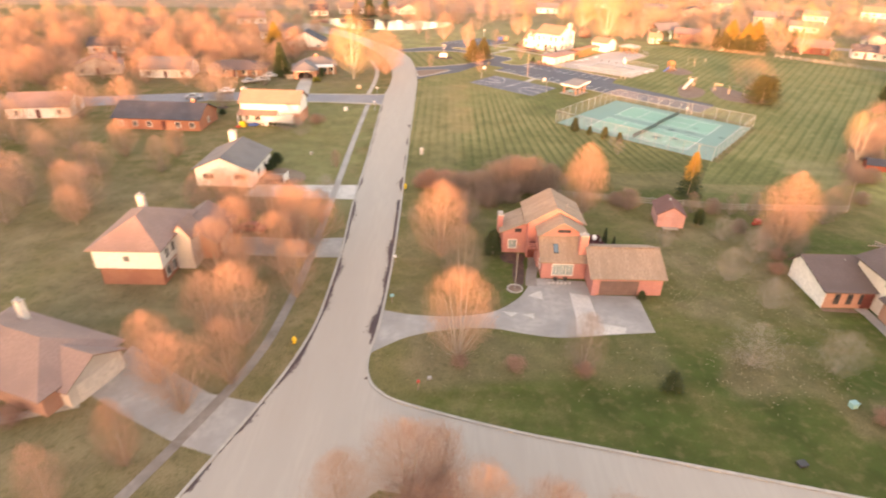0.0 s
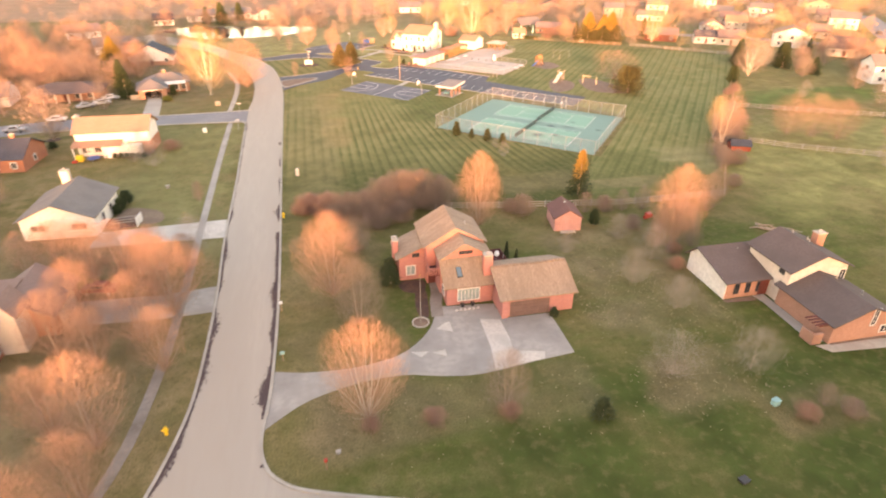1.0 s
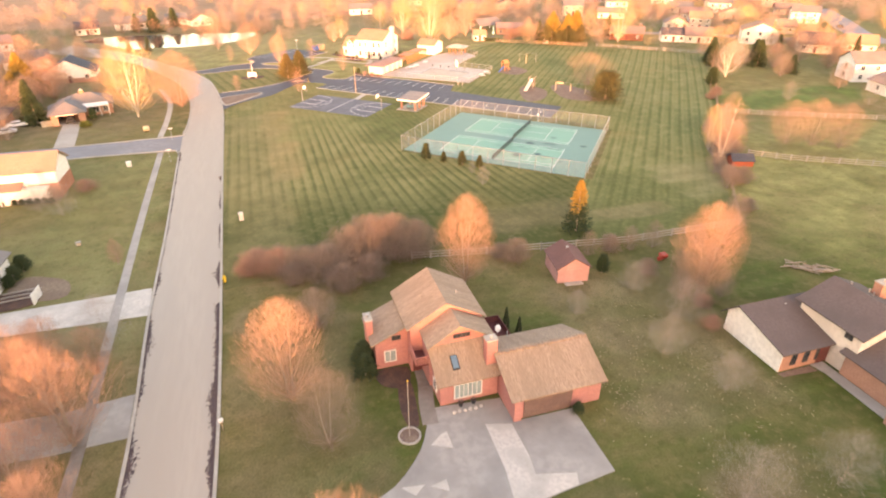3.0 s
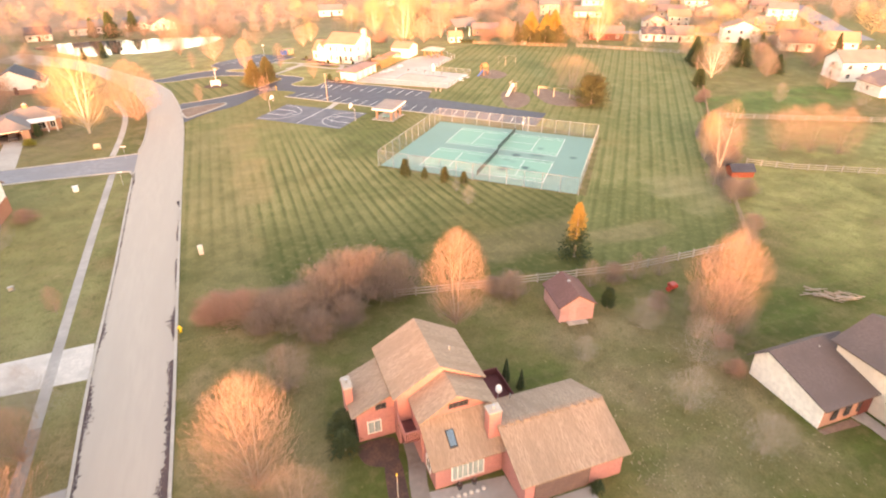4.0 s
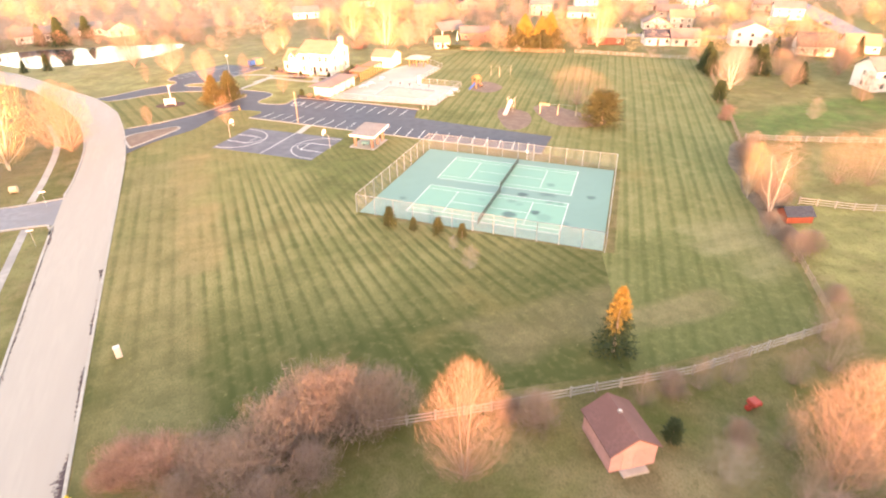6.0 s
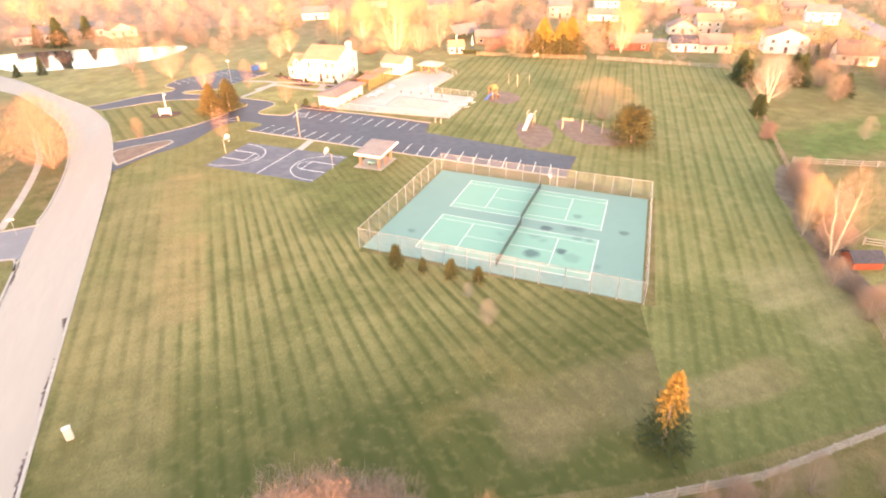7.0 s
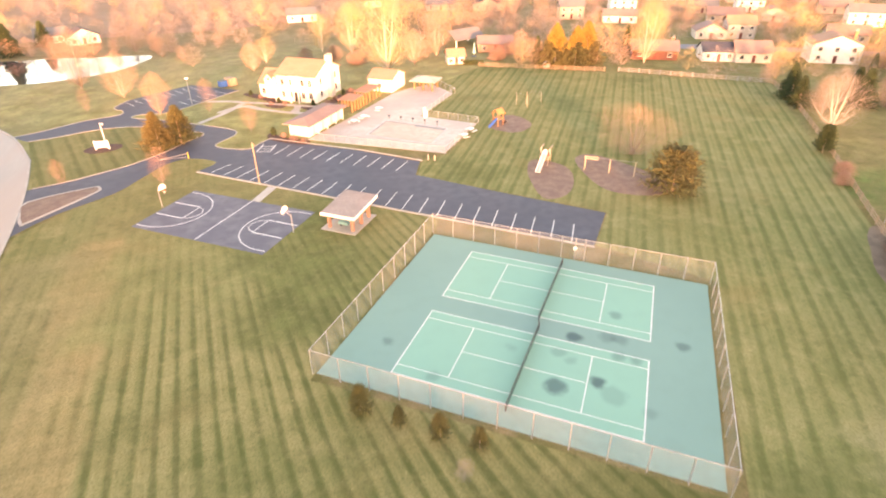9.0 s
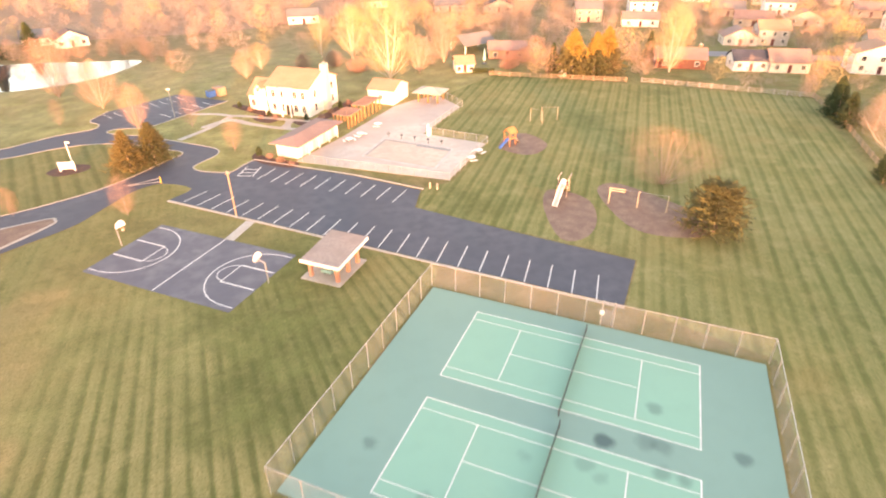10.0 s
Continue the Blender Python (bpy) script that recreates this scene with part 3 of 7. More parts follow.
# the drive of the cedar house
structure("driveway", slab(smooth_line([(-5.4, 62.8), (-2, 61.9), (2, 61.6), (5.6, 61.9), (9.2, 63.2), (12.2, 66.2), (13.6, 69.0)], 3) + [(14.6, 70.9), (21.4, 70.2), (21.6, 66.9), (27.6, 66.8), (27.5, 59.1)] + smooth_line([(22, 58.5), (16.1, 57.8), (12, 58.4), (8, 59.4), (3, 59.0), (-1.5, 57.6), (-4.4, 55.6), (-5.8, 54.4)], 3), 0.03), OLD_CONCRETE, "stained grey concrete driveway")
for pts in ([(13.3, 66.5), (15.1, 65.6), (15.1, 67.6), (14.4, 67.4)], [(18.8, 67.4), (21.2, 66.7), (21.2, 63), (20.9, 60.8), (24.3, 59.9), (23.9, 58.8), (18.0, 58.1), (18.6, 62)], [(9.6, 62.9), (10.6, 61.8), (11.6, 62.6)], [(12.0, 62.3), (13.4, 61.4), (13.5, 62.6)]):
    structure("driveway_patch", slab(pts, 0.036), NEW_CONCRETE, "paler concrete patch in the driveway")
structure("garden_path", strip(smooth_line([(13.2, 69), (13.6, 72), (14.2, 74.5), (14.4, 77.0)], 3), 1.5, 0.034), LEAFY_CONCRETE, "dark concrete path to the entrance")
structure("garden_bed", slab(smooth_line([(12.6, 76.2), (13.6, 75.0), (13.3, 71.4), (12.9, 69.2), (12.0, 69.0), (11.7, 71.8)], 3, True), 0.038), BED, "dark mulch bed beside the entrance path")
for x in (17.4, 18.7):
    pot = thing("plant_pot", "dark round plant pot with a withered shrub by the window", "plant pot", x, 70.35, 0.03, 0, "pots before the front window")
    part("pot", tube((0, 0, 0), (0, 0, 0.45), 0.2, 0.28, 10), DARK, pot)
    part("soil", tube((0, 0, 0.40), (0, 0, 0.46), 0.25, 0.25, 10), BED, pot)
    for k in range(7):
        part("stem", tube((0, 0, 0.45), (0.2 * math.cos(k * 0.9), 0.2 * math.sin(k * 0.9), 0.85), 0.015, 0.006, 4), BARK, pot)
structure("garden_bed", slab(smooth_line([(10.6, 77.6), (13.8, 77.4), (13.4, 74.8), (12.0, 74.6), (10.6, 75.6)], 3, True), 0.04), BED, "dark mulch bed against the house")

# ---- car park and drives of the club ----
CLUB = [(32.2, 216.2), (30.5, 214.6), (27.9, 211.9), (23.3, 214.2), (21.8, 216.6), (23.4, 218.8), (25.7, 221.3), (26.1, 223.9), (24.3, 226.6), (19.2, 231.1), (12.5, 237.0), (4.8, 242.1), (6.0, 244.4), (12.5, 243.6), (17.5, 247.8), (28.6, 257.6)]
VERGE = [(-6.8, 187.9), (-1.9, 193.7), (5.6, 198.9), (9.3, 204.1), (13.3, 209.6), (17.3, 210.9), (21.9, 207.2), (18.7, 203.8)]
BACK = [(2.8, 258.6), (0.0, 252.4), (2.2, 249.1), (1.5, 245.9), (-5.1, 244.0), (-12.1, 239.8), (-17.6, 237.3)]
structure("car_park", slab([(69.6, 155.6), (76.6, 163.4), (67.2, 173.4), (54.3, 187.8), (57.0, 193.5), (48.2, 202.8)] + smooth_line(CLUB, 3) + [(16.8, 268.0)] + smooth_line(BACK, 3) + smooth_line(NORTH, 3) + smooth_line(SOUTH, 3)[1:] + [(-8.6, 205.5), (-7.2, 190)] + smooth_line(VERGE, 3), 0.024), SEALED, "dark sealed asphalt car park and drive")
for line in (NORTH, SOUTH, CLUB, BACK):
    structure("kerb", strip(smooth_line(line, 4), 0.18, 0.1), CONCRETE, "pale concrete kerb round the lawn")
structure("kerb", strip([(57.4, 193.6), (48.3, 203.0), (32.3, 216.5)], 0.25, 0.12), CONCRETE, "pale concrete kerb of the car park")
structure("kerb", strip([(18.6, 203.6), (69.5, 155.3)], 0.4, 0.1), CONCRETE, "pale concrete kerb of the car park")
structure("lawn_4", slab(smooth_line([(5.2, 242.2), (6.2, 244.2), (12.5, 243.4), (17, 247), (29, 246.5), (36, 237), (32, 217), (30.3, 214.8), (27.9, 212.1), (23.4, 214.4), (22.0, 216.6), (23.6, 218.8), (25.9, 221.3), (26.3, 223.9), (24.5, 226.8), (19.3, 231.3), (12.7, 237.2)], 2, True), 0.030), GRASS, "grass between drive and clubhouse")
structure("traffic_island", slab(smooth_line([(-7.3, 200.4), (-7.4, 195.4), (-6.4, 191.6), (-5.2, 192.0), (2.6, 200.0), (3.2, 202.2), (1.6, 203.0)], 3, True), 0.09), CONCRETE, "concrete kerb of a planted traffic island")
structure("planting_bed", slab(smooth_line([(-6.9, 200.0), (-7.0, 195.4), (-6.1, 192.2), (-5.3, 192.6), (2.3, 200.3), (2.8, 202.0), (1.5, 202.6)], 3, True), 0.13), MULCH, "bare earth bed of the traffic island")
structure("garden_path", strip(smooth_line([(18.4, 233.0), (24, 238.6), (28.2, 244.6), (30.5, 245.4), (37.4, 241.0), (46, 235.2)], 4), 1.3, 0.045), CONCRETE, "pale concrete path to the clubhouse")
structure("garden_path", strip(smooth_line([(20.8, 250.2), (26, 248.4), (29.8, 245.4)], 3), 1.2, 0.04), CONCRETE, "pale concrete path to the car park")
structure("garden_path", strip([(26.6, 187.4), (29.8, 192.2)], 1.5, 0.04), CONCRETE, "short concrete path to the car park")


def paint(parent, p, q, w=0.12, z=0.03, mat=LINE, name="line"):
    """A painted line from p to q."""
    d = Vector((q[0] - p[0], q[1] - p[1])).normalized()
    n = Vector((-d.y, d.x)) * w / 2
    c = [(p[0] + n.x, p[1] + n.y), (q[0] + n.x, q[1] + n.y), (q[0] - n.x, q[1] - n.y), (p[0] - n.x, p[1] - n.y)]
    return part(name, slab(c, z, z - 0.006), mat, parent)


marks = thing("bay_marking", "white painted parking bay lines on asphalt", "road marking")
for k in range(23):
    s_ = k / 22
    p = Vector((20.8, 202.2)).lerp(Vector((67.3, 157.7)), s_)
    paint(marks, p, p + Vector((3.5, 2.9)).lerp(Vector((3.0, 4.3)), min(1, s_ * 1.6)), 0.13, 0.032)
for k in range(10):
    p = Vector((32.3, 207.2)).lerp(Vector((51.6, 190.8)), k / 9)
    paint(marks, p, p + Vector((3.3, 3.6)), 0.13, 0.032)
for p, q in (((29.2, 209.9), (31.7, 208.9)), ((31.7, 208.9), (33.3, 212.6)), ((29.2, 209.9), (31.0, 213.6)), ((29.9, 211.2), (32.4, 210.2)), ((30.5, 212.4), (32.9, 211.5))):
    paint(marks, p, q, 0.16, 0.032)
for k in range(9):
    p = Vector((1.5, 257.0)) + Vector((14.5, 9.6)) * (k / 8)
    paint(marks, p + Vector((0.5, -0.7)), p + Vector((2.7, -4.2)))
for k in range(5):
    p = Vector((16.5, 249)) + Vector((11, 8)) * (k / 5)
    paint(marks, p, p + Vector((-2.5, 3.4)))

# ---- courts ----
U, V = Vector((0.7431, -0.6693)), Vector((0.6693, 0.7431))    # along and across the tennis courts
O = Vector((29.41, 143.80))                                    # the fence's west corner
LU, LV = 37.4, 31.1


def cw(u, v):
    w = O + U * (u + u / LU * (0.9 - 1.7 * v / LV)) + V * v
    return (w.x, w.y)


tc = thing("tennis_court", "pair of green tennis courts with white lines on a teal slab", "tennis court")
part("slab", slab([cw(0.3, 0.3), cw(LU - 0.3, 0.3), cw(LU - 0.3, LV - 0.3), cw(0.3, LV - 0.3)], 0.05), COURT_OUT, tc, "teal painted court slab")
for v0 in (3.05, 17.2):
    u0, w, l = 7.05, 10.97, 23.77
    part("playing_surface", slab([cw(u0, v0), cw(u0 + l, v0), cw(u0 + l, v0 + w), cw(u0, v0 + w)], 0.056, 0.02), COURT_IN, tc, "mint green playing surface")
    z = 0.062
    for p, q, wd in (((0, 0), (l, 0), .1), ((0, w), (l, w), .1), ((0, 0), (0, w), .12), ((l, 0), (l, w), .12), ((0, 1.37), (l, 1.37), .08), ((0, w - 1.37), (l, w - 1.37), .08), ((5.49, 1.37), (5.49, w - 1.37), .1), ((l - 5.49, 1.37), (l - 5.49, w - 1.37), .1), ((5.49, w / 2), (l - 5.49, w / 2), .08)):
        paint(tc, cw(u0 + p[0], v0 + p[1]), cw(u0 + q[0], v0 + q[1]), wd, z)
for v0 in (3.05, 17.2):
    net = thing("tennis_net", "dark tennis net between two posts", "net", *cw(7.05 + 11.885, v0), 0.05, 0, "nets on the tennis courts")
    for k, v in enumerate((-0.9, 11.87)):
        p = V * v
        part("post", tube((p.x, p.y, 0), (p.x, p.y, 1.1), 0.06), DARK, net)
    p, q = V * -0.9, V * 11.87
    n = U * 0.02
    part("netting", hull([[(p.x + n.x, p.y + n.y, .03), (q.x + n.x, q.y + n.y, .03), (q.x + n.x, q.y + n.y, 1.02), (p.x + n.x, p.y + n.y, 1.02)], [(p.x - n.x, p.y - n.y, .03), (q.x - n.x, q.y - n.y, .03), (q.x - n.x, q.y - n.y, 1.02), (p.x - n.x, p.y - n.y, 1.02)]]), NET, net)
    part("headband", tube((p.x, p.y, 1.05), (q.x, q.y, 1.05), 0.035), DARK, net)

fence = thing("chain_link_fence", "tall chain-link fence of galvanised posts and mesh round the tennis courts", "fence")
fpost = mesh_of("post", tube((0, 0, 0), (0, 0, 3.15), 0.05), STEEL)
for (u0, v0), (u1, v1) in (((0, 0), (LU, 0)), ((LU, 0), (LU, LV)), ((LU, LV), (0, LV)), ((0, LV), (0, 0))):
    L = math.hypot(u1 - u0, v1 - v0)
    n = round(L / 3.0)
    for k in range(n):
        x, y = cw(u0 + (u1 - u0) * k / n, v0 + (v1 - v0) * k / n)
        ob = part("post", fpost, None, fence)
        ob.location = (x, y, 0)
    a, c = cw(u0, v0), cw(u1, v1)
    part("top_rail", tube((*a, 3.12), (*c, 3.12), 0.035), STEEL, fence)
    part("wire_mesh", hull([[(*a, 0.05), (*c, 0.05), (*c, 3.1), (*a, 3.1)]]), WIRE, fence)
gp = thing("court_gate", "steel gate frame in the chain-link fence", "gate", *cw(20.5, LV + 0.06), 0, -40)
part("post", tube((0, 0, 0), (0, 0, 3.2), 0.09), STEEL, gp)
part("post", tube((1.2, 0, 0), (1.2, 0, 3.2), 0.09), STEEL, gp)
part("gate_leaf", box(0.1, 1.1, -0.03, 0.03, 0.1, 2.1), WIRE, gp)
part("sign", box(-0.25, 0.25, -0.1, -0.06, 1.4, 1.9), WHITE, gp)

BO = Vector((9.4, 185.0))
BU, BV = Vector((17.4, -15.4)).normalized(), Vector((8.7, 10.1)).normalized()
BL, BW = 23.3, 13.4


def bw(u, v):
    w = BO + BU * u + BV * v
    return (w.x, w.y)


bc = thing("basketball_court", "dark asphalt basketball court with pale lines", "basketball court")
part("slab", slab([bw(0, 0), bw(BL, 0), bw(BL, BW), bw(0, BW)], 0.04), COURT_ASPHALT, bc, "dark asphalt slab")
paint(bc, bw(BL / 2, 0.1), bw(BL / 2, BW - 0.1), 0.14, 0.046)
for side in (0, 1):
    f = (lambda u: u) if side == 0 else (lambda u: BL - u)
    pts = [(f(0.2), 0.8), (f(1.6), 0.8)] + [(f(1.6 + 6.0 * math.sin(k * math.pi / 16)), BW / 2 - (BW / 2 - 0.8) * math.cos(k * math.pi / 16)) for k in range(1, 16)] + [(f(1.6), BW - 0.8), (f(0.2), BW - 0.8)]
    for p, q in zip(pts, pts[1:]):
        paint(bc, bw(*p), bw(*q), 0.13, 0.046)
    for v in (-2.0, 2.0):
        paint(bc, bw(f(0.2), BW / 2 + v), bw(f(5.2), BW / 2 + v), 0.2, 0.046)
    paint(bc, bw(f(5.2), BW / 2 - 2.0), bw(f(5.2), BW / 2 + 2.0), 0.12, 0.046)
    arc = [(f(5.2 + 1.7 * math.sin(k * math.pi / 10)), BW / 2 - 1.8 * math.cos(k * math.pi / 10)) for k in range(11)]
    for p, q in zip(arc, arc[1:]):
        paint(bc, bw(*p), bw(*q), 0.1, 0.046)
    hoop = thing("basketball_hoop", "basketball hoop with a white fan-shaped backboard on a steel pole", "basketball hoop", *bw(f(-0.5), BW / 2), 0, math.degrees(math.atan2(BU.y, BU.x)) + 180 * side, "hoops of the basketball court")
    part("pole", tube((0, 0, 0), (0, 0, 2.9), 0.07, 0.06, 8), STEEL, hoop)
    part("arm", tube((0, 0, 2.8), (0.9, 0, 3.2), 0.06), STEEL, hoop)
    bm = slab([(0.75 * math.cos(k * 0.45 - 0.3), 0.15 + 0.75 * math.sin(k * 0.45 - 0.3)) for k in range(9)], 0.04, -0.02)
    bmesh.ops.transform(bm, matrix=pose(1.0, 0, 3.2) @ Matrix(((0, 0, 1, 0), (1, 0, 0, 0), (0, 1, 0, 0), (0, 0, 0, 1))), verts=bm.verts)
    part("backboard", bm, WHITE, hoop)
    bm = bmesh.new()
    for k in range(12):
        a0, a1 = k * math.pi / 6, (k + 1) * math.pi / 6
        tube((1.3 + 0.23 * math.cos(a0), 0.23 * math.sin(a0), 3.05), (1.3 + 0.23 * math.cos(a1), 0.23 * math.sin(a1), 3.05), 0.02, None, 5, bm)
    part("rim", bm, REDP, hoop)
    bm = bmesh.new()
    for k in range(8):
        a0 = k * math.pi / 4
        tube((1.3 + 0.22 * math.cos(a0), 0.22 * math.sin(a0), 3.04), (1.3 + 0.12 * math.cos(a0), 0.12 * math.sin(a0), 2.65), 0.012, None, 4, bm)
    part("hoop_net", bm, LINE, hoop)

# ---- houses ----


def window(parent, x, y, z, w, h, face, frame_mat=WHITE, pane=None):
    """A framed window on a wall; face: the degrees its outside is turned to (0: -y)."""
    fr = bmesh.new()
    t = 0.09
    for a in ((-w / 2 - t, w / 2 + t, -0.07, 0.02, -h / 2 - t, -h / 2), (-w / 2 - t, w / 2 + t, -0.07, 0.02, h / 2, h / 2 + t), (-w / 2 - t, -w / 2, -0.07, 0.02, -h / 2, h / 2), (w / 2, w / 2 + t, -0.07, 0.02, -h / 2, h / 2), (-0.03, 0.03, -0.055, 0.02, -h / 2, h / 2)):
        box(*a, fr)
    ob = part("window", fr, frame_mat, parent)
    ob.matrix_basis = pose(x, y, z, 0, 0, face)
    part("pane", box(-w / 2, w / 2, -0.035, 0.015, -h / 2, h / 2), pane or GLASS, ob)
    return ob


def gable(x0, x1, y0, y1, ze, zr, along="x", over=0.45, thick=0.14, ridge=None):
    """A gable roof: two slopes with thickness, ridge along x or y."""
    bm = bmesh.new()
    if along == "x":
        r = ridge if ridge is not None else (y0 + y1) / 2
        a, c = x0 - over, x1 + over
        k0, k1 = (zr - ze) / (r - y0), (zr - ze) / (y1 - r)
        prof = [(y0 - over, ze - k0 * over), (r, zr), (y1 + over, ze - k1 * over)]
        pt = lambda s, p: (s, p[0], p[1])
    else:
        r = ridge if ridge is not None else (x0 + x1) / 2
        a, c = y0 - over, y1 + over
        k0, k1 = (zr - ze) / (r - x0), (zr - ze) / (x1 - r)
        prof = [(x0 - over, ze - k0 * over), (r, zr), (x1 + over, ze - k1 * over)]
        pt = lambda s, p: (p[0], s, p[1])
    loop = prof + [(p, z + thick) for p, z in reversed(prof)]
    e0 = [bm.verts.new(pt(a, p)) for p in loop]
    e1 = [bm.verts.new(pt(c, p)) for p in loop]
    for i in range(6):
        bm.faces.new((e0[i], e0[(i + 1) % 6], e1[(i + 1) % 6], e1[i]))
    for e in (e0, e1):
        bm.faces.new((e[0], e[1], e[4], e[5]))
        bm.faces.new((e[1], e[2], e[3], e[4]))
    return bm


def hip(x0, x1, y0, y1, ze, zr, over=0.5, thick=0.14):
    bm = bmesh.new()
    x0, x1, y0, y1 = x0 - over, x1 + over, y0 - over, y1 + over
    d = min(x1 - x0, y1 - y0) / 2
    if x1 - x0 >= y1 - y0:
        r = [(x0 + d, (y0 + y1) / 2, zr), (x1 - d, (y0 + y1) / 2, zr)]
        ec = [(x0, y0), (x1, y0), (x1, y1), (x0, y1)]
        f = [(0, 1, "b", "a"), (1, 2, "b"), (2, 3, "a", "b"), (3, 0, "a")]
    else:
        r = [((x0 + x1) / 2, y0 + d, zr), ((x0 + x1) / 2, y1 - d, zr)]
        ec = [(x0, y0), (x1, y0), (x1, y1), (x0, y1)]
        f = [(0, 1, "a"), (1, 2, "b", "a"), (2, 3, "b"), (3, 0, "a", "b")]
    lo = [bm.verts.new((x, y, ze - thick)) for x, y in ec]
    hi = [bm.verts.new((x, y, ze)) for x, y in ec]
    rr = {"a": bm.verts.new(r[0]), "b": bm.verts.new(r[1]) if (Vector(r[0]) - Vector(r[1])).length > 0.01 else None}
    rr["b"] = rr["b"] or rr["a"]
    for q in f:
        vs = []
        for k in q:
            v = rr[k] if isinstance(k, str) else hi[k]
            if v not in vs:
                vs.append(v)
        bm.faces.new(vs)
    for k in range(4):
        bm.faces.new((lo[k], lo[(k + 1) % 4], hi[(k + 1) % 4], hi[k]))
    bm.faces.new(lo)
    return bm


def body(x0, x1, y0, y1, h, zr=None, along="x", ridge=None):
    """Walls of a block, with gable ends up to zr."""
    bm = bmesh.new()
    if zr is None:
        return box(x0, x1, y0, y1, -0.1, h)
    if along == "x":
        r = ridge if ridge is not None else (y0 + y1) / 2
        prof = [(y0, -0.1), (y1, -0.1), (y1, h), (r, zr), (y0, h)]
        pt = lambda s, p: (s, p[0], p[1])
        a, c = x0, x1
    else:
        r = ridge if ridge is not None else (x0 + x1) / 2
        prof = [(x0, -0.1), (x1, -0.1), (x1, h), (r, zr), (x0, h)]
        pt = lambda s, p: (p[0], s, p[1])
        a, c = y0, y1
    e0 = [bm.verts.new(pt(a, p)) for p in prof]
    e1 = [bm.verts.new(pt(c, p)) for p in prof]
    bm.faces.new(e0)
    bm.faces.new(e1)
    for i in range(5):
        bm.faces.new((e0[i], e0[(i + 1) % 5], e1[(i + 1) % 5], e1[i]))
    return bm


def chimney(parent, x, y, z0, z1, mat, w=0.9, d=0.6):
    c = part("chimney", box(x - w / 2, x + w / 2, y - d / 2, y + d / 2, z0, z1, None, 0.02), mat, parent, "square masonry chimney")
    part("cap", box(x - w / 2 - 0.06, x + w / 2 + 0.06, y - d / 2 - 0.06, y + d / 2 + 0.06, z1, z1 + 0.12), CONCRETE, c, "pale chimney cap")
    part("flue", tube((x, y, z1 + 0.1), (x, y, z1 + 0.45), 0.14, 0.14, 8), STEEL, c)
    return c


def door(parent, x, y, z, w, h, face, mat=DOORRED):
    d = part("door", box(-w / 2, w / 2, -0.06, 0.02, 0, h, None, 0.015), mat, parent)
    d.matrix_basis = pose(x, y, z, 0, 0, face)
    part("door_handle", tube((w / 2 - 0.12, -0.1, 1.0), (w / 2 - 0.12, -0.05, 1.0), 0.03), STEEL, d)
    return d


def garage_door(parent, x, y, z, w, h, face, mat=WHITE):
    bm = bmesh.new()
    n = 4
    for k in range(n):
        box(-w / 2, w / 2, -0.05, 0.02, h * k / n + 0.015, h * (k + 1) / n - 0.015, bm)
    d = part("garage_door", bm, mat, parent, "panelled garage door")
    d.matrix_basis = pose(x, y, z, 0, 0, face)
    return d


def simple_house(label, x, y, rz, w, d, h, rise, wall, roof, along="x", hipped=False, wins=3, base=None, garage=0, stack=None, group="", category="house", name="house", back=False):
    """A plain house on its own axes: front at -y, w wide, d deep."""
    o = thing(name, label, category, x, y, 0, rz, group)
    w2, d2 = w / 2, d / 2
    if hipped:
        part("wall", body(-w2, w2, -d2, d2, h), wall, o)
        part("roof", hip(-w2, w2, -d2, d2, h + 0.1, h + rise), roof, o)
    else:
        part("wall", body(-w2, w2, -d2, d2, h, h + rise - 0.05, along), wall, o)
        part("roof", gable(-w2, w2, -d2, d2, h, h + rise, along), roof, o)
    if base:
        part("lower_wall", box(-w2 - 0.04, w2 + 0.04, -d2 - 0.04, d2 + 0.04, -0.1, h * 0.45), base, o)
    levels = [h - 1.35] if h < 4 else [1.5, h - 1.3]
    for zl in levels:
        for k in range(wins):
            xx = -w2 + w * (k + 0.5) / wins
            if zl == levels[0] and garage and xx > w2 - garage - 0.8:
                continue
            if zl == levels[0] and k == wins // 2 and wins > 1:
                continue
            window(o, xx, -d2 - 0.05, zl, 1.0, 1.15, 0)
            if back:
                window(o, xx, d2 + 0.05, zl, 1.0, 1.15, 180)
        window(o, -w2 - 0.05, 0.1, zl, 0.9, 1.1, -90)
        window(o, w2 + 0.05, -0.2, zl, 0.9, 1.1, 90)
    if wins > 1:
        door(o, -w2 + w * (wins // 2 + 0.5) / wins, -d2 - 0.05, 0.1, 0.95, 2.05, 0)
    if garage:
        garage_door(o, w2 - garage / 2 - 0.5, -d2 - 0.06, 0.0, garage, 2.1, 0)
    if stack is not None:
        chimney(o, stack, 0.3, h - 0.2, h + rise + 0.8, BRICK)
    return o

# ---- the cedar-roofed house by the drive ----
h = thing("house", "coral cedar-sided split-level house with tan shake roofs", "house")
part("wall", body(14.1, 21.8, 76.6, 83.4, 5.6, 7.75, "y", 17.9), CORAL, h, "coral painted siding")
part("roof", gable(14.1, 21.8, 76.8, 83.4, 5.6, 7.8, "y", 0.42, 0.14, 17.9), SHAKE_X, h, "tan cedar shake roof")
part("wall", body(15.3, 21.6, 73.9, 76.6, 5.2, 7.0, "y", 18.3), CORAL, h, "coral painted siding")
part("roof", gable(15.3, 21.7, 73.6, 76.4, 5.2, 7.1, "y", 0.3, 0.14, 18.3), SHAKE_X, h, "tan cedar shake roof")
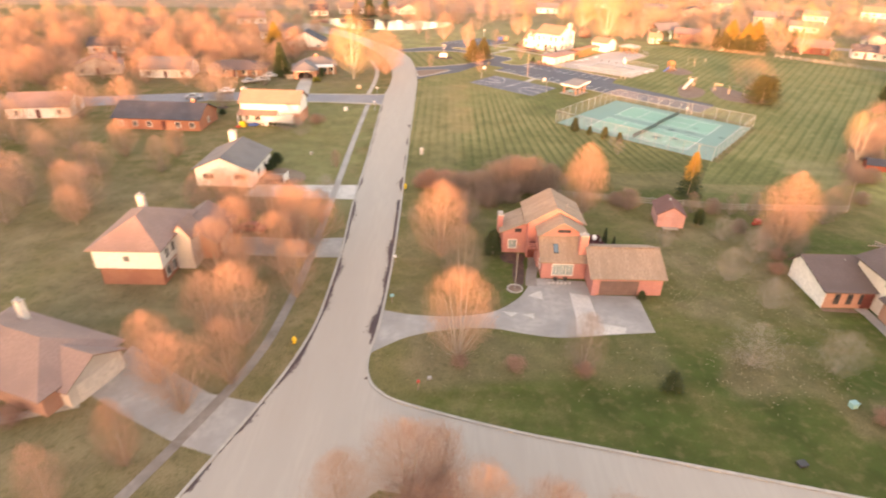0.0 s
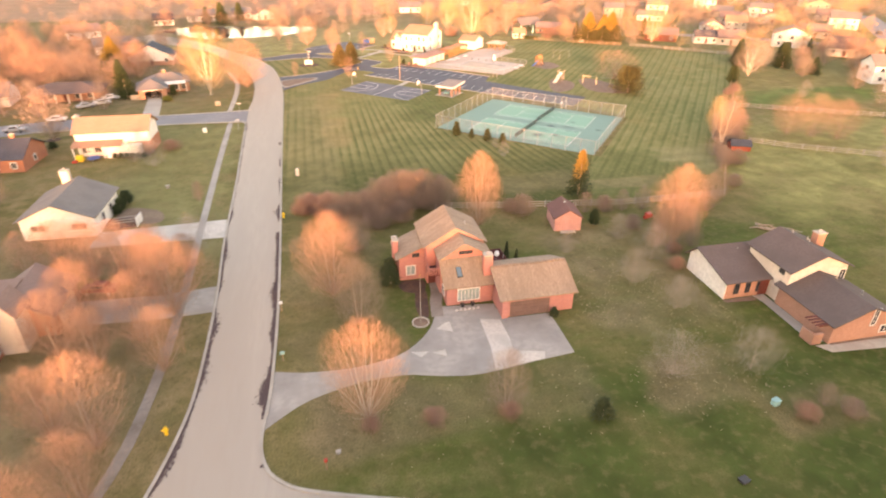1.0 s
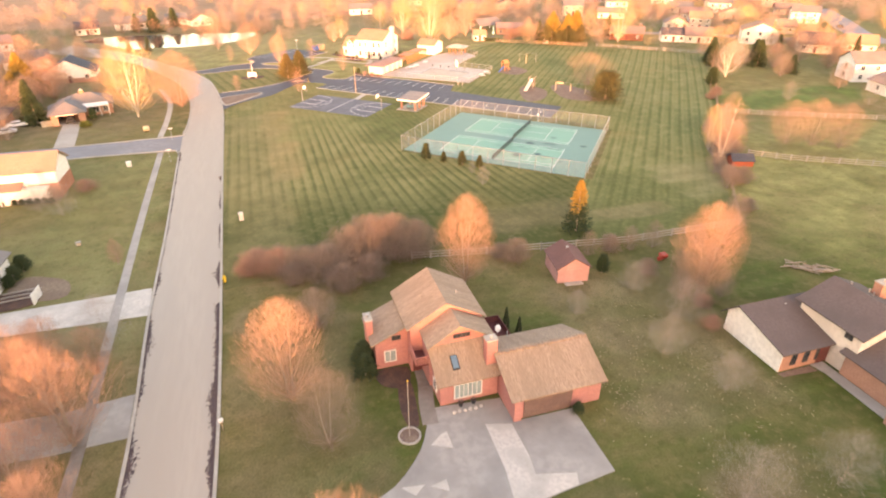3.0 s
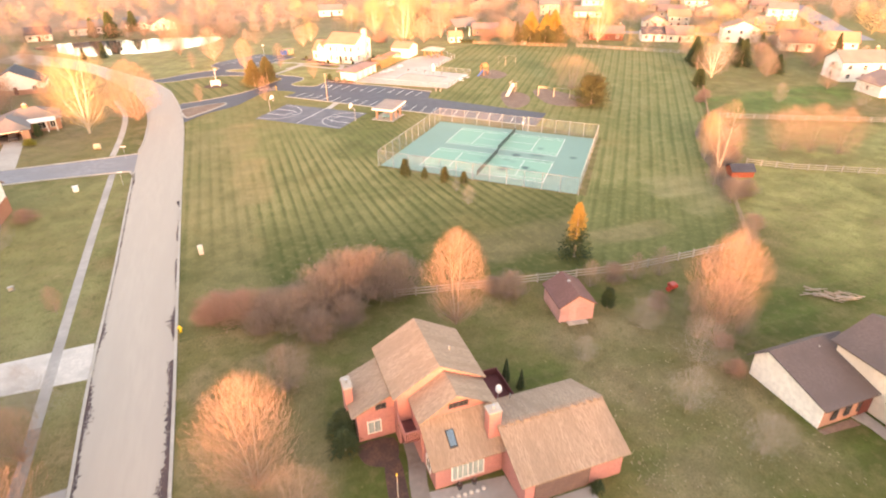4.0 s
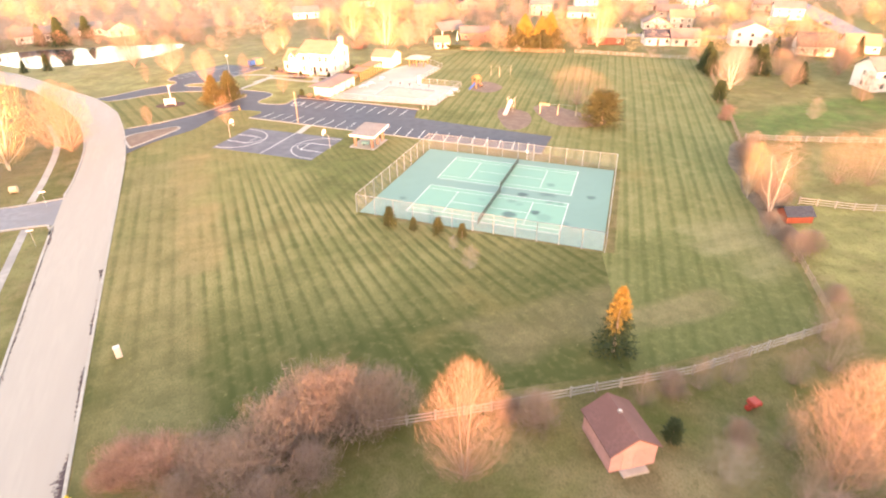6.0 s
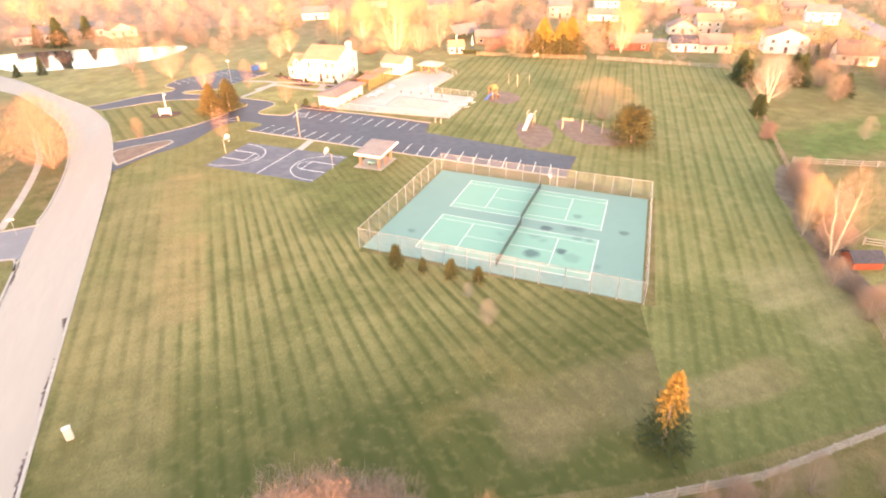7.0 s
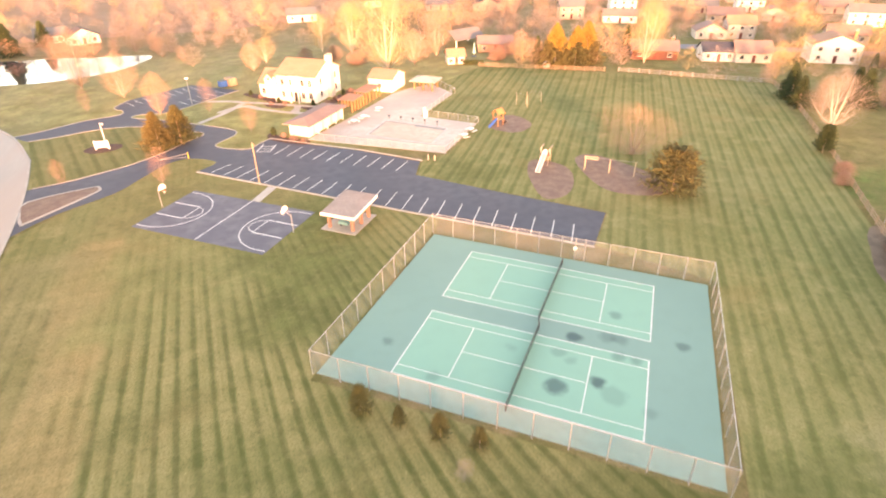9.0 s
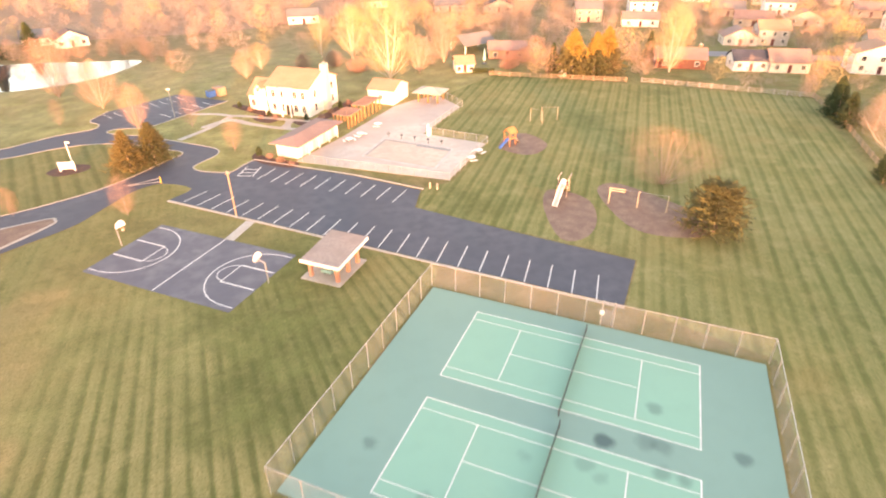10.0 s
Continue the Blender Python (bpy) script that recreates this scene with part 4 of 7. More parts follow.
# low wing on the west
part("wall", hull([[(10.7, 78, -.1), (14.1, 78, -.1), (14.1, 78, 4.9), (10.7, 78, 3.4)], [(10.7, 82.6, -.1), (14.1, 82.6, -.1), (14.1, 82.6, 4.9), (10.7, 82.6, 3.4)], [(10.7, 78, -.1), (10.7, 82.6, -.1), (10.7, 82.6, 3.4), (10.7, 78, 3.4)], [(10.7, 78, 3.4), (14.1, 78, 4.9), (14.1, 82.6, 4.9), (10.7, 82.6, 3.4)]]), CORAL, h)


def lean(x0, x1, y0, y1, za, zb, axis, thick=0.14):
    """A single slope with thickness, from height za to zb along x or y."""
    bm = box(x0, x1, y0, y1, 0, thick)
    for v in bm.verts:
        s = (v.co.x - x0) / (x1 - x0) if axis == "x" else (v.co.y - y0) / (y1 - y0)
        v.co.z += za + (zb - za) * s
    return bm


part("roof", lean(10.2, 14.1, 77.6, 83.0, 3.25, 5.0, "x"), SHAKE_X, h, "tan cedar shake roof")
# the front room with its long slope
part("wall", body(15.5, 21.4, 70.9, 74.0, 2.8), CORAL, h)
part("roof", lean(15.1, 21.5, 70.4, 73.9, 2.65, 4.9, "y"), SHAKE, h, "tan cedar shake roof")
sk = part("skylight", lean(17.0, 17.7, 71.5, 72.7, 3.58, 4.35, "y", 0.08), DARK, h, "blue glazed skylight")
part("pane", lean(17.08, 17.62, 71.58, 72.62, 3.70, 4.38, "y", 0.05), SKYPANE, sk)
# garage and link
part("wall", body(21.5, 30.6, 67.1, 75.8, 2.7, 4.6, "x", 71.5), CORAL, h)
part("roof", gable(21.5, 30.6, 67.1, 75.8, 2.7, 4.65, "x", 0.42, 0.14, 71.5), SHAKE, h, "tan cedar shake roof")
for k in range(40):
    part("ridge_shake", box(21.15 + k * 0.247, 21.36 + k * 0.247, 71.3 - 0.1 * (k * 7 % 3), 71.62, 4.68 - 0.04 * (k * 7 % 3), 4.82), SHAKE, h)
gd = garage_door(h, 25.0, 67.05, 0, 5.0, 2.15, 0, GARAGE)
part("wall", box(21.45, 22.2, 66.8, 67.15, -0.1, 2.65), CORAL, h)
bay = window(h, 18.3, 70.84, 1.45, 2.7, 1.6, 0, WHITE, CURTAIN)
for k in (-0.9, -0.45, 0.45, 0.9):
    part("mullion", box(k - 0.025, k + 0.025, -0.055, -0.01, -0.8, 0.8), WHITE, bay)
for y0, y1, z0, z1, x0, x1 in ((70.86, 70.9, 0, 2.6, 15.5, 21.4), (67.06, 67.1, 0, 2.6, 27.7, 30.6), (77.96, 78.0, 0, 3.3, 10.7, 14.1)):
    for k in range(1, int((z1 - z0) / 0.2)):
        for xa, xb in (((x0, 16.8), (19.8, x1)) if x0 == 15.5 and 0.55 < k * 0.2 < 2.35 else ((x0, 11.5), (12.9, x1)) if x0 == 10.7 and 0.75 < k * 0.2 < 2.25 else ((x0, x1),)):
            part("siding_board", box(xa, xb, y0 - 0.012, y1, k * 0.2 + 0.012, k * 0.2 + 0.19), CORAL, h)
window(h, 12.2, 77.94, 1.5, 1.1, 1.3, 0, WHITE, CURTAIN)
window(h, 12.9, 77.94, 3.7, 0.8, 0.4, 0, DARK)
for k in (-0.45, 0.45):
    window(h, 18.6 + k, 73.84, 5.75, 0.7, 0.28, 0, DARK)
window(h, 15.44, 72.4, 1.5, 0.9, 1.1, -90)
door(h, 14.75, 76.52, 0.1, 0.95, 2.05, 0)
chimney(h, 20.9, 71.9, 0, 6.2, CORAL, 1.1, 0.9)
chimney(h, 10.45, 80.2, 0, 5.2, CORAL, 0.7, 1.5)
bl = part("balcony", box(14.0, 15.3, 74.2, 76.6, 2.5, 2.65), DARKWOOD, h, "small timber balcony")
for k in range(8):
    part("baluster", box(14.02 + k * 0.18, 14.10 + k * 0.18, 74.2, 74.28, 2.65, 3.55), CORAL, bl)
for k in range(12):
    part("baluster", box(14.0, 14.08, 74.4 + k * 0.18, 74.48 + k * 0.18, 2.65, 3.55), CORAL, bl)
part("handrail", box(13.98, 15.32, 74.18, 74.3, 3.55, 3.63), CORAL, bl)
part("handrail", box(13.98, 14.1, 74.2, 76.6, 3.55, 3.63), CORAL, bl)
for x, y, z in ((19.9, 79.5, 6.75), (24.0, 75.0, 3.6)):
    part("roof_vent", tube((x, y, z), (x, y, z + 0.5), 0.07, 0.07, 6), STEEL, h, "white roof vent pipe")
deck = thing("patio_deck", "dark red timber deck with bench and rail behind the house", "deck", 22.0, 77.0)
for k in range(19):
    part("floor_board", box(k * 0.2, k * 0.2 + 0.185, 0, 4.5, 0.42, 0.5), DARKWOOD, deck)
for y in (0.3, 2.2, 4.1):
    part("joist", box(0.05, 3.65, y, y + 0.1, 0.0, 0.42), DARKWOOD, deck)
for a in ((0, 3.8, 4.5, 4.6, 0.5, 1.3), (3.7, 3.8, 0, 4.5, 0.5, 1.3)):
    part("railing", box(*a), DARKWOOD, deck)
part("bench", box(0.6, 1.8, 2.0, 3.4, 0.5, 1.0), PINKWOOD, deck)
for k in range(2):
    dish = thing("satellite_dish", "white satellite dish on a short mast", "dish", 23.6 + k * 0.9, 76.6 + k * 1.2, 2.7 + 0.0 * k) if k == 0 else None
    if dish:
        part("mast", tube((0, 0, -0.4), (0, 0, 0.6), 0.03), STEEL, dish)
        bm = bmesh.new()
        bmesh.ops.create_uvsphere(bm, u_segments=12, v_segments=6, radius=0.4, matrix=pose(0, -0.1, 0.8, 60, 0, 20) @ Matrix.Diagonal((1, 1, 0.3, 1)))
        part("reflector", bm, WHITE, dish)

fl = thing("flagpole", "slim white flagpole in a round brick-edged bed", "flagpole", 11.7, 68.1)
part("pole", tube((0, 0, 0), (0, 0, 6.6), 0.05, 0.03, 8), GREYWOOD, fl)
part("finial", tube((0, 0, 6.6), (0, 0, 6.75), 0.07, 0.02, 8), YELLOW, fl)
bed = part("bed", tube((0, 0, -0.05), (0, 0, 0.06), 0.9, 0.9, 20), MULCH, fl)
brk = mesh_of("brick", box(-0.14, 0.14, -0.08, 0.08, 0, 0.14), CONCRETE)
for k in range(22):
    ob = part("brick", brk, None, fl)
    ob.matrix_basis = pose(0.98 * math.cos(k * 0.2856), 0.98 * math.sin(k * 0.2856), 0, 0, 0, math.degrees(k * 0.2856) + 90)

sh = thing("garden_shed", "pink timber garden shed with a dark red-brown roof", "shed", 38.9, 89.6, 0, -8)
part("wall", body(-2.1, 2.1, -2.5, 2.5, 2.2, 3.5, "y"), PINKWOOD, sh)
part("roof", gable(-2.1, 2.1, -2.5, 2.5, 2.2, 3.5, "y", 0.25), plain("plum_shingle", (0.17, 0.085, 0.075), 0.9), sh)
for k in (-0.55, 0.55):
    part("door", box(k - 0.52, k + 0.52, -2.58, -2.5, 0.05, 1.95), PINKWOOD, sh)
part("step", box(-1.2, 1.2, -3.3, -2.55, -0.05, 0.12), CONCRETE, sh)
part("roof_vent", box(-0.15, 0.15, 0.3, 0.6, 3.4, 3.75), STEEL, sh)

# ---- the brown-roofed neighbour ----
n = thing("house", "tan brick and white siding house with brown shingle roofs", "house")
part("wall", body(50.5, 58.6, 65.0, 73.0, 2.6, 4.05, "x", 71.4), TANBRICK, n)
part("gable_siding", box(50.4, 50.5, 65.0, 73.0, -0.1, 2.7), WHITE, n, "white board siding")
part("gable_siding", hull([[(50.38, 65, 2.6), (50.38, 73, 2.6), (50.38, 71.4, 4.05)], [(50.49, 65, 2.6), (50.49, 73, 2.6), (50.49, 71.4, 4.05)]]), WHITE, n, "white board siding")
part("roof", gable(50.4, 58.6, 65.0, 73.0, 2.6, 4.15, "x", 0.5, 0.14, 71.4), SHINGLE_B, n, "brown shingle roof")
part("wall", body(56.7, 64.9, 62.3, 69.6, 5.0, 6.65, "y"), CREAM, n, "cream board siding")
part("roof", gable(56.7, 64.9, 62.3, 69.6, 5.0, 6.75, "y", 0.5), SHINGLE_B, n, "brown shingle roof")
part("wall", body(56.4, 65.0, 54.4, 63.0, 2.7, 4.4, "y"), TANBRICK, n)
part("roof", gable(56.4, 65.0, 54.4, 63.0, 2.7, 4.5, "y", 0.5), SHINGLE_B, n, "brown shingle roof")
for k in range(3):
    window(n, 52.0 + k * 1.6, 64.94, 1.4, 0.5, 1.3, 0, DARK)
door(n, 55.9, 64.92, 0.1, 1.3, 2.1, 0)
window(n, 64.3, 62.24, 3.6, 0.8, 1.6, 0)
window(n, 56.64, 63.6, 4.3, 0.7, 0.6, -90, DARK)
window(n, 61.6, 54.34, 3.0, 0.55, 2.2, 0)
window(n, 63.6, 54.34, 1.2, 1.2, 0.9, 0)
chimney(n, 64.4, 67.2, 4.2, 7.0, TANBRICK, 1.3, 1.0)
pg = part("porch_pergola", box(55.0, 56.4, 54.9, 55.2, 2.2, 2.4), DARKWOOD, n, "dark timber porch slats")
for k in range(4):
    part("slat", box(54.4, 56.2, 54.9 + k * 0.5, 55.05 + k * 0.5, 2.45, 2.6), DARKWOOD, pg)
part("porch_wall", box(54.4, 55.6, 54.6, 54.9, -0.1, 1.4), TANBRICK, n)
part("porch_wall", box(54.3, 54.5, 54.6, 56.4, -0.1, 1.4), TANBRICK, n)
for x, y, z in ((53.2, 70.6, 3.75), (55.4, 70.4, 3.8), (61.6, 68.6, 6.6), (62.4, 66.5, 6.3), (63, 67.4, 6.1), (62.2, 61, 4.2), (62.6, 57.6, 4.1)):
    part("roof_vent", tube((x, y, z - 0.3), (x, y, z + 0.3), 0.09, 0.08, 8), STEEL, n, "pale roof vent pipe")
structure("garden_path", slab([(54.8, 55.0), (56.3, 54.9), (56.3, 64.9), (54.6, 64.9), (55.0, 63.4)], 0.04), OLD_CONCRETE, "grey concrete path by the house")
structure("garden_path", slab([(54.8, 54.4), (66, 53.8), (66, 52.2), (55.8, 53.0)], 0.045), CONCRETE, "concrete path along the house")
structure("garden_bed", slab([(50.2, 64.8), (54.4, 64.8), (54.6, 63.9), (50.4, 64.2)], 0.03), MULCH, "mulch bed at the wall")
structure("garden_bed", slab([(56.6, 54.6), (65.6, 54.6), (65.6, 54.0), (56.6, 54.1)], 0.06), MULCH, "mulch bed at the wall")

# ---- houses west of the road ----
o = thing("house", "two-storey white house with brick ground floor and hipped rose roof", "house", -38.2, 73.2, 0, 0)
part("lower_wall", box(-4.0, 4.0, -5.7, 5.2, -0.1, 2.6), BRICK, o, "brick ground floor")
part("wall", box(-4.3, 4.3, -6.0, 5.5, 2.6, 5.4), WHITE, o, "white siding upper floor")
part("roof", hip(-4.3, 4.3, -6.0, 5.5, 5.45, 8.1), SHINGLE_P, o, "rose shingle roof")
part("wall", body(1.0, 8.5, 1.5, 9.5, 2.7, 5.0, "y"), BRICK, o)
part("roof", gable(1.0, 8.5, 1.5, 9.5, 2.7, 5.1, "y"), SHINGLE_P, o, "rose shingle roof")
part("wall", body(4.0, 6.4, -1.4, 2.0, 5.0, 6.6, "y"), CREAM, o)
part("roof", gable(4.0, 6.4, -1.4, 2.0, 5.0, 6.7, "y", 0.3), SHINGLE_P, o, "rose shingle roof")
garage_door(o, 8.56, 5.4, 0, 4.8, 2.1, 90, CREAM)
window(o, 0, -6.05, 4.1, 0.7, 0.8, 0)
for y in (-4.2, -2.4):
    window(o, 4.36, y, 4.1, 1.0, 1.3, 90)
    window(o, 4.06, y, 1.4, 1.0, 1.3, 90)
chimney(o, -3.0, 5.9, 0, 7.6, CREAM, 1.0, 0.7)
o = thing("house", "white split-level house with grey gable roof", "house", -37.0, 106.0, 0, -2)
part("wall", body(-5.4, 4.8, -5.5, 5.5, 3.3, 5.4, "y"), WHITE, o)
part("roof", gable(-5.4, 4.8, -5.5, 5.5, 3.3, 5.5, "y", 0.5), SHINGLE_G, o, "grey shingle roof")
for x in (-3.0, 2.6):
    window(o, x, -5.56, 1.9, 2.0, 0.9, 0)
for y in (-2, 1.6):
    window(o, 4.86, y, 1.7, 1.1, 1.2, 90)
garage_door(o, 4.86, 3.8, 0, 2.6, 2.1, 90)
chimney(o, -2.2, 5.9, 0, 6.7, CREAM, 1.3, 0.9)
o = thing("fence_panel", "white lattice fence panel at the driveway corner", "fence", -27.2, 103.6, 0, 84)
for k in range(8):
    part("board", box(-1.1 + k * 0.28, -0.87 + k * 0.28, -0.04, 0.04, 0, 1.5), WHITE, o)
part("rail", box(-1.1, 1.1, 0.04, 0.1, 1.2, 1.3), WHITE, o)
for x in (-1.1, 1.1):
    part("post", box(x - 0.07, x + 0.07, -0.07, 0.07, 0, 1.5), WHITE, o)
o = thing("house", "white two-storey house with salmon roof and a front porch", "house", -39.2, 142.4, 0, -2)
part("wall", body(-7.0, 7.0, -3.6, 3.6, 5.0, 7.0, "x"), WHITE, o)
part("roof", gable(-7.0, 7.0, -3.6, 3.6, 5.0, 7.1, "x"), SHINGLE_S, o, "salmon shingle roof")
part("lower_wall", box(2.5, 7.08, -3.7, 3.7, -0.1, 2.6), BRICK, o)
part("wall", body(-1.2, 5.6, -5.4, -3.6, 2.4), WHITE, o)
part("porch_roof", lean(-7.4, 2.0, -5.8, -3.5, 2.45, 3.2, "y"), SHINGLE_S, o)
for x in (-7.2, -4.4, -1.6):
    part("porch_post", box(x - 0.1, x + 0.1, -5.6, -5.4, 0, 2.5), WHITE, o)
for x in (-5.5, -3.2):
    window(o, x, -3.66, 1.4, 1.3, 1.2, 0)
chimney(o, -7.4, 1.0, 0, 7.2, WHITE, 0.8, 1.4)
structure("garden_bed", slab(smooth_line([(-32.6, 103.6), (-31.9, 106.2), (-27.9, 105.6), (-27.3, 102.8), (-30.6, 101.9)], 3, True), 0.12), BED, "raised dark mulch bed beside the driveway")
structure("garden_bed", slab(smooth_line([(-31.6, 106.8), (-30.4, 110.0), (-27.4, 109.2), (-24.6, 107.2), (-24.0, 103.6), (-27.0, 103.2), (-29.0, 105.8)], 3, True), 0.035), DIRT, "bare brown planting bed on the lawn")
o = thing("timber_edging", "low grey timber edging round a dark planting bed", "edging", -31.5, 103.8, 0, 7)
for k in range(3):
    part("sleeper", box(0.0, 4.0, k * 1.0, k * 1.0 + 0.16, 0, 0.3), GREYWOOD, o)
o = thing("play_set", "orange and yellow plastic garden play set", "toy", -45.2, 136.0)
part("panel", box(-0.8, 0.6, -0.5, 0.5, 0, 1.3, None, 0.1), YELLOW, o)
part("seat", box(-1.4, -0.4, -1.2, -0.4, 0, 0.5, None, 0.1), REDP, o)
o = thing("trampoline", "blue-edged garden toy on the lawn", "toy", -42.8, 136.2)
part("pad", tube((0, 0, 0.5), (0, 0, 0.62), 1.2, 1.2, 14), BLUE, o)
for k in range(4):
    part("leg", tube((math.cos(k * 1.57), math.sin(k * 1.57), 0), (math.cos(k * 1.57), math.sin(k * 1.57), 0.5), 0.04), STEEL, o)
simple_house("low red brick ranch with dark slate roof", -63.5, 137.5, -3, 20, 10, 2.7, 2.4, BRICK, SHINGLE_D, wins=6, stack=7)
o = thing("house", "tan brick ranch with grey hipped roof and open garage", "house", -44.6, 184.8, 0, 13)
part("wall", body(2.0, 13.2, 6.0, 14.0, 2.6), TANBRICK, o)
part("roof", hip(2.0, 13.2, 6.0, 14.0, 2.65, 4.9, 0.6), SHINGLE_G, o, "grey shingle roof")
part("wall", box(0, 0.35, 0, 9.0, -0.1, 2.5), TANBRICK, o)
part("wall", box(6.6, 6.95, 0, 6.0, -0.1, 2.5), TANBRICK, o)
# Near-black back wall: the shade inside the garage is put into its colour.
part("wall", box(0.35, 6.6, 6.2, 6.5, -0.1, 2.5), DARK, o, "garage back wall, near-black to paint in the shaded inside")
part("pier", box(-0.03, 1.3, -0.05, 0.3, -0.1, 2.5), TANBRICK, o)
part("pier", box(5.5, 6.98, -0.05, 0.3, -0.1, 2.5), TANBRICK, o)
part("header", box(0.9, 5.9, -0.08, 0.25, 2.15, 2.55), WHITE, o, "white garage door header")
part("garage_floor", box(0.35, 6.6, 0.3, 6.2, -0.05, 0.04), CONCRETE, o)
part("roof", hip(0, 6.95, 0, 9.5, 2.6, 4.6, 0.6), SHINGLE_G, o, "grey shingle roof")
part("porch_roof", lean(6.9, 12.4, 4.2, 6.9, 2.45, 3.1, "y", 0.1), LINE, o, "white metal porch roof")
for x in (8.6, 10.4, 12.2):
    part("porch_post", box(x - 0.1, x + 0.1, 4.4, 4.6, 0, 2.5), WHITE, o)
window(o, 9.4, 5.94, 1.4, 1.4, 1.4, 0)
window(o, 11.6, 5.94, 1.4, 1.0, 1.4, 0)
window(o, 13.26, 9.5, 1.4, 1.2, 1.2, 90)
chimney(o, 7.2, 10.0, 2.6, 5.5, BRICK, 1.0, 0.7)
o = thing("fence_panel", "tan board fence beside the garage", "fence", -47.0, 184.8, 0, 8)
for k in range(8):
    part("board", box(k * 0.28, k * 0.28 + 0.24, -0.03, 0.03, 0, 1.4), PALEWOOD, o)
part("rail", box(0, 2.2, 0.03, 0.09, 0.9, 1.0), PALEWOOD, o)
o = thing("house", "low brown ranch with posts along a deep porch", "house", -62.6, 188.4, 0, 4)
part("wall", body(-9, 7.5, -1.5, 6, 2.6), TANBRICK, o)
part("roof", hip(-9.5, 8, -3.6, 6.4, 2.6, 4.6, 0.5), SHINGLE_B, o, "brown shingle roof")
for x in (-6, -3, 0, 3, 6):
    part("porch_post", box(x - 0.12, x + 0.12, -3.3, -3.06, 0, 2.6), WHITE, o)
for x in (-4.5, 2.0, 5.0):
    window(o, x, -1.56, 1.4, 1.3, 1.2, 0)
door(o, -1.2, -1.56, 0.1, 0.95, 2.05, 0)
o = thing("domed_cover", "pale domed cover beside the field fence", "cover", 114.0, 249.4)
part("shell", tube((0, 0, 0), (0, 0, 1.1), 1.2, 1.0, 14), CREAM, o)
part("cap", tube((0, 0, 1.1), (0, 0, 1.6), 1.0, 0.35, 14), CREAM, o)
o = thing("straw_bale", "round straw bale on the lawn", "bale", -23.2, 174.3)
part("roll", tube((-0.6, 0, 0.6), (0.6, 0, 0.6), 0.62, 0.62, 14), STRAWWOOD, o)
o = simple_house("gabled house with white upper wall and slate roof", -51.4, 237, 4, 14, 9, 3.0, 3.6, WHITE, SHINGLE_D, "y", wins=3, base=TANBRICK)
o = thing("house", "low house with wide rose-tan hipped roof and brick walls", "house", -40.5, 50.5, 0, -20)
part("wall", body(-8.5, 7.0, -4.4, 4.4, 2.6), TANBRICK, o)
part("roof", hip(-8.5, 7.0, -4.4, 4.4, 2.7, 5.2, 0.7), SHINGLE_P, o, "rose-tan shingle roof")
part("wall", body(3.2, 8.2, -2.6, 3.8, 2.5, 4.0, "x"), CREAM, o)
part("roof", gable(3.2, 8.2, -2.6, 3.8, 2.5, 4.2, "x", 0.5), SHINGLE_P, o, "rose-tan shingle roof")
garage_door(o, 8.26, 0.6, 0, 4.6, 2.1, 90, CREAM)
for x in (-6.5, -3.5, -0.5):
    window(o, x, -4.46, 1.4, 1.4, 1.2, 0)
chimney(o, -4.0, 3.0, 3, 6.0, CREAM, 0.9, 0.6)

# ---- clubhouse, pool and sheds ----
ROT = -38.0
c = thing("clubhouse", "large white two-storey clubhouse with yellow-lit tan roof and portico", "building", 45.6, 237.8, 0, ROT)
part("wall", body(-10.4, 0, 0, 12.6, 6.2, 8.6, "x"), WHITE, c)
part("roof", gable(-10.4, 0, 0, 12.6, 6.2, 8.8, "x", 0.4), SHINGLE_O, c, "tan shingle roof")
part("wall", body(-16.6, -10.4, 1.6, 10, 3.4, 6.0, "x"), WHITE, c)
part("roof", gable(-16.6, -10.4, 1.6, 10, 3.4, 6.1, "x", 0.3), SHINGLE_O, c, "tan shingle roof")
part("dormer", body(-14.6, -12.4, 1.2, 4.5, 4.6, 5.8, "y"), WHITE, c)
part("dormer_roof", gable(-14.6, -12.4, 1.2, 4.5, 4.6, 5.9, "y", 0.2), SHINGLE_O, c)
chimney(c, 0.45, 6.9, 0, 10.0, CREAM, 1.0, 2.0)
for x in (-8.8, -6.8, -3.4, -1.4):
    for z in (1.7, 4.6):
        window(c, x, -0.06, z, 0.9, 1.5, 0)
door(c, -5.1, -0.06, 0.1, 1.6, 2.3, 0, DARK)
for x in (-15.4, -13.5, -11.6):
    window(c, x, 1.54, 1.6, 0.9, 1.4, 0)
window(c, -13.5, 1.14, 4.7, 0.8, 0.9, 0)
for y in (2.5, 10):
    for z in (1.7, 4.6):
        window(c, 0.06, y, z, 0.9, 1.5, 90)
for x in (-9.9, -10.3, -6.2, -4.0):
    part("column", tube((x, -1.4, 0), (x, -1.4, 5.9), 0.16, 0.14, 8), WHITE, c)
part("portico_roof", box(-6.8, -3.4, -1.7, 0, 5.9, 6.2), WHITE, c)
o = thing("outbuilding", "small white outbuilding with tan gable roof", "shed", 64.9, 240.0, 0, -40)
part("wall", body(-6.6, 0, 0, 8.0, 3.2, 4.6, "x"), WHITE, o)
part("roof", gable(-6.6, 0, 0, 8.0, 3.2, 4.7, "x", 0.3), SHINGLE_O, o)
window(o, -3.3, -0.06, 1.6, 0.9, 1.0, 0)
o = thing("pool_house", "long low white pool house with rose hipped roof", "building", 39.9, 214.3, 0, -41)
part("wall", body(-4.4, 0.2, 0, 14.0, 2.5), WHITE, o)
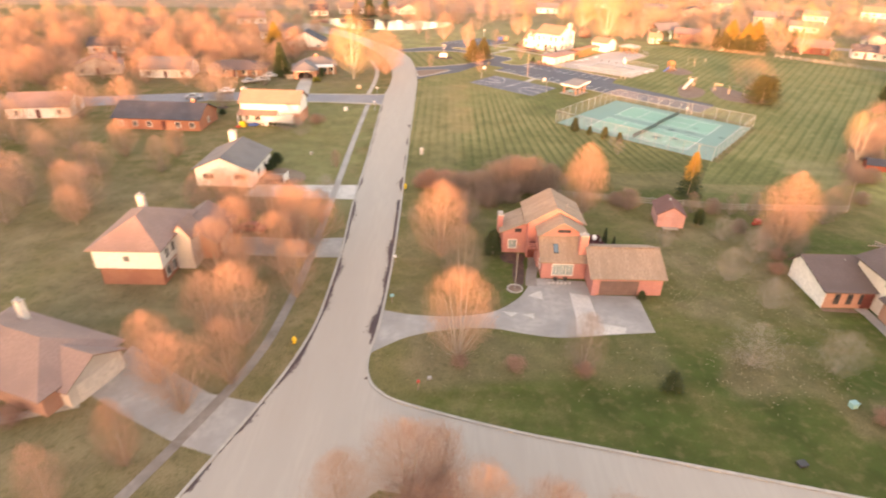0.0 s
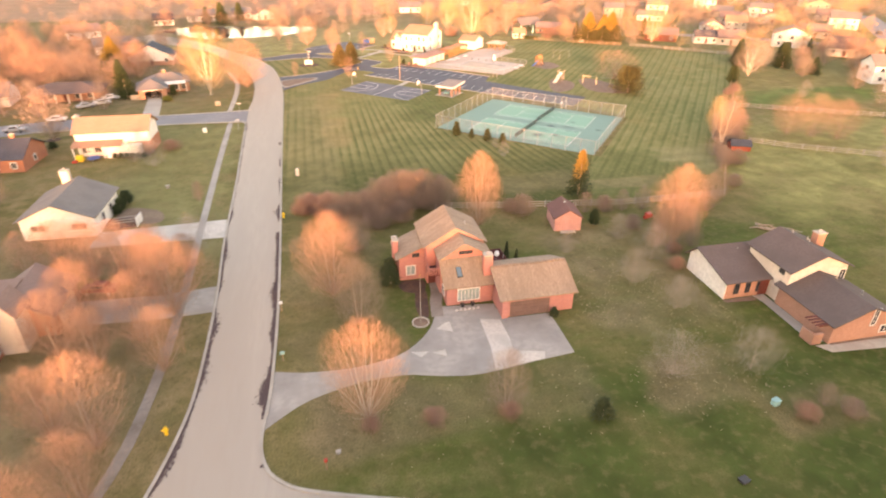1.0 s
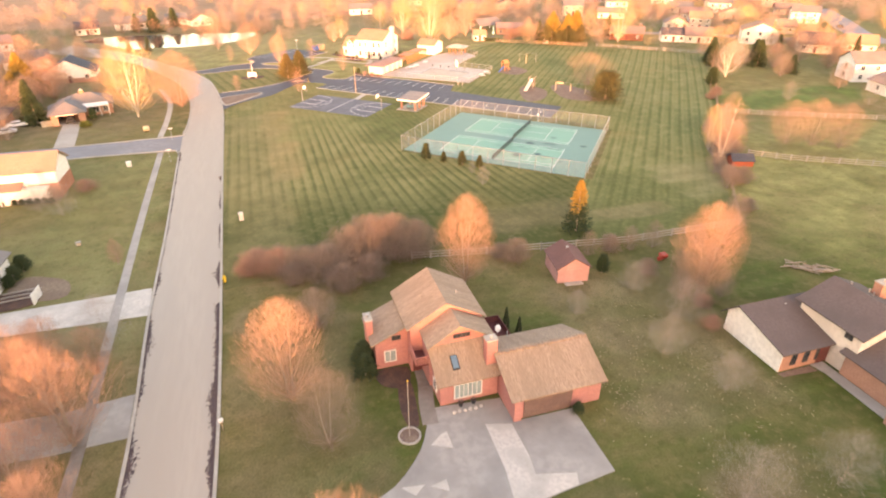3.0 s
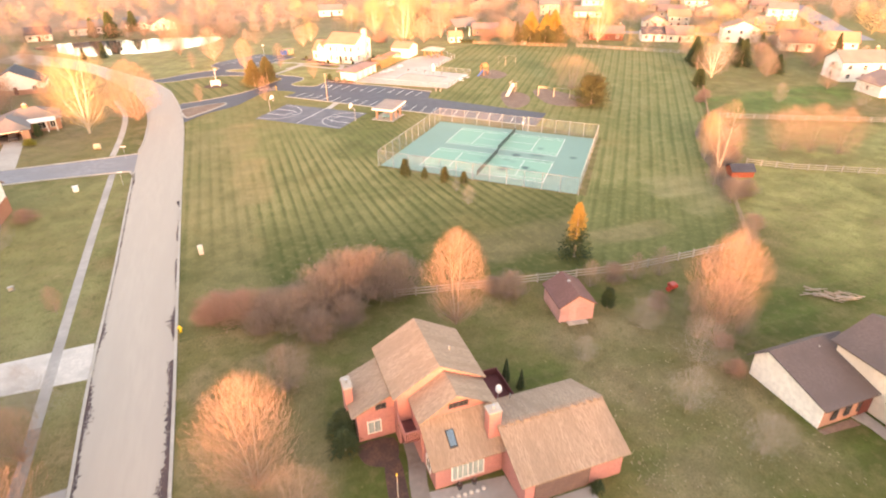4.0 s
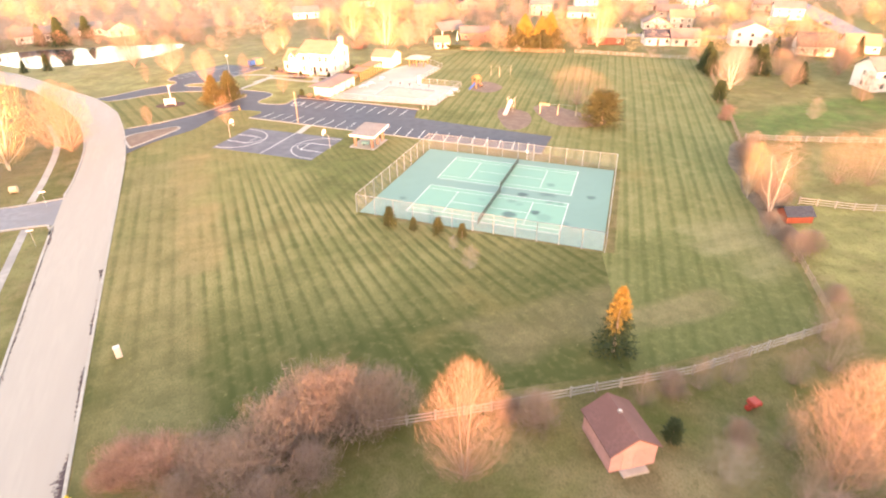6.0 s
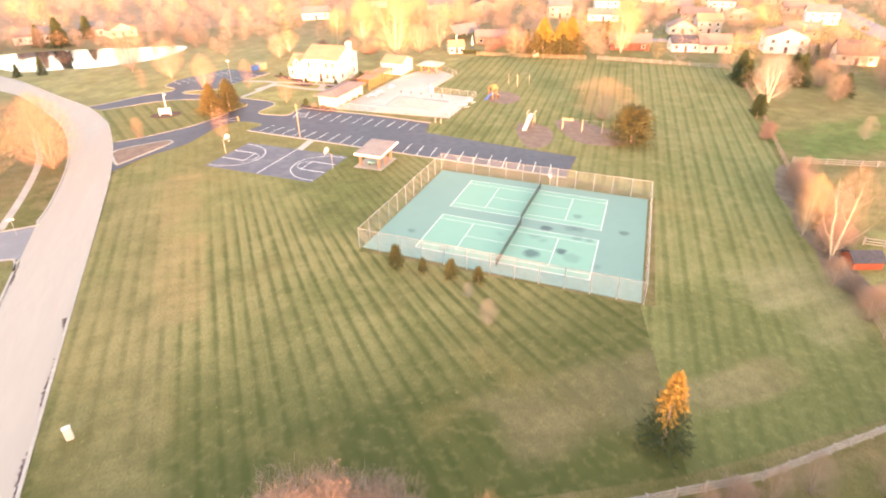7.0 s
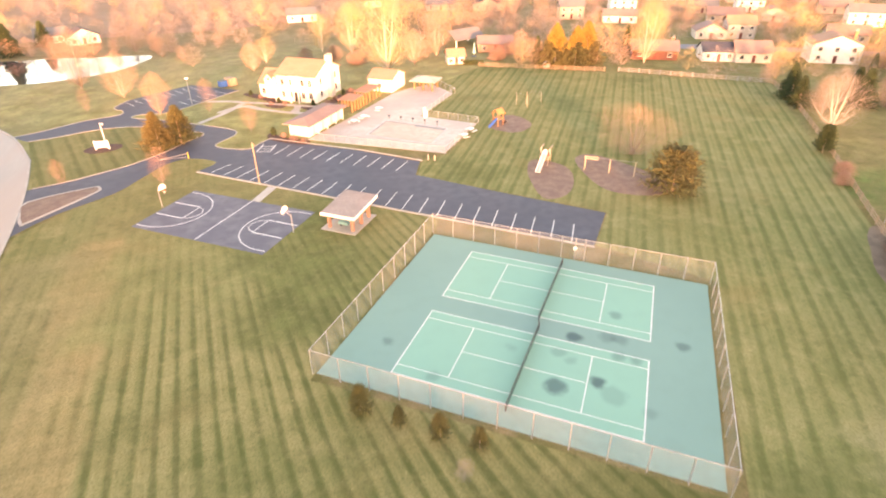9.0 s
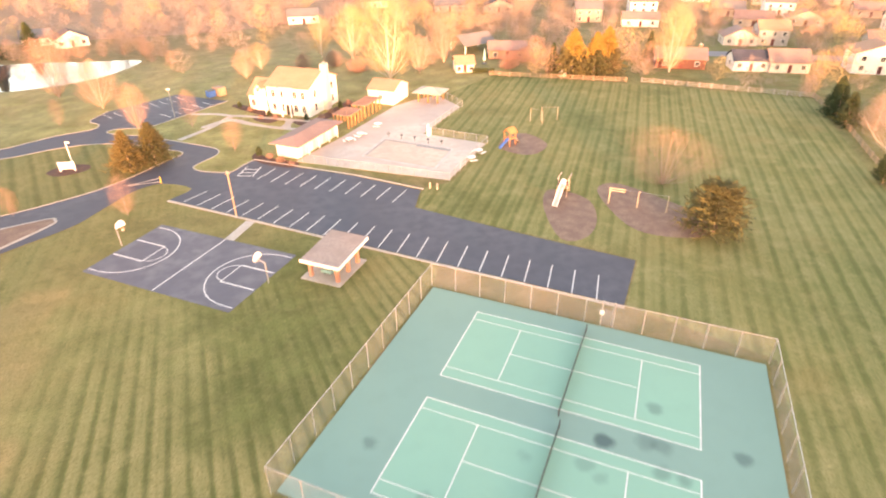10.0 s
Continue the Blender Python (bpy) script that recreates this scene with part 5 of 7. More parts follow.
part("roof", hip(-4.4, 0.2, 0, 14.0, 2.6, 3.3, 0.9), SHINGLE_P, o)
for y in (2.5, 6, 9.5, 12.5):
    part("column", box(0.7, 0.95, y, y + 0.25, 0, 2.5), WHITE, o)
    door(o, 0.28, y - 0.8, 0.05, 0.9, 2.0, 90, CREAM)
structure("pool_deck", slab([(39.5, 213.0), (62.6, 195.6), (75.0, 209.4), (65.4, 219.0), (78.7, 233.4), (76.8, 244), (69.8, 242), (64.8, 239.2), (49.6, 222.8), (41, 214.6)], 0.05), DECK, "pale concrete pool deck")
pool = thing("swimming_pool", "drained swimming pool with a pale tan floor", "pool")
part("basin", slab([(51.2, 211.2), (57.4, 219.0), (68.0, 208.8), (61.9, 201.0)], 0.056, 0.0), plain("pool_cover", (0.52, 0.43, 0.34), 0.9, (0.45, 0.36, 0.28), 0.15, 0.8, 0.1), pool)
for p, q in (((51.2, 211.2), (57.4, 219.0)), ((57.4, 219.0), (68.0, 208.8)), ((68.0, 208.8), (61.9, 201.0)), ((61.9, 201.0), (51.2, 211.2))):
    paint(pool, p, q, 0.45, 0.10, NEW_CONCRETE, "coping")
# Flat strips stand in for the darker inner walls of a recessed basin.
paint(pool, (57.2, 218.4), (67.4, 208.7), 0.5, 0.075, OLD_CONCRETE, "gutter")
# Wider dark strip over part of the north side.
paint(pool, (62.4, 213.2), (67.5, 208.4), 1.1, 0.07, STREET, "waterline")
paint(pool, (52.0, 211.6), (57.2, 218.0), 0.45, 0.07, OLD_CONCRETE, "gutter")
for k in range(5):
    o = thing("sun_lounger", "white poolside table with bench", "furniture", (50.5, 53.2, 57.8, 69.3, 71.8)[k], (219.5, 221.8, 226.4, 202.2, 205.0)[k], 0.05, 30 * k, "tables by the pool")
    part("table_top", tube((0, 0, 0.7), (0, 0, 0.76), 0.75, 0.75, 12), WHITE, o)
    part("pedestal", tube((0, 0, 0), (0, 0, 0.7), 0.08), STEEL, o)
    for s in (-1.05, 1.05):
        part("bench", box(s - 0.18, s + 0.18, -0.7, 0.7, 0.38, 0.45), WHITE, o)
for k in range(5):
    o = thing("pool_marker", "dark post lamp at the pool edge", "lamp", 58.4 + k * 2.1, 219.6 - k * 2.0, 0.05, 0, "posts at the pool edge")
    part("post", tube((0, 0, 0), (0, 0, 0.7), 0.06), DARK, o)
    part("head", tube((0, 0, 0.7), (0, 0, 0.95), 0.3, 0.12, 8), DARK, o)
o = thing("lifeguard_chair", "white lifeguard chair on the pool deck", "chair", 66.2, 217.6, 0.05, 40)
part("box_base", box(-0.4, 0.4, -0.3, 0.3, 0, 1.5), WHITE, o)
part("backrest", box(-0.4, 0.4, 0.22, 0.3, 1.5, 2.2), WHITE, o)
o = thing("pool_fence", "thin metal fence round the pool deck", "fence")
ring = [(40.6, 212.4), (62.6, 195.2), (75.4, 209.4), (66.0, 219.0), (79.2, 233.2), (77.4, 244.4)]
for p, q in zip(ring, ring[1:]):
    L = math.dist(p, q)
    for k in range(int(L / 2.4)):
        s = k / (L / 2.4)
        part("post", tube((p[0] + (q[0] - p[0]) * s, p[1] + (q[1] - p[1]) * s, 0), (p[0] + (q[0] - p[0]) * s, p[1] + (q[1] - p[1]) * s, 1.5), 0.04), STEEL, o)
    part("rail", tube((*p, 1.48), (*q, 1.48), 0.03), STEEL, o)
    part("wire_mesh", hull([[(*p, 0.1), (*q, 0.1), (*q, 1.46), (*p, 1.46)]]), WIRE, o)


def pergola(x, y, rz, w, d, hh, nx, label):
    o = thing("pergola", label, "pergola", x, y, 0, rz, "pergolas by the pool")
    for i in range(nx):
        for s in (0, d):
            part("post", box(i * w / (nx - 1) - 0.12, i * w / (nx - 1) + 0.12, s - 0.12, s + 0.12, 0, hh), ORANGEWOOD, o)
    for s in (0, d):
        part("beam", box(-0.4, w + 0.4, s - 0.1, s + 0.1, hh, hh + 0.25), ORANGEWOOD, o)
    for i in range(int(w / 0.4) + 1):
        part("rafter", box(i * 0.4 - 0.04, i * 0.4 + 0.04, -0.4, d + 0.4, hh + 0.25, hh + 0.4), SHINGLE_P, o)
    return o


pergola(51.9, 227.4, 49, 5.6, 3.4, 2.4, 5, "amber timber pergola with rose slatted roof")
pergola(56.6, 233.0, 49, 7.0, 3.0, 2.4, 5, "amber timber pergola with rose slatted roof")
o = thing("picnic_shelter", "open picnic shelter with amber posts and pale hipped roof", "shelter", 74.0, 240.4, 0, -40)
for x in (-2.4, 0, 2.4):
    for y in (-1.8, 1.8):
        part("post", box(x - 0.15, x + 0.15, y - 0.15, y + 0.15, 0, 2.3), ORANGEWOOD, o)
part("roof", hip(-3, 3, -2.4, 2.4, 2.4, 3.3), CONCRETE, o)

o = thing("park_shelter", "small open shelter with flat pinkish roof on brick posts", "shelter", 39.7, 174.4, 0, -41.5)
part("slab", box(-2.9, 2.7, -3.2, 3.6, -0.05, 0.1), CONCRETE, o)
part("roof", lean(-2.7, 2.7, -3.0, 4.2, 2.45, 2.95, "y", 0.25), plain("faded_roofing", (0.29, 0.245, 0.215), 0.9, (0.23, 0.19, 0.165), 0.4, 3.0, 0.3), o)
part("fascia", box(-2.75, 2.75, -3.08, -3.0, 2.3, 2.75), WHITE, o)
part("fascia", lean(2.7, 2.78, -3.0, 4.2, 2.3, 2.8, "y", 0.42), WHITE, o)
for x, y in ((-1.9, -2.2), (1.9, -2.2), (1.9, 0.3), (1.9, 2.6), (-1.9, 2.6)):
    part("post", box(x - 0.22, x + 0.22, y - 0.22, y + 0.22, 0.1, 2.6), TANBRICK, o)
part("bench", box(-0.9, 0.6, -1.6, -0.7, 0.45, 0.85), TEAL, o)
part("bench_leg", box(-0.7, -0.5, -1.4, -0.9, 0.1, 0.45), DARK, o)

# planting round the clubhouse
for pts in ([(29.6, 252.2), (36.2, 242.4), (37.6, 244.6), (31.4, 253.4)], [(33.4, 243.4), (36.2, 243.2), (39.4, 240.4), (37.0, 237.0), (34.2, 239.4)], [(41.0, 237.4), (43.4, 238.0), (46.2, 236.6), (54.6, 246.6), (56.4, 246.6), (54.6, 241.4), (48.2, 235.0), (43.4, 232.4)], [(33.0, 220.0), (35.0, 216.6), (39.6, 212.6), (38.6, 210.2), (34.0, 213.6), (32.0, 217.4)]):
    structure("planting_bed", slab(smooth_line(pts, 3, True), 0.035), BED, "dark mulch bed beside the clubhouse")
structure("path", slab(smooth_line([(23.0, 239.8), (29.0, 243.2), (33.0, 238.8), (38.6, 233.6), (40.2, 237.6), (41.8, 236.6), (40.6, 232.4), (46.0, 229.6), (45.2, 228.4), (39.0, 231.8), (31.6, 238.0), (28.6, 241.4), (23.6, 238.6)], 2, True), 0.038), CONCRETE, "pale concrete path to the clubhouse")
hedge = thing("hedge", "dark clipped hedge behind a white rail fence", "hedge", 95.5, 260.2, 0, -28)
hp = []
hr = random.Random(8)
for k in range(900):
    x, y, z = hr.uniform(-3, 3), hr.uniform(-0.6, 0.6), hr.uniform(0.1, 1.2)
    hp.append((x, y, z, x + hr.uniform(-0.3, 0.3), y + hr.uniform(-0.3, 0.3), z + hr.uniform(0.1, 0.3), 0.09, 0.0))
part("crown", raw("crown", *spikes(hp), NEEDLE), None, hedge)
umb = thing("patio_umbrella", "closed green patio umbrella on a round base", "umbrella", 99.9, 270.1)
part("canopy", tube((0, 0, 1.0), (0, 0, 4.2), 0.5, 0.12, 10), TEAL, umb)
part("pole", tube((0, 0, 0), (0, 0, 4.4), 0.06, 0.05, 8), STEEL, umb)
part("base", tube((0, 0, 0), (0, 0, 0.15), 0.9, 0.85, 14), DARK, umb)
tent = thing("garden_shed", "pale grey-roofed open shed at the garden edge", "shed", 103.5, 289.0, 0, 18)
part("roof", gable(-6, 6, -4, 4, 2.6, 5.0, "x", 0.4), SHINGLE_G, tent)
for x in (-5.6, 5.6):
    for y in (-3.6, 3.6):
        part("post", box(x - 0.15, x + 0.15, y - 0.15, y + 0.15, 0, 2.6), WHITE, tent)

# ---- play area ----
for nm, pts in (("mulch_1", [(76.0, 186.3), (79, 184.6), (80.3, 180.3), (77.9, 174.6), (74, 170.9), (70.4, 171.6), (72.5, 180.7)]), ("mulch_2", [(83.4, 183.4), (88.0, 184.7), (91.7, 176.3), (93.5, 168.5), (89.9, 165.5), (84.3, 167.2), (81.2, 172.0)]), ("mulch_3", [(76.6, 206.6), (80.5, 211.4), (84.8, 211.8), (86.0, 205.3), (82.4, 201.6), (79.0, 201.8)])):
    structure("play_bed", slab(smooth_line(pts, 4, True), 0.03), MULCH, "bark mulch bed under play equipment")
o = thing("slide", "white slide with crossed timber tower frame", "slide", 77.4, 184.0, 0, 48)
part("chute", lean(-5.0, -0.2, -0.3, 0.3, 0.25, 1.9, "x", 0.1), NEW_CONCRETE, o)
for y in (-0.36, 0.36):
    part("side", lean(-5.0, -0.2, y - 0.05, y + 0.05, 0.3, 1.95, "x", 0.3), WHITE, o, "white slide rail")
part("hood", tube((-0.3, 0, 2.0), (0.5, 0, 2.3), 0.5, 0.4, 10), WHITE, o)
part("platform", box(-0.2, 1.2, -0.8, 0.8, 1.75, 1.9), DARKWOOD, o)
for y in (-0.8, 0.8):
    part("leg", tube((-0.9, y, 0), (0.5, y, 3.0), 0.06, 0.06, 6), PALEWOOD, o)
    part("leg", tube((1.9, y, 0), (0.5, y, 3.0), 0.06, 0.06, 6), PALEWOOD, o)
    part("brace", box(-0.3, 1.3, y - 0.05, y + 0.05, 1.1, 1.22), PALEWOOD, o)
    part("rail", box(-0.5, 2.4, y - 0.06, y + 0.06, 2.75, 2.9), PALEWOOD, o)
part("ladder", lean(1.2, 2.3, -0.35, 0.35, 1.8, 0.0, "x", 0.1), STEEL, o)
o = thing("swing_set", "pale yellow timber swing frame without seats", "swing", 82.8, 179.2, 0, -41)
for x in (0.0, 4.2, 8.4):
    part("leg", tube((x, -0.55, 0), (x, 0, 2.4), 0.075), STRAWWOOD, o)
    part("leg", tube((x, 0.55, 0), (x, 0, 2.4), 0.075), STRAWWOOD, o)
part("crossbar", tube((-0.3, 0, 2.4), (8.7, 0, 2.4), 0.02), STEEL, o)
for z in (2.35, 2.0):
    part("beam", box(-0.2, 2.2, -0.06, 0.06, z, z + 0.14), STRAWWOOD, o)
o = thing("play_tower", "red-brown timber play tower with blue slide and ramp", "play tower", 79.0, 207.2, 0, 20)
part("deck_floor", box(-0.8, 0.8, -0.8, 0.8, 1.4, 1.55), ORANGEWOOD, o)
for x in (-0.75, 0.75):
    for y in (-0.75, 0.75):
        part("leg", box(x - 0.08, x + 0.08, y - 0.08, y + 0.08, 0, 2.6), ORANGEWOOD, o)
part("canopy", gable(-0.9, 0.9, -0.9, 0.9, 2.6, 3.4, "x", 0.1, 0.06), ORANGEWOOD, o)
part("slide_chute", lean(-3.0, -0.8, -0.7, -0.1, 0.1, 1.5, "x", 0.15), BLUE, o)
part("ramp", lean(0.8, 2.6, -0.4, 0.4, 1.45, 0.05, "x", 0.12), PALEWOOD, o)
for k, (x, y, rz) in enumerate(((89.6, 217.0, -70), (93.0, 217.6, -20))):
    o = thing("goal_frame", "bleached timber frame with rails at the field edge", "frame", x, y, 0, rz, "frames at the field edge")
    for s in (-1.7, 1.7):
        part("post", tube((s, 0, 0), (s, 0, 2.9), 0.05, 0.04, 6), PALEWOOD, o)
    part("rail", tube((-1.7, 0, 2.86), (1.7, 0, 2.86), 0.02), GREYWOOD, o)
for nm, (x, y) in (("p", (59.6, 192.8)), ("q", (58.6, 193.6))):
    o = thing("bollard", "pale wooden bollard at the car park edge", "bollard", x, y)
    part("post", tube((0, 0, 0), (0, 0, 1.0), 0.16, 0.14, 8), PALEWOOD, o)
    part("cap", tube((0, 0, 1.0), (0, 0, 1.08), 0.17, 0.08, 8), PALEWOOD, o)

# ---- poles, signs, boxes ----
o = thing("utility_pole", "plain brown wooden pole with a short crossarm beside the car park", "pole", 28.5, 194.3)
part("pole", tube((0, 0, 0), (0, 0, 7.2), 0.13, 0.09, 8), WOOD, o)
part("crossarm", box(-0.35, 0.35, -0.05, 0.05, 6.75, 6.87), WOOD, o)
part("cap", tube((0, 0, 7.2), (0, 0, 7.28), 0.10, 0.05, 8), STEEL, o)
o = thing("entrance_sign", "white board sign on two posts in a mulch bed", "sign", 1.1, 222.6, 0, -8)
part("board", box(-1.3, 1.3, -0.1, 0.1, 0.4, 1.7, None, 0.04), WHITE, o)
for x in (-1.2, 1.2):
    part("post", box(x - 0.12, x + 0.12, -0.12, 0.12, 0, 1.8), WHITE, o)
structure("planting_bed", slab(smooth_line([(-2.4, 222.6), (0, 220.4), (4, 221.6), (4.2, 224.4), (1, 225.6), (-1.4, 224.6)], 3, True), 0.05), BED, "mulch bed round the sign")
o = thing("light_pole", "white pole with a short arm lamp", "street lamp", 1.3, 225.6)
part("pole", tube((0, 0, 0), (0, 0, 4.4), 0.11, 0.08, 8), LINE, o)
part("arm", box(-0.1, 0.5, -0.05, 0.05, 4.2, 4.3), LINE, o)
part("lamp_head", box(0.3, 0.6, -0.12, 0.12, 4.0, 4.2, None, 0.04), WHITE, o)
o = thing("light_pole", "slim pole lamp at the rear car park", "street lamp", 17.3, 248.9)
part("pole", tube((0, 0, 0), (0, 0, 6.0), 0.10, 0.07, 8), STEEL, o)
part("lamp_head", box(-0.4, 0.4, -0.2, 0.2, 6.0, 6.25, None, 0.04), WHITE, o)
o = thing("dumpster", "blue steel dumpster beside a timber screen", "dumpster", 25.2, 262.8, 0, 35)
part("bin", box(-1.2, 0.6, -0.8, 0.8, 0.1, 1.6, None, 0.05), BLUE, o)
part("lid", box(-1.25, 0.65, -0.85, 0.85, 1.6, 1.7), DARK, o)
part("screen", box(1.2, 3.2, -1.2, 1.4, 0, 1.9), WOOD, o)
o = thing("drive_gate", "thin steel swing gate at the drive", "gate", 17.0, 211.2, 0, 198)
part("post", tube((0, 0, 0), (0, 0, 1.2), 0.09, 0.09, 8), YELLOW, o)
for z0, z1 in ((0.95, 0.95), (0.3, 0.95)):
    part("bar", tube((0, 0, z0), (5.0, 0, z1), 0.045), STEEL, o)
for x, y, nm, lab, mat, hh, r in ((-2.7, 119.4, "utility_box", "cream utility pedestal on the verge", CREAM, 1.3, 0.32), (-25.6, 118.0, "utility_box", "pale utility pedestal on the lawn", CONCRETE, 0.5, 0.32), (-4.6, 74.0, "mailbox", "white mailbox on a post by the kerb", WHITE, 1.2, 0.22), (-4.2, 64.3, "mailbox", "green mailbox on a post by the kerb", TEAL, 1.1, 0.25), (-23.5, 151.0, "utility_box", "white utility pedestal on the corner lawn", WHITE, 0.9, 0.45), (43.7, 47.3, "utility_box", "pale teal utility box on the lawn", TEAL, 0.6, 0.38), (34.6, 39.9, "utility_box", "low dark drain box on the verge", DARK, 0.25, 0.4), (-0.2, 48.7, "post_sign", "small red and white post at the corner", REDP, 1.1, 0.15), (0.9, 50.3, "utility_box", "small grey box in the grass", OLD_CONCRETE, 0.25, 0.2)):
    o = thing(nm, lab, nm.replace("_", " "), x, y, 0, 12)
    if nm in ("mailbox", "post_sign"):
        part("post", box(-0.06, 0.06, -0.06, 0.06, 0, hh), WOOD, o)
        part("box", box(-r, r, -0.15, 0.15, hh - 0.1, hh + 0.22, None, 0.05), mat, o)
    else:
        part("cabinet", box(-r, r, -r * 0.8, r * 0.8, -0.02, hh, None, 0.06), mat, o)
        part("lid", box(-r - 0.03, r + 0.03, -r * 0.8 - 0.03, r * 0.8 + 0.03, hh, hh + 0.06, None, 0.02), mat, o)
for x, y in ((-4.9, 101.0), (-14.6, 55.9)):
    o = thing("fire_hydrant", "yellow fire hydrant on the verge", "hydrant", x, y)
    part("barrel", tube((0, 0, 0), (0, 0, 0.75), 0.17, 0.15, 10), YELLOW, o)
    part("bonnet", tube((0, 0, 0.75), (0, 0, 0.98), 0.2, 0.06, 10), YELLOW, o)
    part("nozzle", tube((-0.3, 0, 0.55), (0.3, 0, 0.55), 0.08, 0.08, 8), YELLOW, o)
for x, y in ((-17.0, 165.9), (-16.0, 151.0)):
    o = thing("street_sign", "slim street sign post at the corner", "sign", x, y)
    part("post", tube((0, 0, 0), (0, 0, 2.6), 0.04), STEEL, o)
    part("blade", box(-0.45, 0.45, -0.02, 0.02, 2.4, 2.62), WHITE, o)


def rail_fence(line, hh, rails, gap, mat, label):
    o = thing("rail_fence", label, "fence")
    po = mesh_of("post", box(-0.08, 0.08, -0.08, 0.08, 0, hh + 0.1), mat)
    for p, q in zip(line, line[1:]):
        L = math.dist(p, q)
        n_ = max(1, round(L / gap))
        for k in range(n_ + 1):
            ob = part("post", po, None, o)
            ob.location = (p[0] + (q[0] - p[0]) * k / n_, p[1] + (q[1] - p[1]) * k / n_, 0)
        for r in range(rails):
            z = hh * (r + 0.7) / rails
            d = Vector((q[0] - p[0], q[1] - p[1])).normalized()
            nn = Vector((-d.y, d.x)) * 0.04
            bm = bmesh.new()
            c4 = [(p[0] + nn.x, p[1] + nn.y), (q[0] + nn.x, q[1] + nn.y), (q[0] - nn.x, q[1] - nn.y), (p[0] - nn.x, p[1] - nn.y)]
            part("rail", slab(c4, z + 0.06, z - 0.06, bm), mat, o)
    return o


rail_fence([(20, 99.2), (30.5, 97.3), (51.4, 94.2), (71.4, 94.2)], 1.2, 3, 2.6, GREYWOOD, "bleached timber rail fence along the garden")
rail_fence([(71.4, 94.2), (80, 106), (95, 127), (117.4, 154.8), (131, 171.5), (145, 190), (158.2, 210.4)], 1.2, 3, 2.8, WOOD, "weathered timber rail fence along the park")
rail_fence([(158.2, 210.4), (129.5, 236.4)], 1.2, 3, 2.8, GREYWOOD, "bleached timber rail fence at the far side")
rail_fence([(126, 238), (96, 257)], 1.2, 3, 2.8, WOOD, "weathered timber rail fence at the far side")
rail_fence([(95.4, 119.2), (101.2, 114.2), (116, 105.4), (150, 92)], 1.2, 3, 2.8, GREYWOOD, "bleached timber rail fence across the meadow")
rail_fence([(112, 146), (122, 140), (150, 126)], 1.2, 3, 2.8, GREYWOOD, "bleached timber rail fence beside the orange trees")
o = thing("garden_shed", "small red shed with dark roof at the fence", "shed", 90.2, 115.6, 0, -20)
part("wall", body(-2.0, 2.0, -1.4, 1.4, 1.2, 2.0, "x"), REDWOOD, o)
part("roof", gable(-2.0, 2.0, -1.4, 1.4, 1.2, 2.1, "x", 0.2), SHINGLE_D, o)
o = thing("log_pile", "long low pile of dark logs and brushwood by the fence", "log pile", 70.6, 80.2, 0, -35)
lr = random.Random(6)
for k in range(30):
    x, y, a, L = lr.uniform(-2.8, 2.8), lr.uniform(-0.8, 0.8), lr.uniform(-0.5, 0.5), lr.uniform(0.6, 1.5)
    z = lr.uniform(0.1, 0.5)
    part("log", tube((x - L * math.cos(a), y - L * math.sin(a), z), (x + L * math.cos(a), y + L * math.sin(a), z + lr.uniform(-0.08, 0.12)), lr.uniform(0.05, 0.13), 0.05, 6), BARK if k % 4 else GREYWOOD, o)
for k in range(6):
    st = thing("stone", "small pale stone on the driveway edge", "stone", 16.5 + 0.55 * k, 69.6 + 0.06 * (k % 2), 0.03, 20 * k, "stones before the front window")
    part("rock", tube((0, 0, 0), (0, 0, 0.18), 0.2, 0.12, 7), NEW_CONCRETE, st)
o = thing("garden_toy", "red plastic garden toy on the grass", "toy", 53.2, 88.4)
part("frame", tube((-0.7, 0, 0.35), (0.7, 0.3, 0.35), 0.3, 0.3, 8), REDP, o)
part("roof", box(-0.5, 0.5, -0.5, 0.5, 0.6, 1.1, None, 0.1), REDP, o)


def car(x, y, rz, mat, label):
    o = thing("car", label, "car", x, y, 0, rz, "parked cars")
    part("body", box(-2.2, 2.2, -0.88, 0.88, 0.35, 0.95, None, 0.14), mat, o)
    bm = box(-1.3, 1.1, -0.8, 0.8, 0.9, 1.45, None, 0.05)
    for v in bm.verts:
        if v.co.z > 1.2:
            v.co.x *= 0.72
            v.co.y *= 0.85
    cab = part("cabin", bm, mat, o)
    part("windscreen", lean(0.72, 1.12, -0.66, 0.66, 1.42, 0.97, "x", 0.03), GLASS, cab)
    for s in (-0.78, 0.75):
        part("side_glass", box(-0.85, 0.75, s, s + 0.03, 1.02, 1.34), GLASS, cab)
    for a in (-1.4, 1.35):
        for s in (-0.85, 0.85):
            w = part("wheel", tube((a, s - 0.1, 0.33), (a, s + 0.1, 0.33), 0.33, 0.33, 12), RUBBER, o)
            part("rim", tube((a, s - 0.11, 0.33), (a, s + 0.11, 0.33), 0.18, 0.18, 10), STEEL, w)
    for s in (-0.6, 0.6):
        part("headlight", box(2.12, 2.22, s - 0.16, s + 0.16, 0.62, 0.78), WHITE, o)
    return o


car(-56.6, 179.0, 25, CARS, "silver car parked on the side drive")
car(-53.4, 181.6, 20, CARW, "white van parked on the side drive")
car(-52.6, 187.0, 15, CARW, "white car parked beside the conifer")
car(-41.6, 188.2, 103, DARK, "dark car parked in the open garage")
car(-59.6, 167.0, 6, CARW, "white car parked on the side street")
car(-66.0, 160.0, 3, CARS, "silver car parked on the side street")
car(-27.4, 83.2, 170, CARR, "dark red car parked on the driveway")
car(258, 243, 55, DARK, "dark car on the far street")
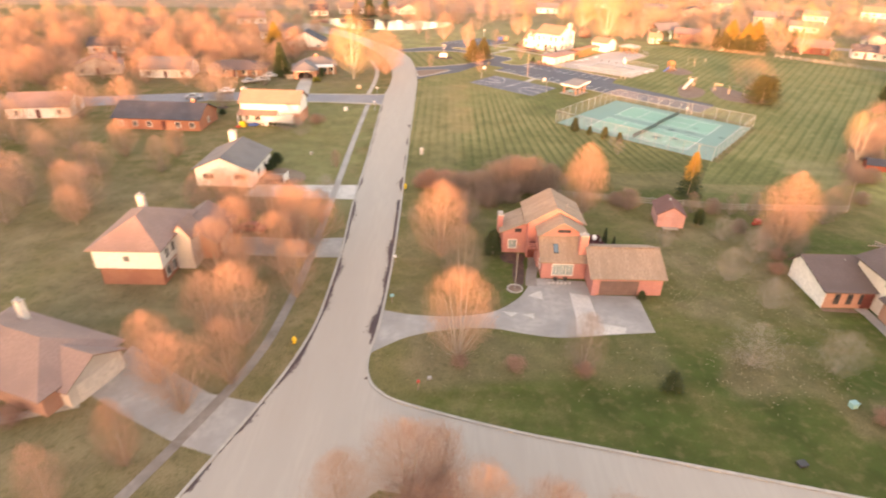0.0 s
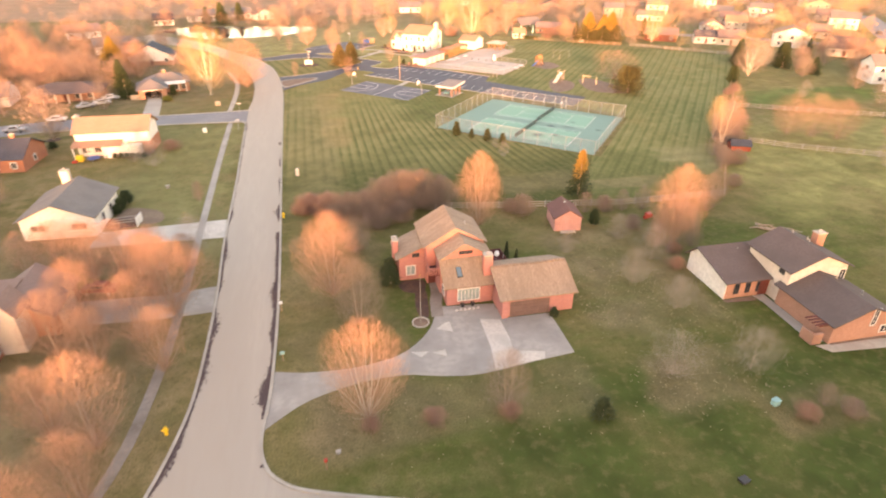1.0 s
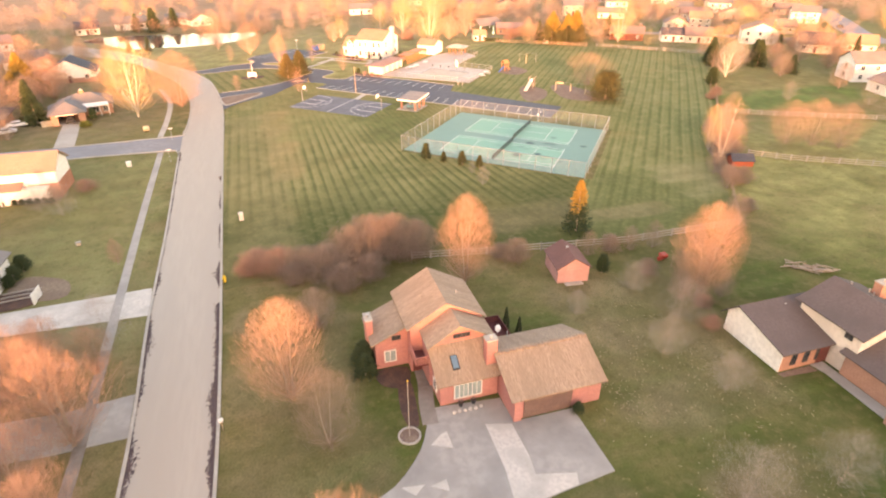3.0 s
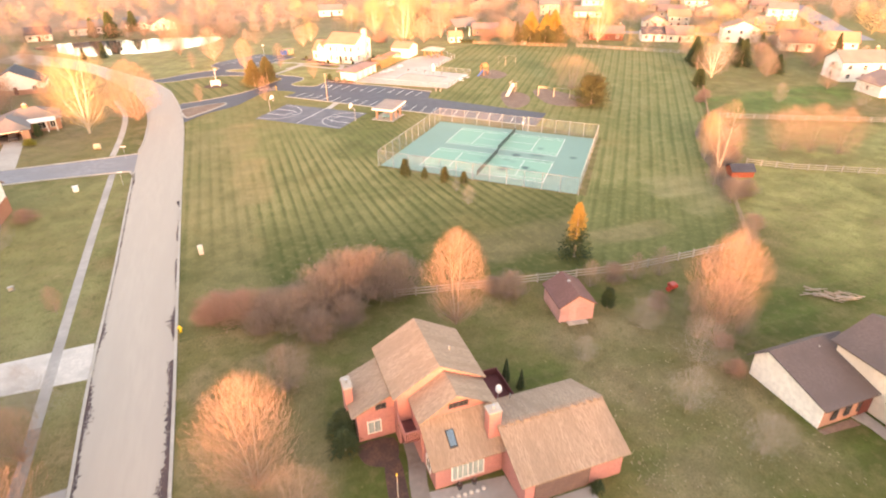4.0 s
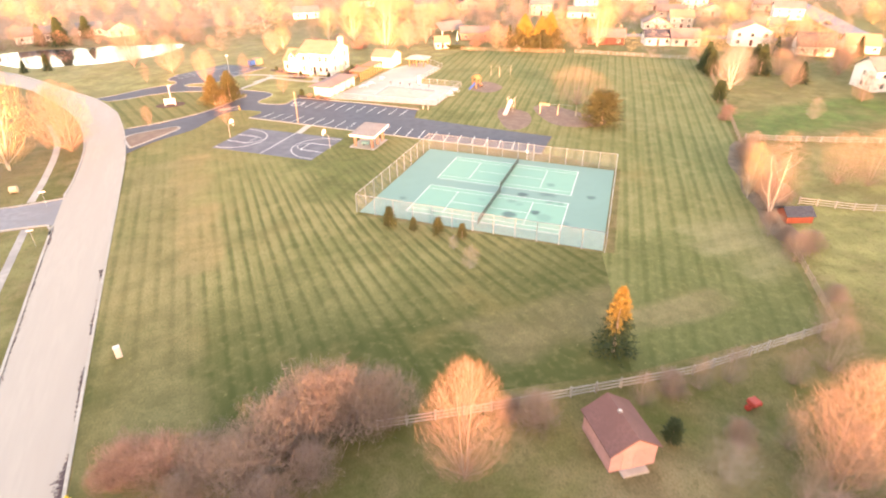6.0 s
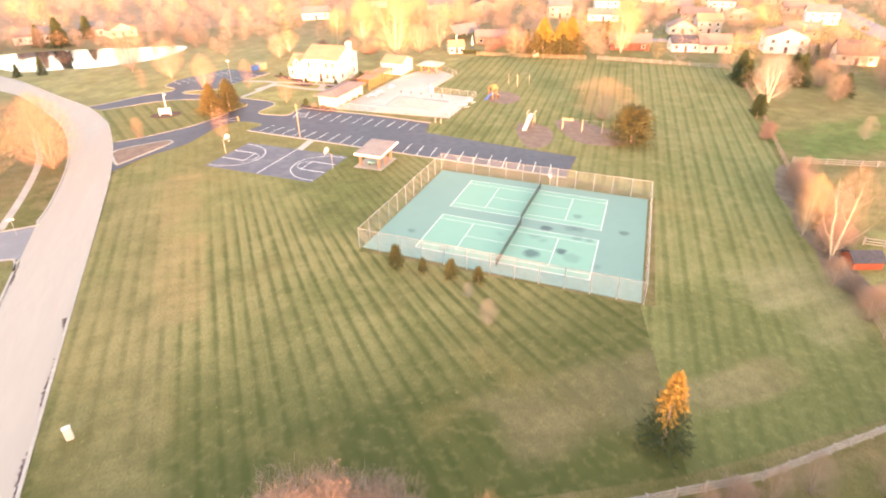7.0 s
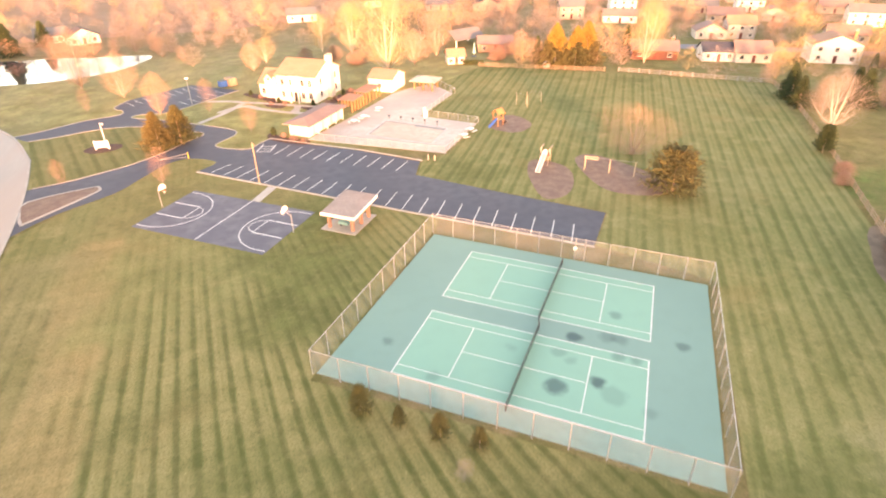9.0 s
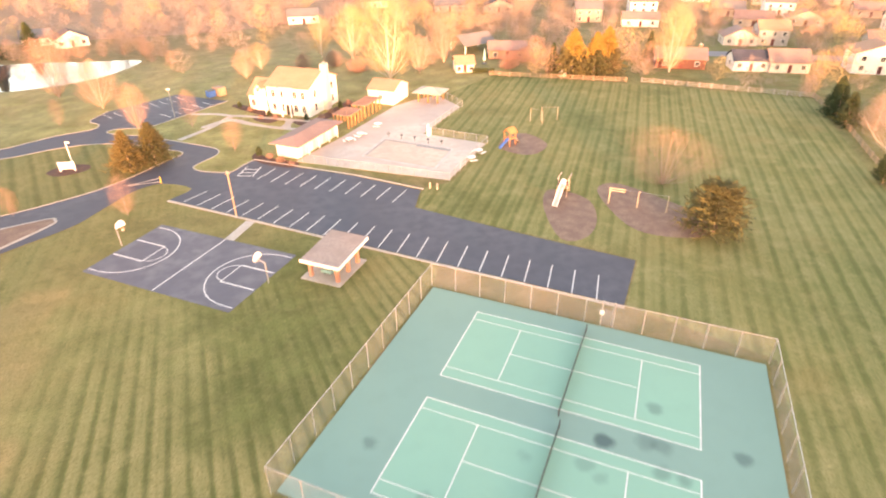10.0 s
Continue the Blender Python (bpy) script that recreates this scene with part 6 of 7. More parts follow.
car(187.0, 242.0, -38, CARW, "white car parked on the far street")

bm = bmesh.new()
bmesh.ops.create_icosphere(bm, subdivisions=2, radius=1.0)
for v in bm.verts:
    v.co *= 1 + 0.25 * noise.noise(v.co * 1.7)
    v.co.z *= 0.6
rock = tagged(new("boulder", mesh_of("boulder", bm, CONCRETE)), "pale rounded boulder on the lawn", "rock")
rock.matrix_basis = pose(-22.9, 87.7, 0.2)
copy_thing(rock, pose(-21.0, 88.2, 0.15, 0, 0, 70) @ Matrix.Diagonal((0.7, 0.7, 0.7, 1)))

# ---- far houses ----
FAR = [
    ("dark red ranch with rose roof", 150, 248, -33, 13, 8, 2.8, 2.2, DEEPRED, SHINGLE_P, 0), ("white house with slate roof and glazed porch", 165, 238.5, -27, 9, 7, 2.9, 2.0, WHITE, SHINGLE_D, 0), ("cream house with rose roof", 173, 233.5, -27, 10, 8, 2.9, 2.6, CREAM, SHINGLE_P, 0),
    ("white two-storey house with ochre roof", 194, 224, -36, 13, 9, 5.2, 2.4, WHITE, SHINGLE_O, 0), ("tan brick ranch with rose roof", 110, 277, -20, 11, 8, 2.6, 1.8, TANBRICK, SHINGLE_P, 0), ("small cream barn with rounded roof", 91.5, 265, -10, 5, 5, 2.4, 1.6, CREAM, SHINGLE_O, 0),
    ("white two-storey house with grey roof", 165, 322, -22, 10, 8, 5.0, 2.2, WHITE, SHINGLE_G, 1), ("cream house with ochre roof", 187, 266, -30, 10, 8, 2.8, 2.2, CREAM, SHINGLE_P, 1), ("cream two-storey house with ochre roof", 196, 262, -30, 9, 8, 5.0, 2.2, CREAM, SHINGLE_O, 1),
    ("tan brick house with rose roof", 216, 290, -40, 13, 8, 2.8, 2.4, TANBRICK, SHINGLE_P, 1), ("white two-storey house with grey roof", 244, 306, -35, 11, 8, 5.0, 2.2, WHITE, SHINGLE_G, 1), ("cream house with ochre roof", 234, 284, -35, 12, 8, 2.8, 2.4, CREAM, SHINGLE_O, 1),
    ("white house with grey roof", 224, 312, -35, 12, 8, 3.0, 2.4, WHITE, SHINGLE_G, 1), ("white ranch house with rose roof", 178, 306, -30, 13, 8, 2.8, 2.0, WHITE, SHINGLE_P, 1), ("white ranch house with grey roof", 124, 368, -15, 13, 8, 2.8, 2.2, WHITE, SHINGLE_G, 1), ("cream house with brown roof", 143, 358, -20, 12, 8, 2.8, 2.2, CREAM, SHINGLE_B, 1),
    ("cream house with steep brown roof", 200, 203, -40, 11, 9, 3.2, 3.4, CREAM, SHINGLE_B, 0), ("cream house with ochre roof", 217, 199, -40, 10, 8, 2.8, 2.8, CREAM, SHINGLE_O, 0), ("white two-storey house with grey roof and chimney", 178, 163, -20, 13, 9, 5.4, 2.6, WHITE, SHINGLE_G, 0), ("white house with rose roof", 171, 147, -15, 12, 9, 3.0, 2.4, WHITE, SHINGLE_P, 0),
    ("white house beyond the pond", -66, 334, 10, 9, 8, 2.8, 2.4, WHITE, SHINGLE_D, 1), ("white house beyond the pond", -50, 344, 15, 13, 8, 3.0, 2.4, WHITE, SHINGLE_G, 1), ("white cottage beyond the pond", -31, 352, 10, 9, 7, 2.8, 2.2, WHITE, SHINGLE_G, 1), ("white cottage beyond the pond", -20, 346, 20, 10, 7, 2.8, 2.4, WHITE, SHINGLE_B, 1),
    ("white ranch house among trees", -96, 144, 10, 14, 9, 2.8, 2.4, WHITE, SHINGLE_P, 1), ("white house with pale hipped roof", -84, 188, 5, 15, 9, 2.8, 2.6, WHITE, SHINGLE_G, 1), ("white ranch house among trees", -120, 224, 10, 14, 9, 2.8, 2.2, WHITE, SHINGLE_B, 1), ("cream ranch house among trees", -107, 190, 20, 13, 9, 2.8, 2.4, CREAM, SHINGLE_P, 1), ("white house among trees", -70, 262, 15, 13, 9, 3.0, 2.4, WHITE, SHINGLE_G, 1), ("white house among trees", -92, 300, 20, 13, 9, 3.0, 2.4, WHITE, SHINGLE_P, 1), ("cream house among trees", -130, 270, 10, 13, 9, 3.0, 2.4, CREAM, SHINGLE_B, 1), ("white house among trees", -150, 180, 15, 14, 9, 3.0, 2.4, WHITE, SHINGLE_G, 1),
    ("white house at the wood's edge", 60, 362, -5, 12, 8, 3.0, 2.2, WHITE, SHINGLE_G, 1), ("cream house at the wood's edge", 96, 392, -10, 12, 8, 3.0, 2.2, CREAM, SHINGLE_P, 1), ("white house in the far estate", 196, 330, -25, 11, 8, 5.0, 2.2, WHITE, SHINGLE_P, 1), ("cream house in the far estate", 262, 330, -35, 12, 8, 3.0, 2.4, CREAM, SHINGLE_P, 1), ("rose-roofed house in the far estate", 272, 288, -40, 12, 8, 3.0, 2.4, WHITE, SHINGLE_P, 1), ("white house in the far estate", 256, 262, -40, 12, 8, 5.0, 2.4, WHITE, SHINGLE_G, 1), ("cream house in the far estate", 222, 242, -38, 12, 8, 3.0, 2.4, CREAM, SHINGLE_P, 1), ("white house in the far estate", 290, 316, -40, 12, 8, 5.0, 2.4, WHITE, SHINGLE_O, 1), ("white house in the far estate", 240, 350, -30, 12, 8, 5.0, 2.4, WHITE, SHINGLE_O, 1),
    ("cream house in the far estate", 206, 370, -25, 12, 8, 3.0, 2.4, CREAM, SHINGLE_O, 1), ("white house in the far estate", 170, 385, -20, 12, 8, 5.0, 2.4, WHITE, SHINGLE_P, 1), ("cream house in the far estate", 278, 370, -30, 12, 8, 3.0, 2.4, CREAM, SHINGLE_P, 1), ("white house in the far estate", 310, 345, -35, 12, 8, 5.0, 2.4, WHITE, SHINGLE_P, 1),
]
for k, (lab, x, y, rz, w, d, hh, rise, wall, roof, grp) in enumerate(FAR):
    if grp and k % 3 != 1 and x > 100:
        wall, lab = (SIDING_G, lab.replace("white", "grey").replace("cream", "grey")) if k % 3 else (SIDING_T, lab.replace("white", "tan").replace("cream", "tan"))
    simple_house(lab, x, y, rz, w, d, hh, rise, wall, roof, "y" if k % 4 == 3 else "x", wins=3, stack=(w / 2 - 1.5) if k % 3 == 0 else None, group="far houses" if grp else "")

# ---- pond ----
structure("water", slab(smooth_line([(-40, 286.8), (-32, 287.5), (-22, 286.5), (-8, 291), (0, 299), (5, 310), (2, 314), (-10, 316), (-24, 320), (-45, 322), (-60, 319), (-64, 312), (-54, 301), (-46, 291)], 3, True), 0.02), WATER, "still pond reflecting the sky")

# ---- trees and shrubs ----


def grow(seed, hh, crown, start, limbs, subs, twigs, low=22, high=82, r0=None, twig_r=0.014, spread=0.36, lean_=0.02, stems=1, widest=None, rough=0.16):
    """Limb and twig bars of a leafless tree: limbs bend upwards to the reaches of a lumpy egg, and fine twigs feather its
    outline. height, crown radius, where the crown starts; low: how steeply the limbs leave the stem; rough: how lumpy."""
    rg = np.random.RandomState(seed)
    r0 = r0 or 0.016 * hh
    wood, fine = [], []
    foot = start * hh
    mid = hh * (widest or 0.42 + 0.42 * start)
    up = np.array([0, 0, 1.0])

    def unit(v):
        return v / np.linalg.norm(v)

    def girth(z, az):
        """The crown's half width at a height, on one side."""
        u = (z - mid) / (hh - mid) if z > mid else (mid - z) / (mid - foot + 0.01)
        lump = 1 + rough * 2.2 * noise.noise(Vector((math.cos(az) * 1.3, math.sin(az) * 1.3, z / hh * 3.0 + seed * 3.7)))
        return crown * math.sqrt(max(0.02, 1 - min(1, u) ** 2)) * lump

    paths = []
    for st in range(stems):
        az = st * 2.4 + rg.rand() * 1.5
        out = 0.0 if stems == 1 else crown * rg.uniform(0.16, 0.4)
        top = 0.9 if st == 0 else rg.uniform(0.72, 0.9)
        off = rg.normal(0, lean_, 2) * hh + np.array([math.cos(az), math.sin(az)]) * out
        path = [np.zeros(3)]
        for k in range(1, 8):
            s = k / 7
            path.append(np.array([off[0] * s ** 0.8 + rg.normal(0, 0.004) * hh, off[1] * s ** 0.8 + rg.normal(0, 0.004) * hh, hh * top * s]))
        for k in range(7):
            wood.append((*path[k], *path[k + 1], r0 * (1 - k / 7) ** 1.3 + 0.0007 * hh, r0 * (1 - (k + 1) / 7) ** 1.3 + 0.0007 * hh))
        paths.append((path, top))
    steep = math.tan(math.radians(min(76, low + 18)))
    count = max(8, limbs // 4)
    for i in range(count):
        az = i * 2.399 + rg.normal(0, 0.35)
        z = foot + (hh - foot) * (0.05 + 0.85 * ((i + rg.rand()) / count) ** 0.9)
        r = girth(z, az) * math.sqrt(rg.uniform(0.15, 0.85))
        path, top = paths[i % stems]
        f = min(max(z - r * steep - rg.uniform(0.04, 0.16) * hh, foot * 0.55), 0.80 * hh * top) / (hh * top) * 7
        k = min(int(f), 6)
        p = path[k] + (path[k + 1] - path[k]) * (f - k)
        q2 = np.array([math.cos(az) * r, math.sin(az) * r, z])
        q1 = p + np.array([math.cos(az), math.sin(az), 0]) * 0.62 * r + up * 0.34 * (z - p[2]) + rg.normal(0, 0.03, 3) * crown
        curve = [p * (1 - u) ** 2 + q1 * 2 * u * (1 - u) + q2 * u * u for u in (0, 0.33, 0.67, 1.0)]
        rr = r0 * (1 - 0.8 * f / 7) * (0.36 if i % 3 == 0 else 0.20) + 0.0003 * hh
        for j in range(3):
            wood.append((*curve[j], *curve[j + 1], rr * (1 - 0.32 * j), rr * (1 - 0.32 * (j + 1))))
    # fine twigs through the whole crown, thinning out towards its edge, all streaming up and away from the stem
    todo = round(limbs * subs * twigs * 1.3)
    while todo > 0:
        z, az, e = foot + (hh - foot) * rg.rand() * 1.02, rg.uniform(0, 2 * math.pi), math.sqrt(rg.rand()) * 1.12
        g = girth(z, az)
        if rg.rand() * crown > g or rg.rand() < (e - 0.72) * 2.4:
            continue
        r = e * g
        root = min(max(z - r * steep - 0.08 * hh, foot * 0.5), 0.85 * hh)
        d = unit(np.array([math.cos(az) * r, math.sin(az) * r, z - root + 0.25 * r]))
        d = unit(d + rg.normal(0, spread * 0.8, 3))
        q = np.array([math.cos(az) * r, math.sin(az) * r, z])
        l = crown * rg.uniform(0.14, 0.36)
        fine.append((*(q - d * l), *q, twig_r, 0))
        todo -= 1
    return wood, fine


def bare_tree(name, label, category, bark, twig_mat, *args, **kw):
    """A leafless tree to copy, as a trunk with limbs and a crown of twigs."""
    wood, fine = grow(*args, **kw)
    o = thing(name, label, category, 0, 0, -900)
    part("trunk", raw("trunk", *pieces(wood, 3), bark), None, o)
    part("crown", raw("crown", *blades(fine), twig_mat), None, o, "leafless twigs")
    return o


def needle_tree(label, hh, r, mat, n, seed, tip=None, droop=0.25, power=1.0, twig_w=0.1, name="conifer", inner=0.1):
    """A conifer to copy: trunk and a crown of many short sprays. tip: sunlit colour painted on the upper ones."""
    rg = np.random.RandomState(seed)
    segs, tips = [], []
    for i in range(n):
        s = ((i + rg.rand()) / n) ** 0.85
        z = hh * (0.03 + 0.95 * s)
        az = i * 2.399 + rg.normal(0, 0.3)
        L = r * ((1 - s) ** power) * rg.uniform(0.6, 1.15) + 0.1
        d = np.array([math.cos(az), math.sin(az), -droop + 0.8 * s * s])
        for j in range(8):
            u = inner + (1 - inner) * rg.rand() ** 0.6
            a0 = np.array([0, 0, z]) + d * L * u
            e = a0 + (d * 0.5 + rg.normal(0, 0.6, 3)) * (0.22 + 0.2 * L * rg.rand())
            # Sprays above mid-height take the tip colour, so their sunlight is painted in.
            (tips if tip and z > hh * 0.5 + 0.1 * hh * math.sin(az * 2) else segs).append((*a0, *e, twig_w, 0.02))
    o = thing(name, label, "conifer", 0, 0, -900)
    part("trunk", tube((0, 0, 0), (0, 0, hh * 0.95), 0.02 * hh + 0.05, 0.02, 7), BARK, o)
    part("crown", raw("crown", *spikes(segs), mat), None, o)
    if tips:
        part("crown_top", raw("crown_top", *spikes(tips), tip), None, o, "upper needles painted sunlit ochre")
    return o


T = {
    "oval": bare_tree("tree", "leafless oval maple with fine russet twigs", "tree", BARK, TWIG_O, 11, 10.0, 3.5, 0.08, 172, 6, 6, 36, 84, r0=0.13, twig_r=0.00679, spread=0.36, stems=2),
    "round": bare_tree("tree", "leafless round tree with russet twigs", "tree", BARK, TWIG_O, 12, 10.0, 3.6, 0.18, 162, 6, 6, 28, 84, r0=0.13, twig_r=0.00679, spread=0.40, stems=2),
    "wide": bare_tree("tree", "leafless spreading tree with grey-brown twigs", "tree", BARK, TWIG_G, 13, 9.0, 4.4, 0.12, 118, 6, 6, 18, 80, twig_r=0.00694),
    "gold": bare_tree("tree", "tall leafless tree with pale forked trunk and golden twigs", "tree", PALEBARK, TWIG_Y, 14, 18.0, 6.0, 0.12, 156, 6, 4, 40, 84, r0=0.24, twig_r=0.0116, spread=0.36, stems=3, widest=0.58, rough=0.25),
    "vase": bare_tree("tree", "leafless vase-shaped tree with orange-lit twigs", "tree", PALEBARK, TWIG_O, 26, 10.0, 3.6, 0.10, 152, 6, 6, 52, 86, r0=0.09, twig_r=0.00651, spread=0.30, stems=4, widest=0.58),
    "wisp": bare_tree("tree", "slender young leafless tree with faint russet twigs", "tree", BARK, TWIG_R, 27, 7.0, 2.1, 0.12, 92, 6, 6, 38, 86, r0=0.045, twig_r=0.00282, spread=0.36, widest=0.55),
    "bloom": bare_tree("tree", "leafless broad round tree with thin orange-lit twigs", "tree", BARK, TWIG_O, 28, 10.0, 6.0, 0.06, 178, 6, 6, 24, 84, r0=0.08, twig_r=0.0031, spread=0.45, stems=3, widest=0.55),
    "fan": bare_tree("tree", "broad low-forking leafless tree with dark limbs and russet twigs", "tree", BARK, TWIG_R, 40, 9.0, 6.2, 0.05, 150, 6, 6, 34, 84, r0=0.10, twig_r=0.0026, spread=0.5, stems=6, widest=0.66, rough=0.25),
    "pale": bare_tree("tree", "pale-trunked leafless sycamore with open crown", "tree", PALEBARK, TWIG_P, 15, 12.0, 4.8, 0.12, 120, 6, 6, 30, 80, r0=0.24, twig_r=0.0052, spread=0.45, stems=3, rough=0.3),
    "birch": bare_tree("tree", "slim pale-trunked leafless tree with russet twigs", "tree", PALEBARK, TWIG_O, 16, 14.0, 3.6, 0.22, 90, 6, 6, 34, 84, r0=0.12, twig_r=0.0042, spread=0.38, stems=2, rough=0.25),
    "red": bare_tree("tree", "small leafless tree with reddish twigs", "tree", BARK, TWIG_R, 17, 7.0, 2.2, 0.16, 98, 6, 6, 30, 84, r0=0.06, twig_r=0.00543, spread=0.42),
    "thin": bare_tree("tree", "small sparse leafless tree with grey twigs", "tree", BARK, TWIG_P, 18, 6.0, 2.4, 0.10, 98, 6, 6, 20, 80, r0=0.02, twig_r=0.00304, rough=0.3, spread=0.5),
    "multi": bare_tree("tree", "tall wispy leafless tree with several stems and orange-lit twigs", "tree", BARK, TWIG_O, 24, 9.0, 3.2, 0.08, 146, 6, 6, 36, 82, r0=0.12, twig_r=0.00787, spread=0.36, stems=3, rough=0.4, widest=0.58),
    "haze": bare_tree("tree", "leafless tree with thin grey-pink twigs", "tree", BARK, TWIG_G, 25, 9.0, 3.4, 0.04, 140, 6, 6, 26, 84, r0=0.07, twig_r=0.0057, spread=0.42, stems=3),
    "big": bare_tree("tree", "broad leafless tree with orange-lit twigs", "tree", BARK, TWIG_O, 29, 12.0, 6.0, 0.10, 114, 5, 4, 26, 84, r0=0.2, twig_r=0.0213, spread=0.45, stems=2, rough=0.3),
    "ball": bare_tree("tree", "dense round leafless tree with grey-pink twigs", "tree", BARK, TWIG_G, 30, 6.0, 2.6, 0.04, 162, 6, 4, 26, 86, r0=0.05, twig_r=0.00878, spread=0.5, stems=3),
    "shrub": bare_tree("shrub", "leafless grey-brown shrub on the grass", "shrub", BARK, TWIG_G, 19, 4.0, 2.7, 0.01, 152, 6, 4, 22, 84, r0=0.04, twig_r=0.0124, spread=0.55, stems=4, rough=0.3),
    "rshrub": bare_tree("shrub", "leafless reddish shrub on the grass", "shrub", BARK, TWIG_R, 20, 3.6, 2.7, 0.01, 140, 6, 4, 22, 84, r0=0.04, twig_r=0.0124, spread=0.55, stems=4, rough=0.3),
    "far": bare_tree("tree", "leafless tree with warm russet twigs", "tree", BARK, TWIG_O, 21, 11.0, 4.8, 0.12, 81, 5, 4, 24, 82, twig_r=0.0255, spread=0.45, rough=0.3),
    "farg": bare_tree("tree", "leafless tree with grey-brown twigs", "tree", BARK, TWIG_G, 22, 11.0, 4.8, 0.12, 81, 5, 4, 24, 82, twig_r=0.0255, spread=0.45, rough=0.3),
    "spruce": needle_tree("dark green spruce with drooping branches", 7.0, 2.0, NEEDLE, 280, 31),
    "small": needle_tree("small dark green cone-shaped evergreen", 2.6, 0.95, NEEDLE, 200, 32, None, 0.0, 0.8, 0.05),
    "cedar": needle_tree("small olive-brown cone-shaped evergreen", 2.6, 0.95, NEEDLE_O, 200, 38, None, -0.3, 0.8, 0.05),
    "gilt": needle_tree("low yellow-green mounded evergreen by the drive", 1.0, 1.5, NEEDLE_G, 160, 39, None, -0.2, 0.4, 0.06, "shrub"),
    "pine": needle_tree("broad round-topped pine with bronze needles", 8.8, 4.6, NEEDLE_B, 640, 33, None, -0.15, 0.36, 0.10),
    "yew": needle_tree("broad bronze-green cone-shaped evergreen", 7.2, 2.7, NEEDLE_C, 460, 34, None, -0.2, 0.95, 0.09),
    "half": needle_tree("spruce with green skirt and ochre top", 9.6, 2.9, NEEDLE, 420, 35, NEEDLE_LIT, 0.2, 0.8, 0.08),
    "ochre": needle_tree("tall evergreen at the field edge, top painted sunlit ochre", 9.0, 4.8, NEEDLE_B, 620, 36, NEEDLE_LIT, 0.1, 1.0, 0.13),
    "arbor": needle_tree("dark clipped egg-shaped evergreen", 4.6, 1.9, NEEDLE, 380, 37, None, -0.5, 0.5, 0.08),
}


def plant(kind, x, y, scale=1.0, wide=1.0, turn=None, label="", group=""):
    o = copy_thing(T[kind], pose(x, y, 0, 0, 0, (x * 37 + y * 61) % 360 if turn is None else turn))
    o.scale = (scale * wide, scale * wide, scale)
    if label:
        o["label"] = label
    if group:
        o["group"] = group
    return o


# round the cedar house
plant("oval", 1.8, 76.1, 1.22, 1.0)
plant("vase", 4.0, 53.6, 1.2, 1.0)
plant("haze", 4.6, 69.3, 1.02, 0.95)
plant("ball", 5.6, 87.2, 0.95, 1.0)
plant("haze", 17.4, 52.4, 0.85, 0.9)
plant("oval", 25.2, 91.4, 1.28, 0.85)
plant("round", 52.0, 79.5, 1.32, 0.9)
plant("haze", 51.6, 78.6, 0.9, 1.25)
plant("half", 46.2, 100.2, 0.86, 1.0)
plant("thin", 36.0, 53.4, 1.0, 1.3)
plant("thin", 44.8, 52.4, 0.95, 1.3)
plant("thin", 46.5, 76.0, 1.0, 1.2)
plant("thin", 41.0, 71.0, 0.9, 1.1)
plant("thin", 45.0, 83.0, 0.75, 1.2)
plant("thin", 35.5, 80.5, 0.6)
plant("thin", 43.5, 64.5, 0.8, 1.2)
plant("small", 26.2, 49.5, 0.85, 1.35)
plant("small", 27.9, 66.3, 0.42, 1.5, label="small clipped round evergreen by the garage")
plant("spruce", 26.4, 80.6, 0.42, 0.7)
plant("spruce", 27.4, 79.2, 0.34, 0.7)
plant("small", 9.7, 79.5, 1.0, 1.6)
plant("small", 9.4, 77.6, 0.9, 1.5)
plant("arbor", 43.4, 88.0, 0.55, 0.9)
for k, (x, y, s, w) in enumerate([(-1.9, 101.6, 0.75, 1.0), (-0.5, 102.6, 0.95, 1.1), (2.4, 101.6, 1.05, 1.2), (5.6, 100.2, 1.0, 1.1), (8.2, 97.8, 1.3, 1.2), (11.6, 99.8, 1.6, 1.1), (14.8, 101.2, 1.7, 1.05), (18.0, 101.0, 1.65, 1.05), (20.8, 100.0, 1.45, 1.0), (9.8, 94.2, 1.0, 1.0), (13.6, 96.2, 0.9, 1.0), (3.6, 97.6, 0.8, 0.9)]):
    plant("rshrub" if k in (0, 1, 2) else "shrub", x, y, s, w, group="thicket behind the house")
for x, y, k, s in ((33.6, 94.6, "shrub", 0.9), (31.8, 96.0, "shrub", 0.6), (47.6, 93.0, "shrub", 0.7), (50.5, 92.4, "haze", 0.45), (54.0, 92.0, "haze", 0.5), (57.0, 84.0, "haze", 0.55), (52.4, 83.8, "haze", 0.5), (49.4, 79.5, "haze", 0.5), (54.6, 78.6, "haze", 0.45), (51.0, 77.4, "rshrub", 0.5), (64.5, 89.5, "haze", 0.75), (68.5, 93.0, "haze", 0.7), (59.5, 89.5, "haze", 0.5), (44.0, 92.8, "haze", 0.45), (49.0, 86.0, "shrub", 0.6), (10.0, 52.2, "rshrub", 0.5), (4.2, 52.6, "rshrub", 0.42), (17.5, 51.6, "rshrub", 0.45), (45.6, 45.2, "rshrub", 0.5), (48.4, 46.2, "haze", 0.32), (50.0, 44.6, "shrub", 0.5), (49, 73.5, "rshrub", 0.5), (38.9, 127.0, "thin", 0.4), (38.9, 121.3, "thin", 0.62)):
    plant(k, x, y, s)
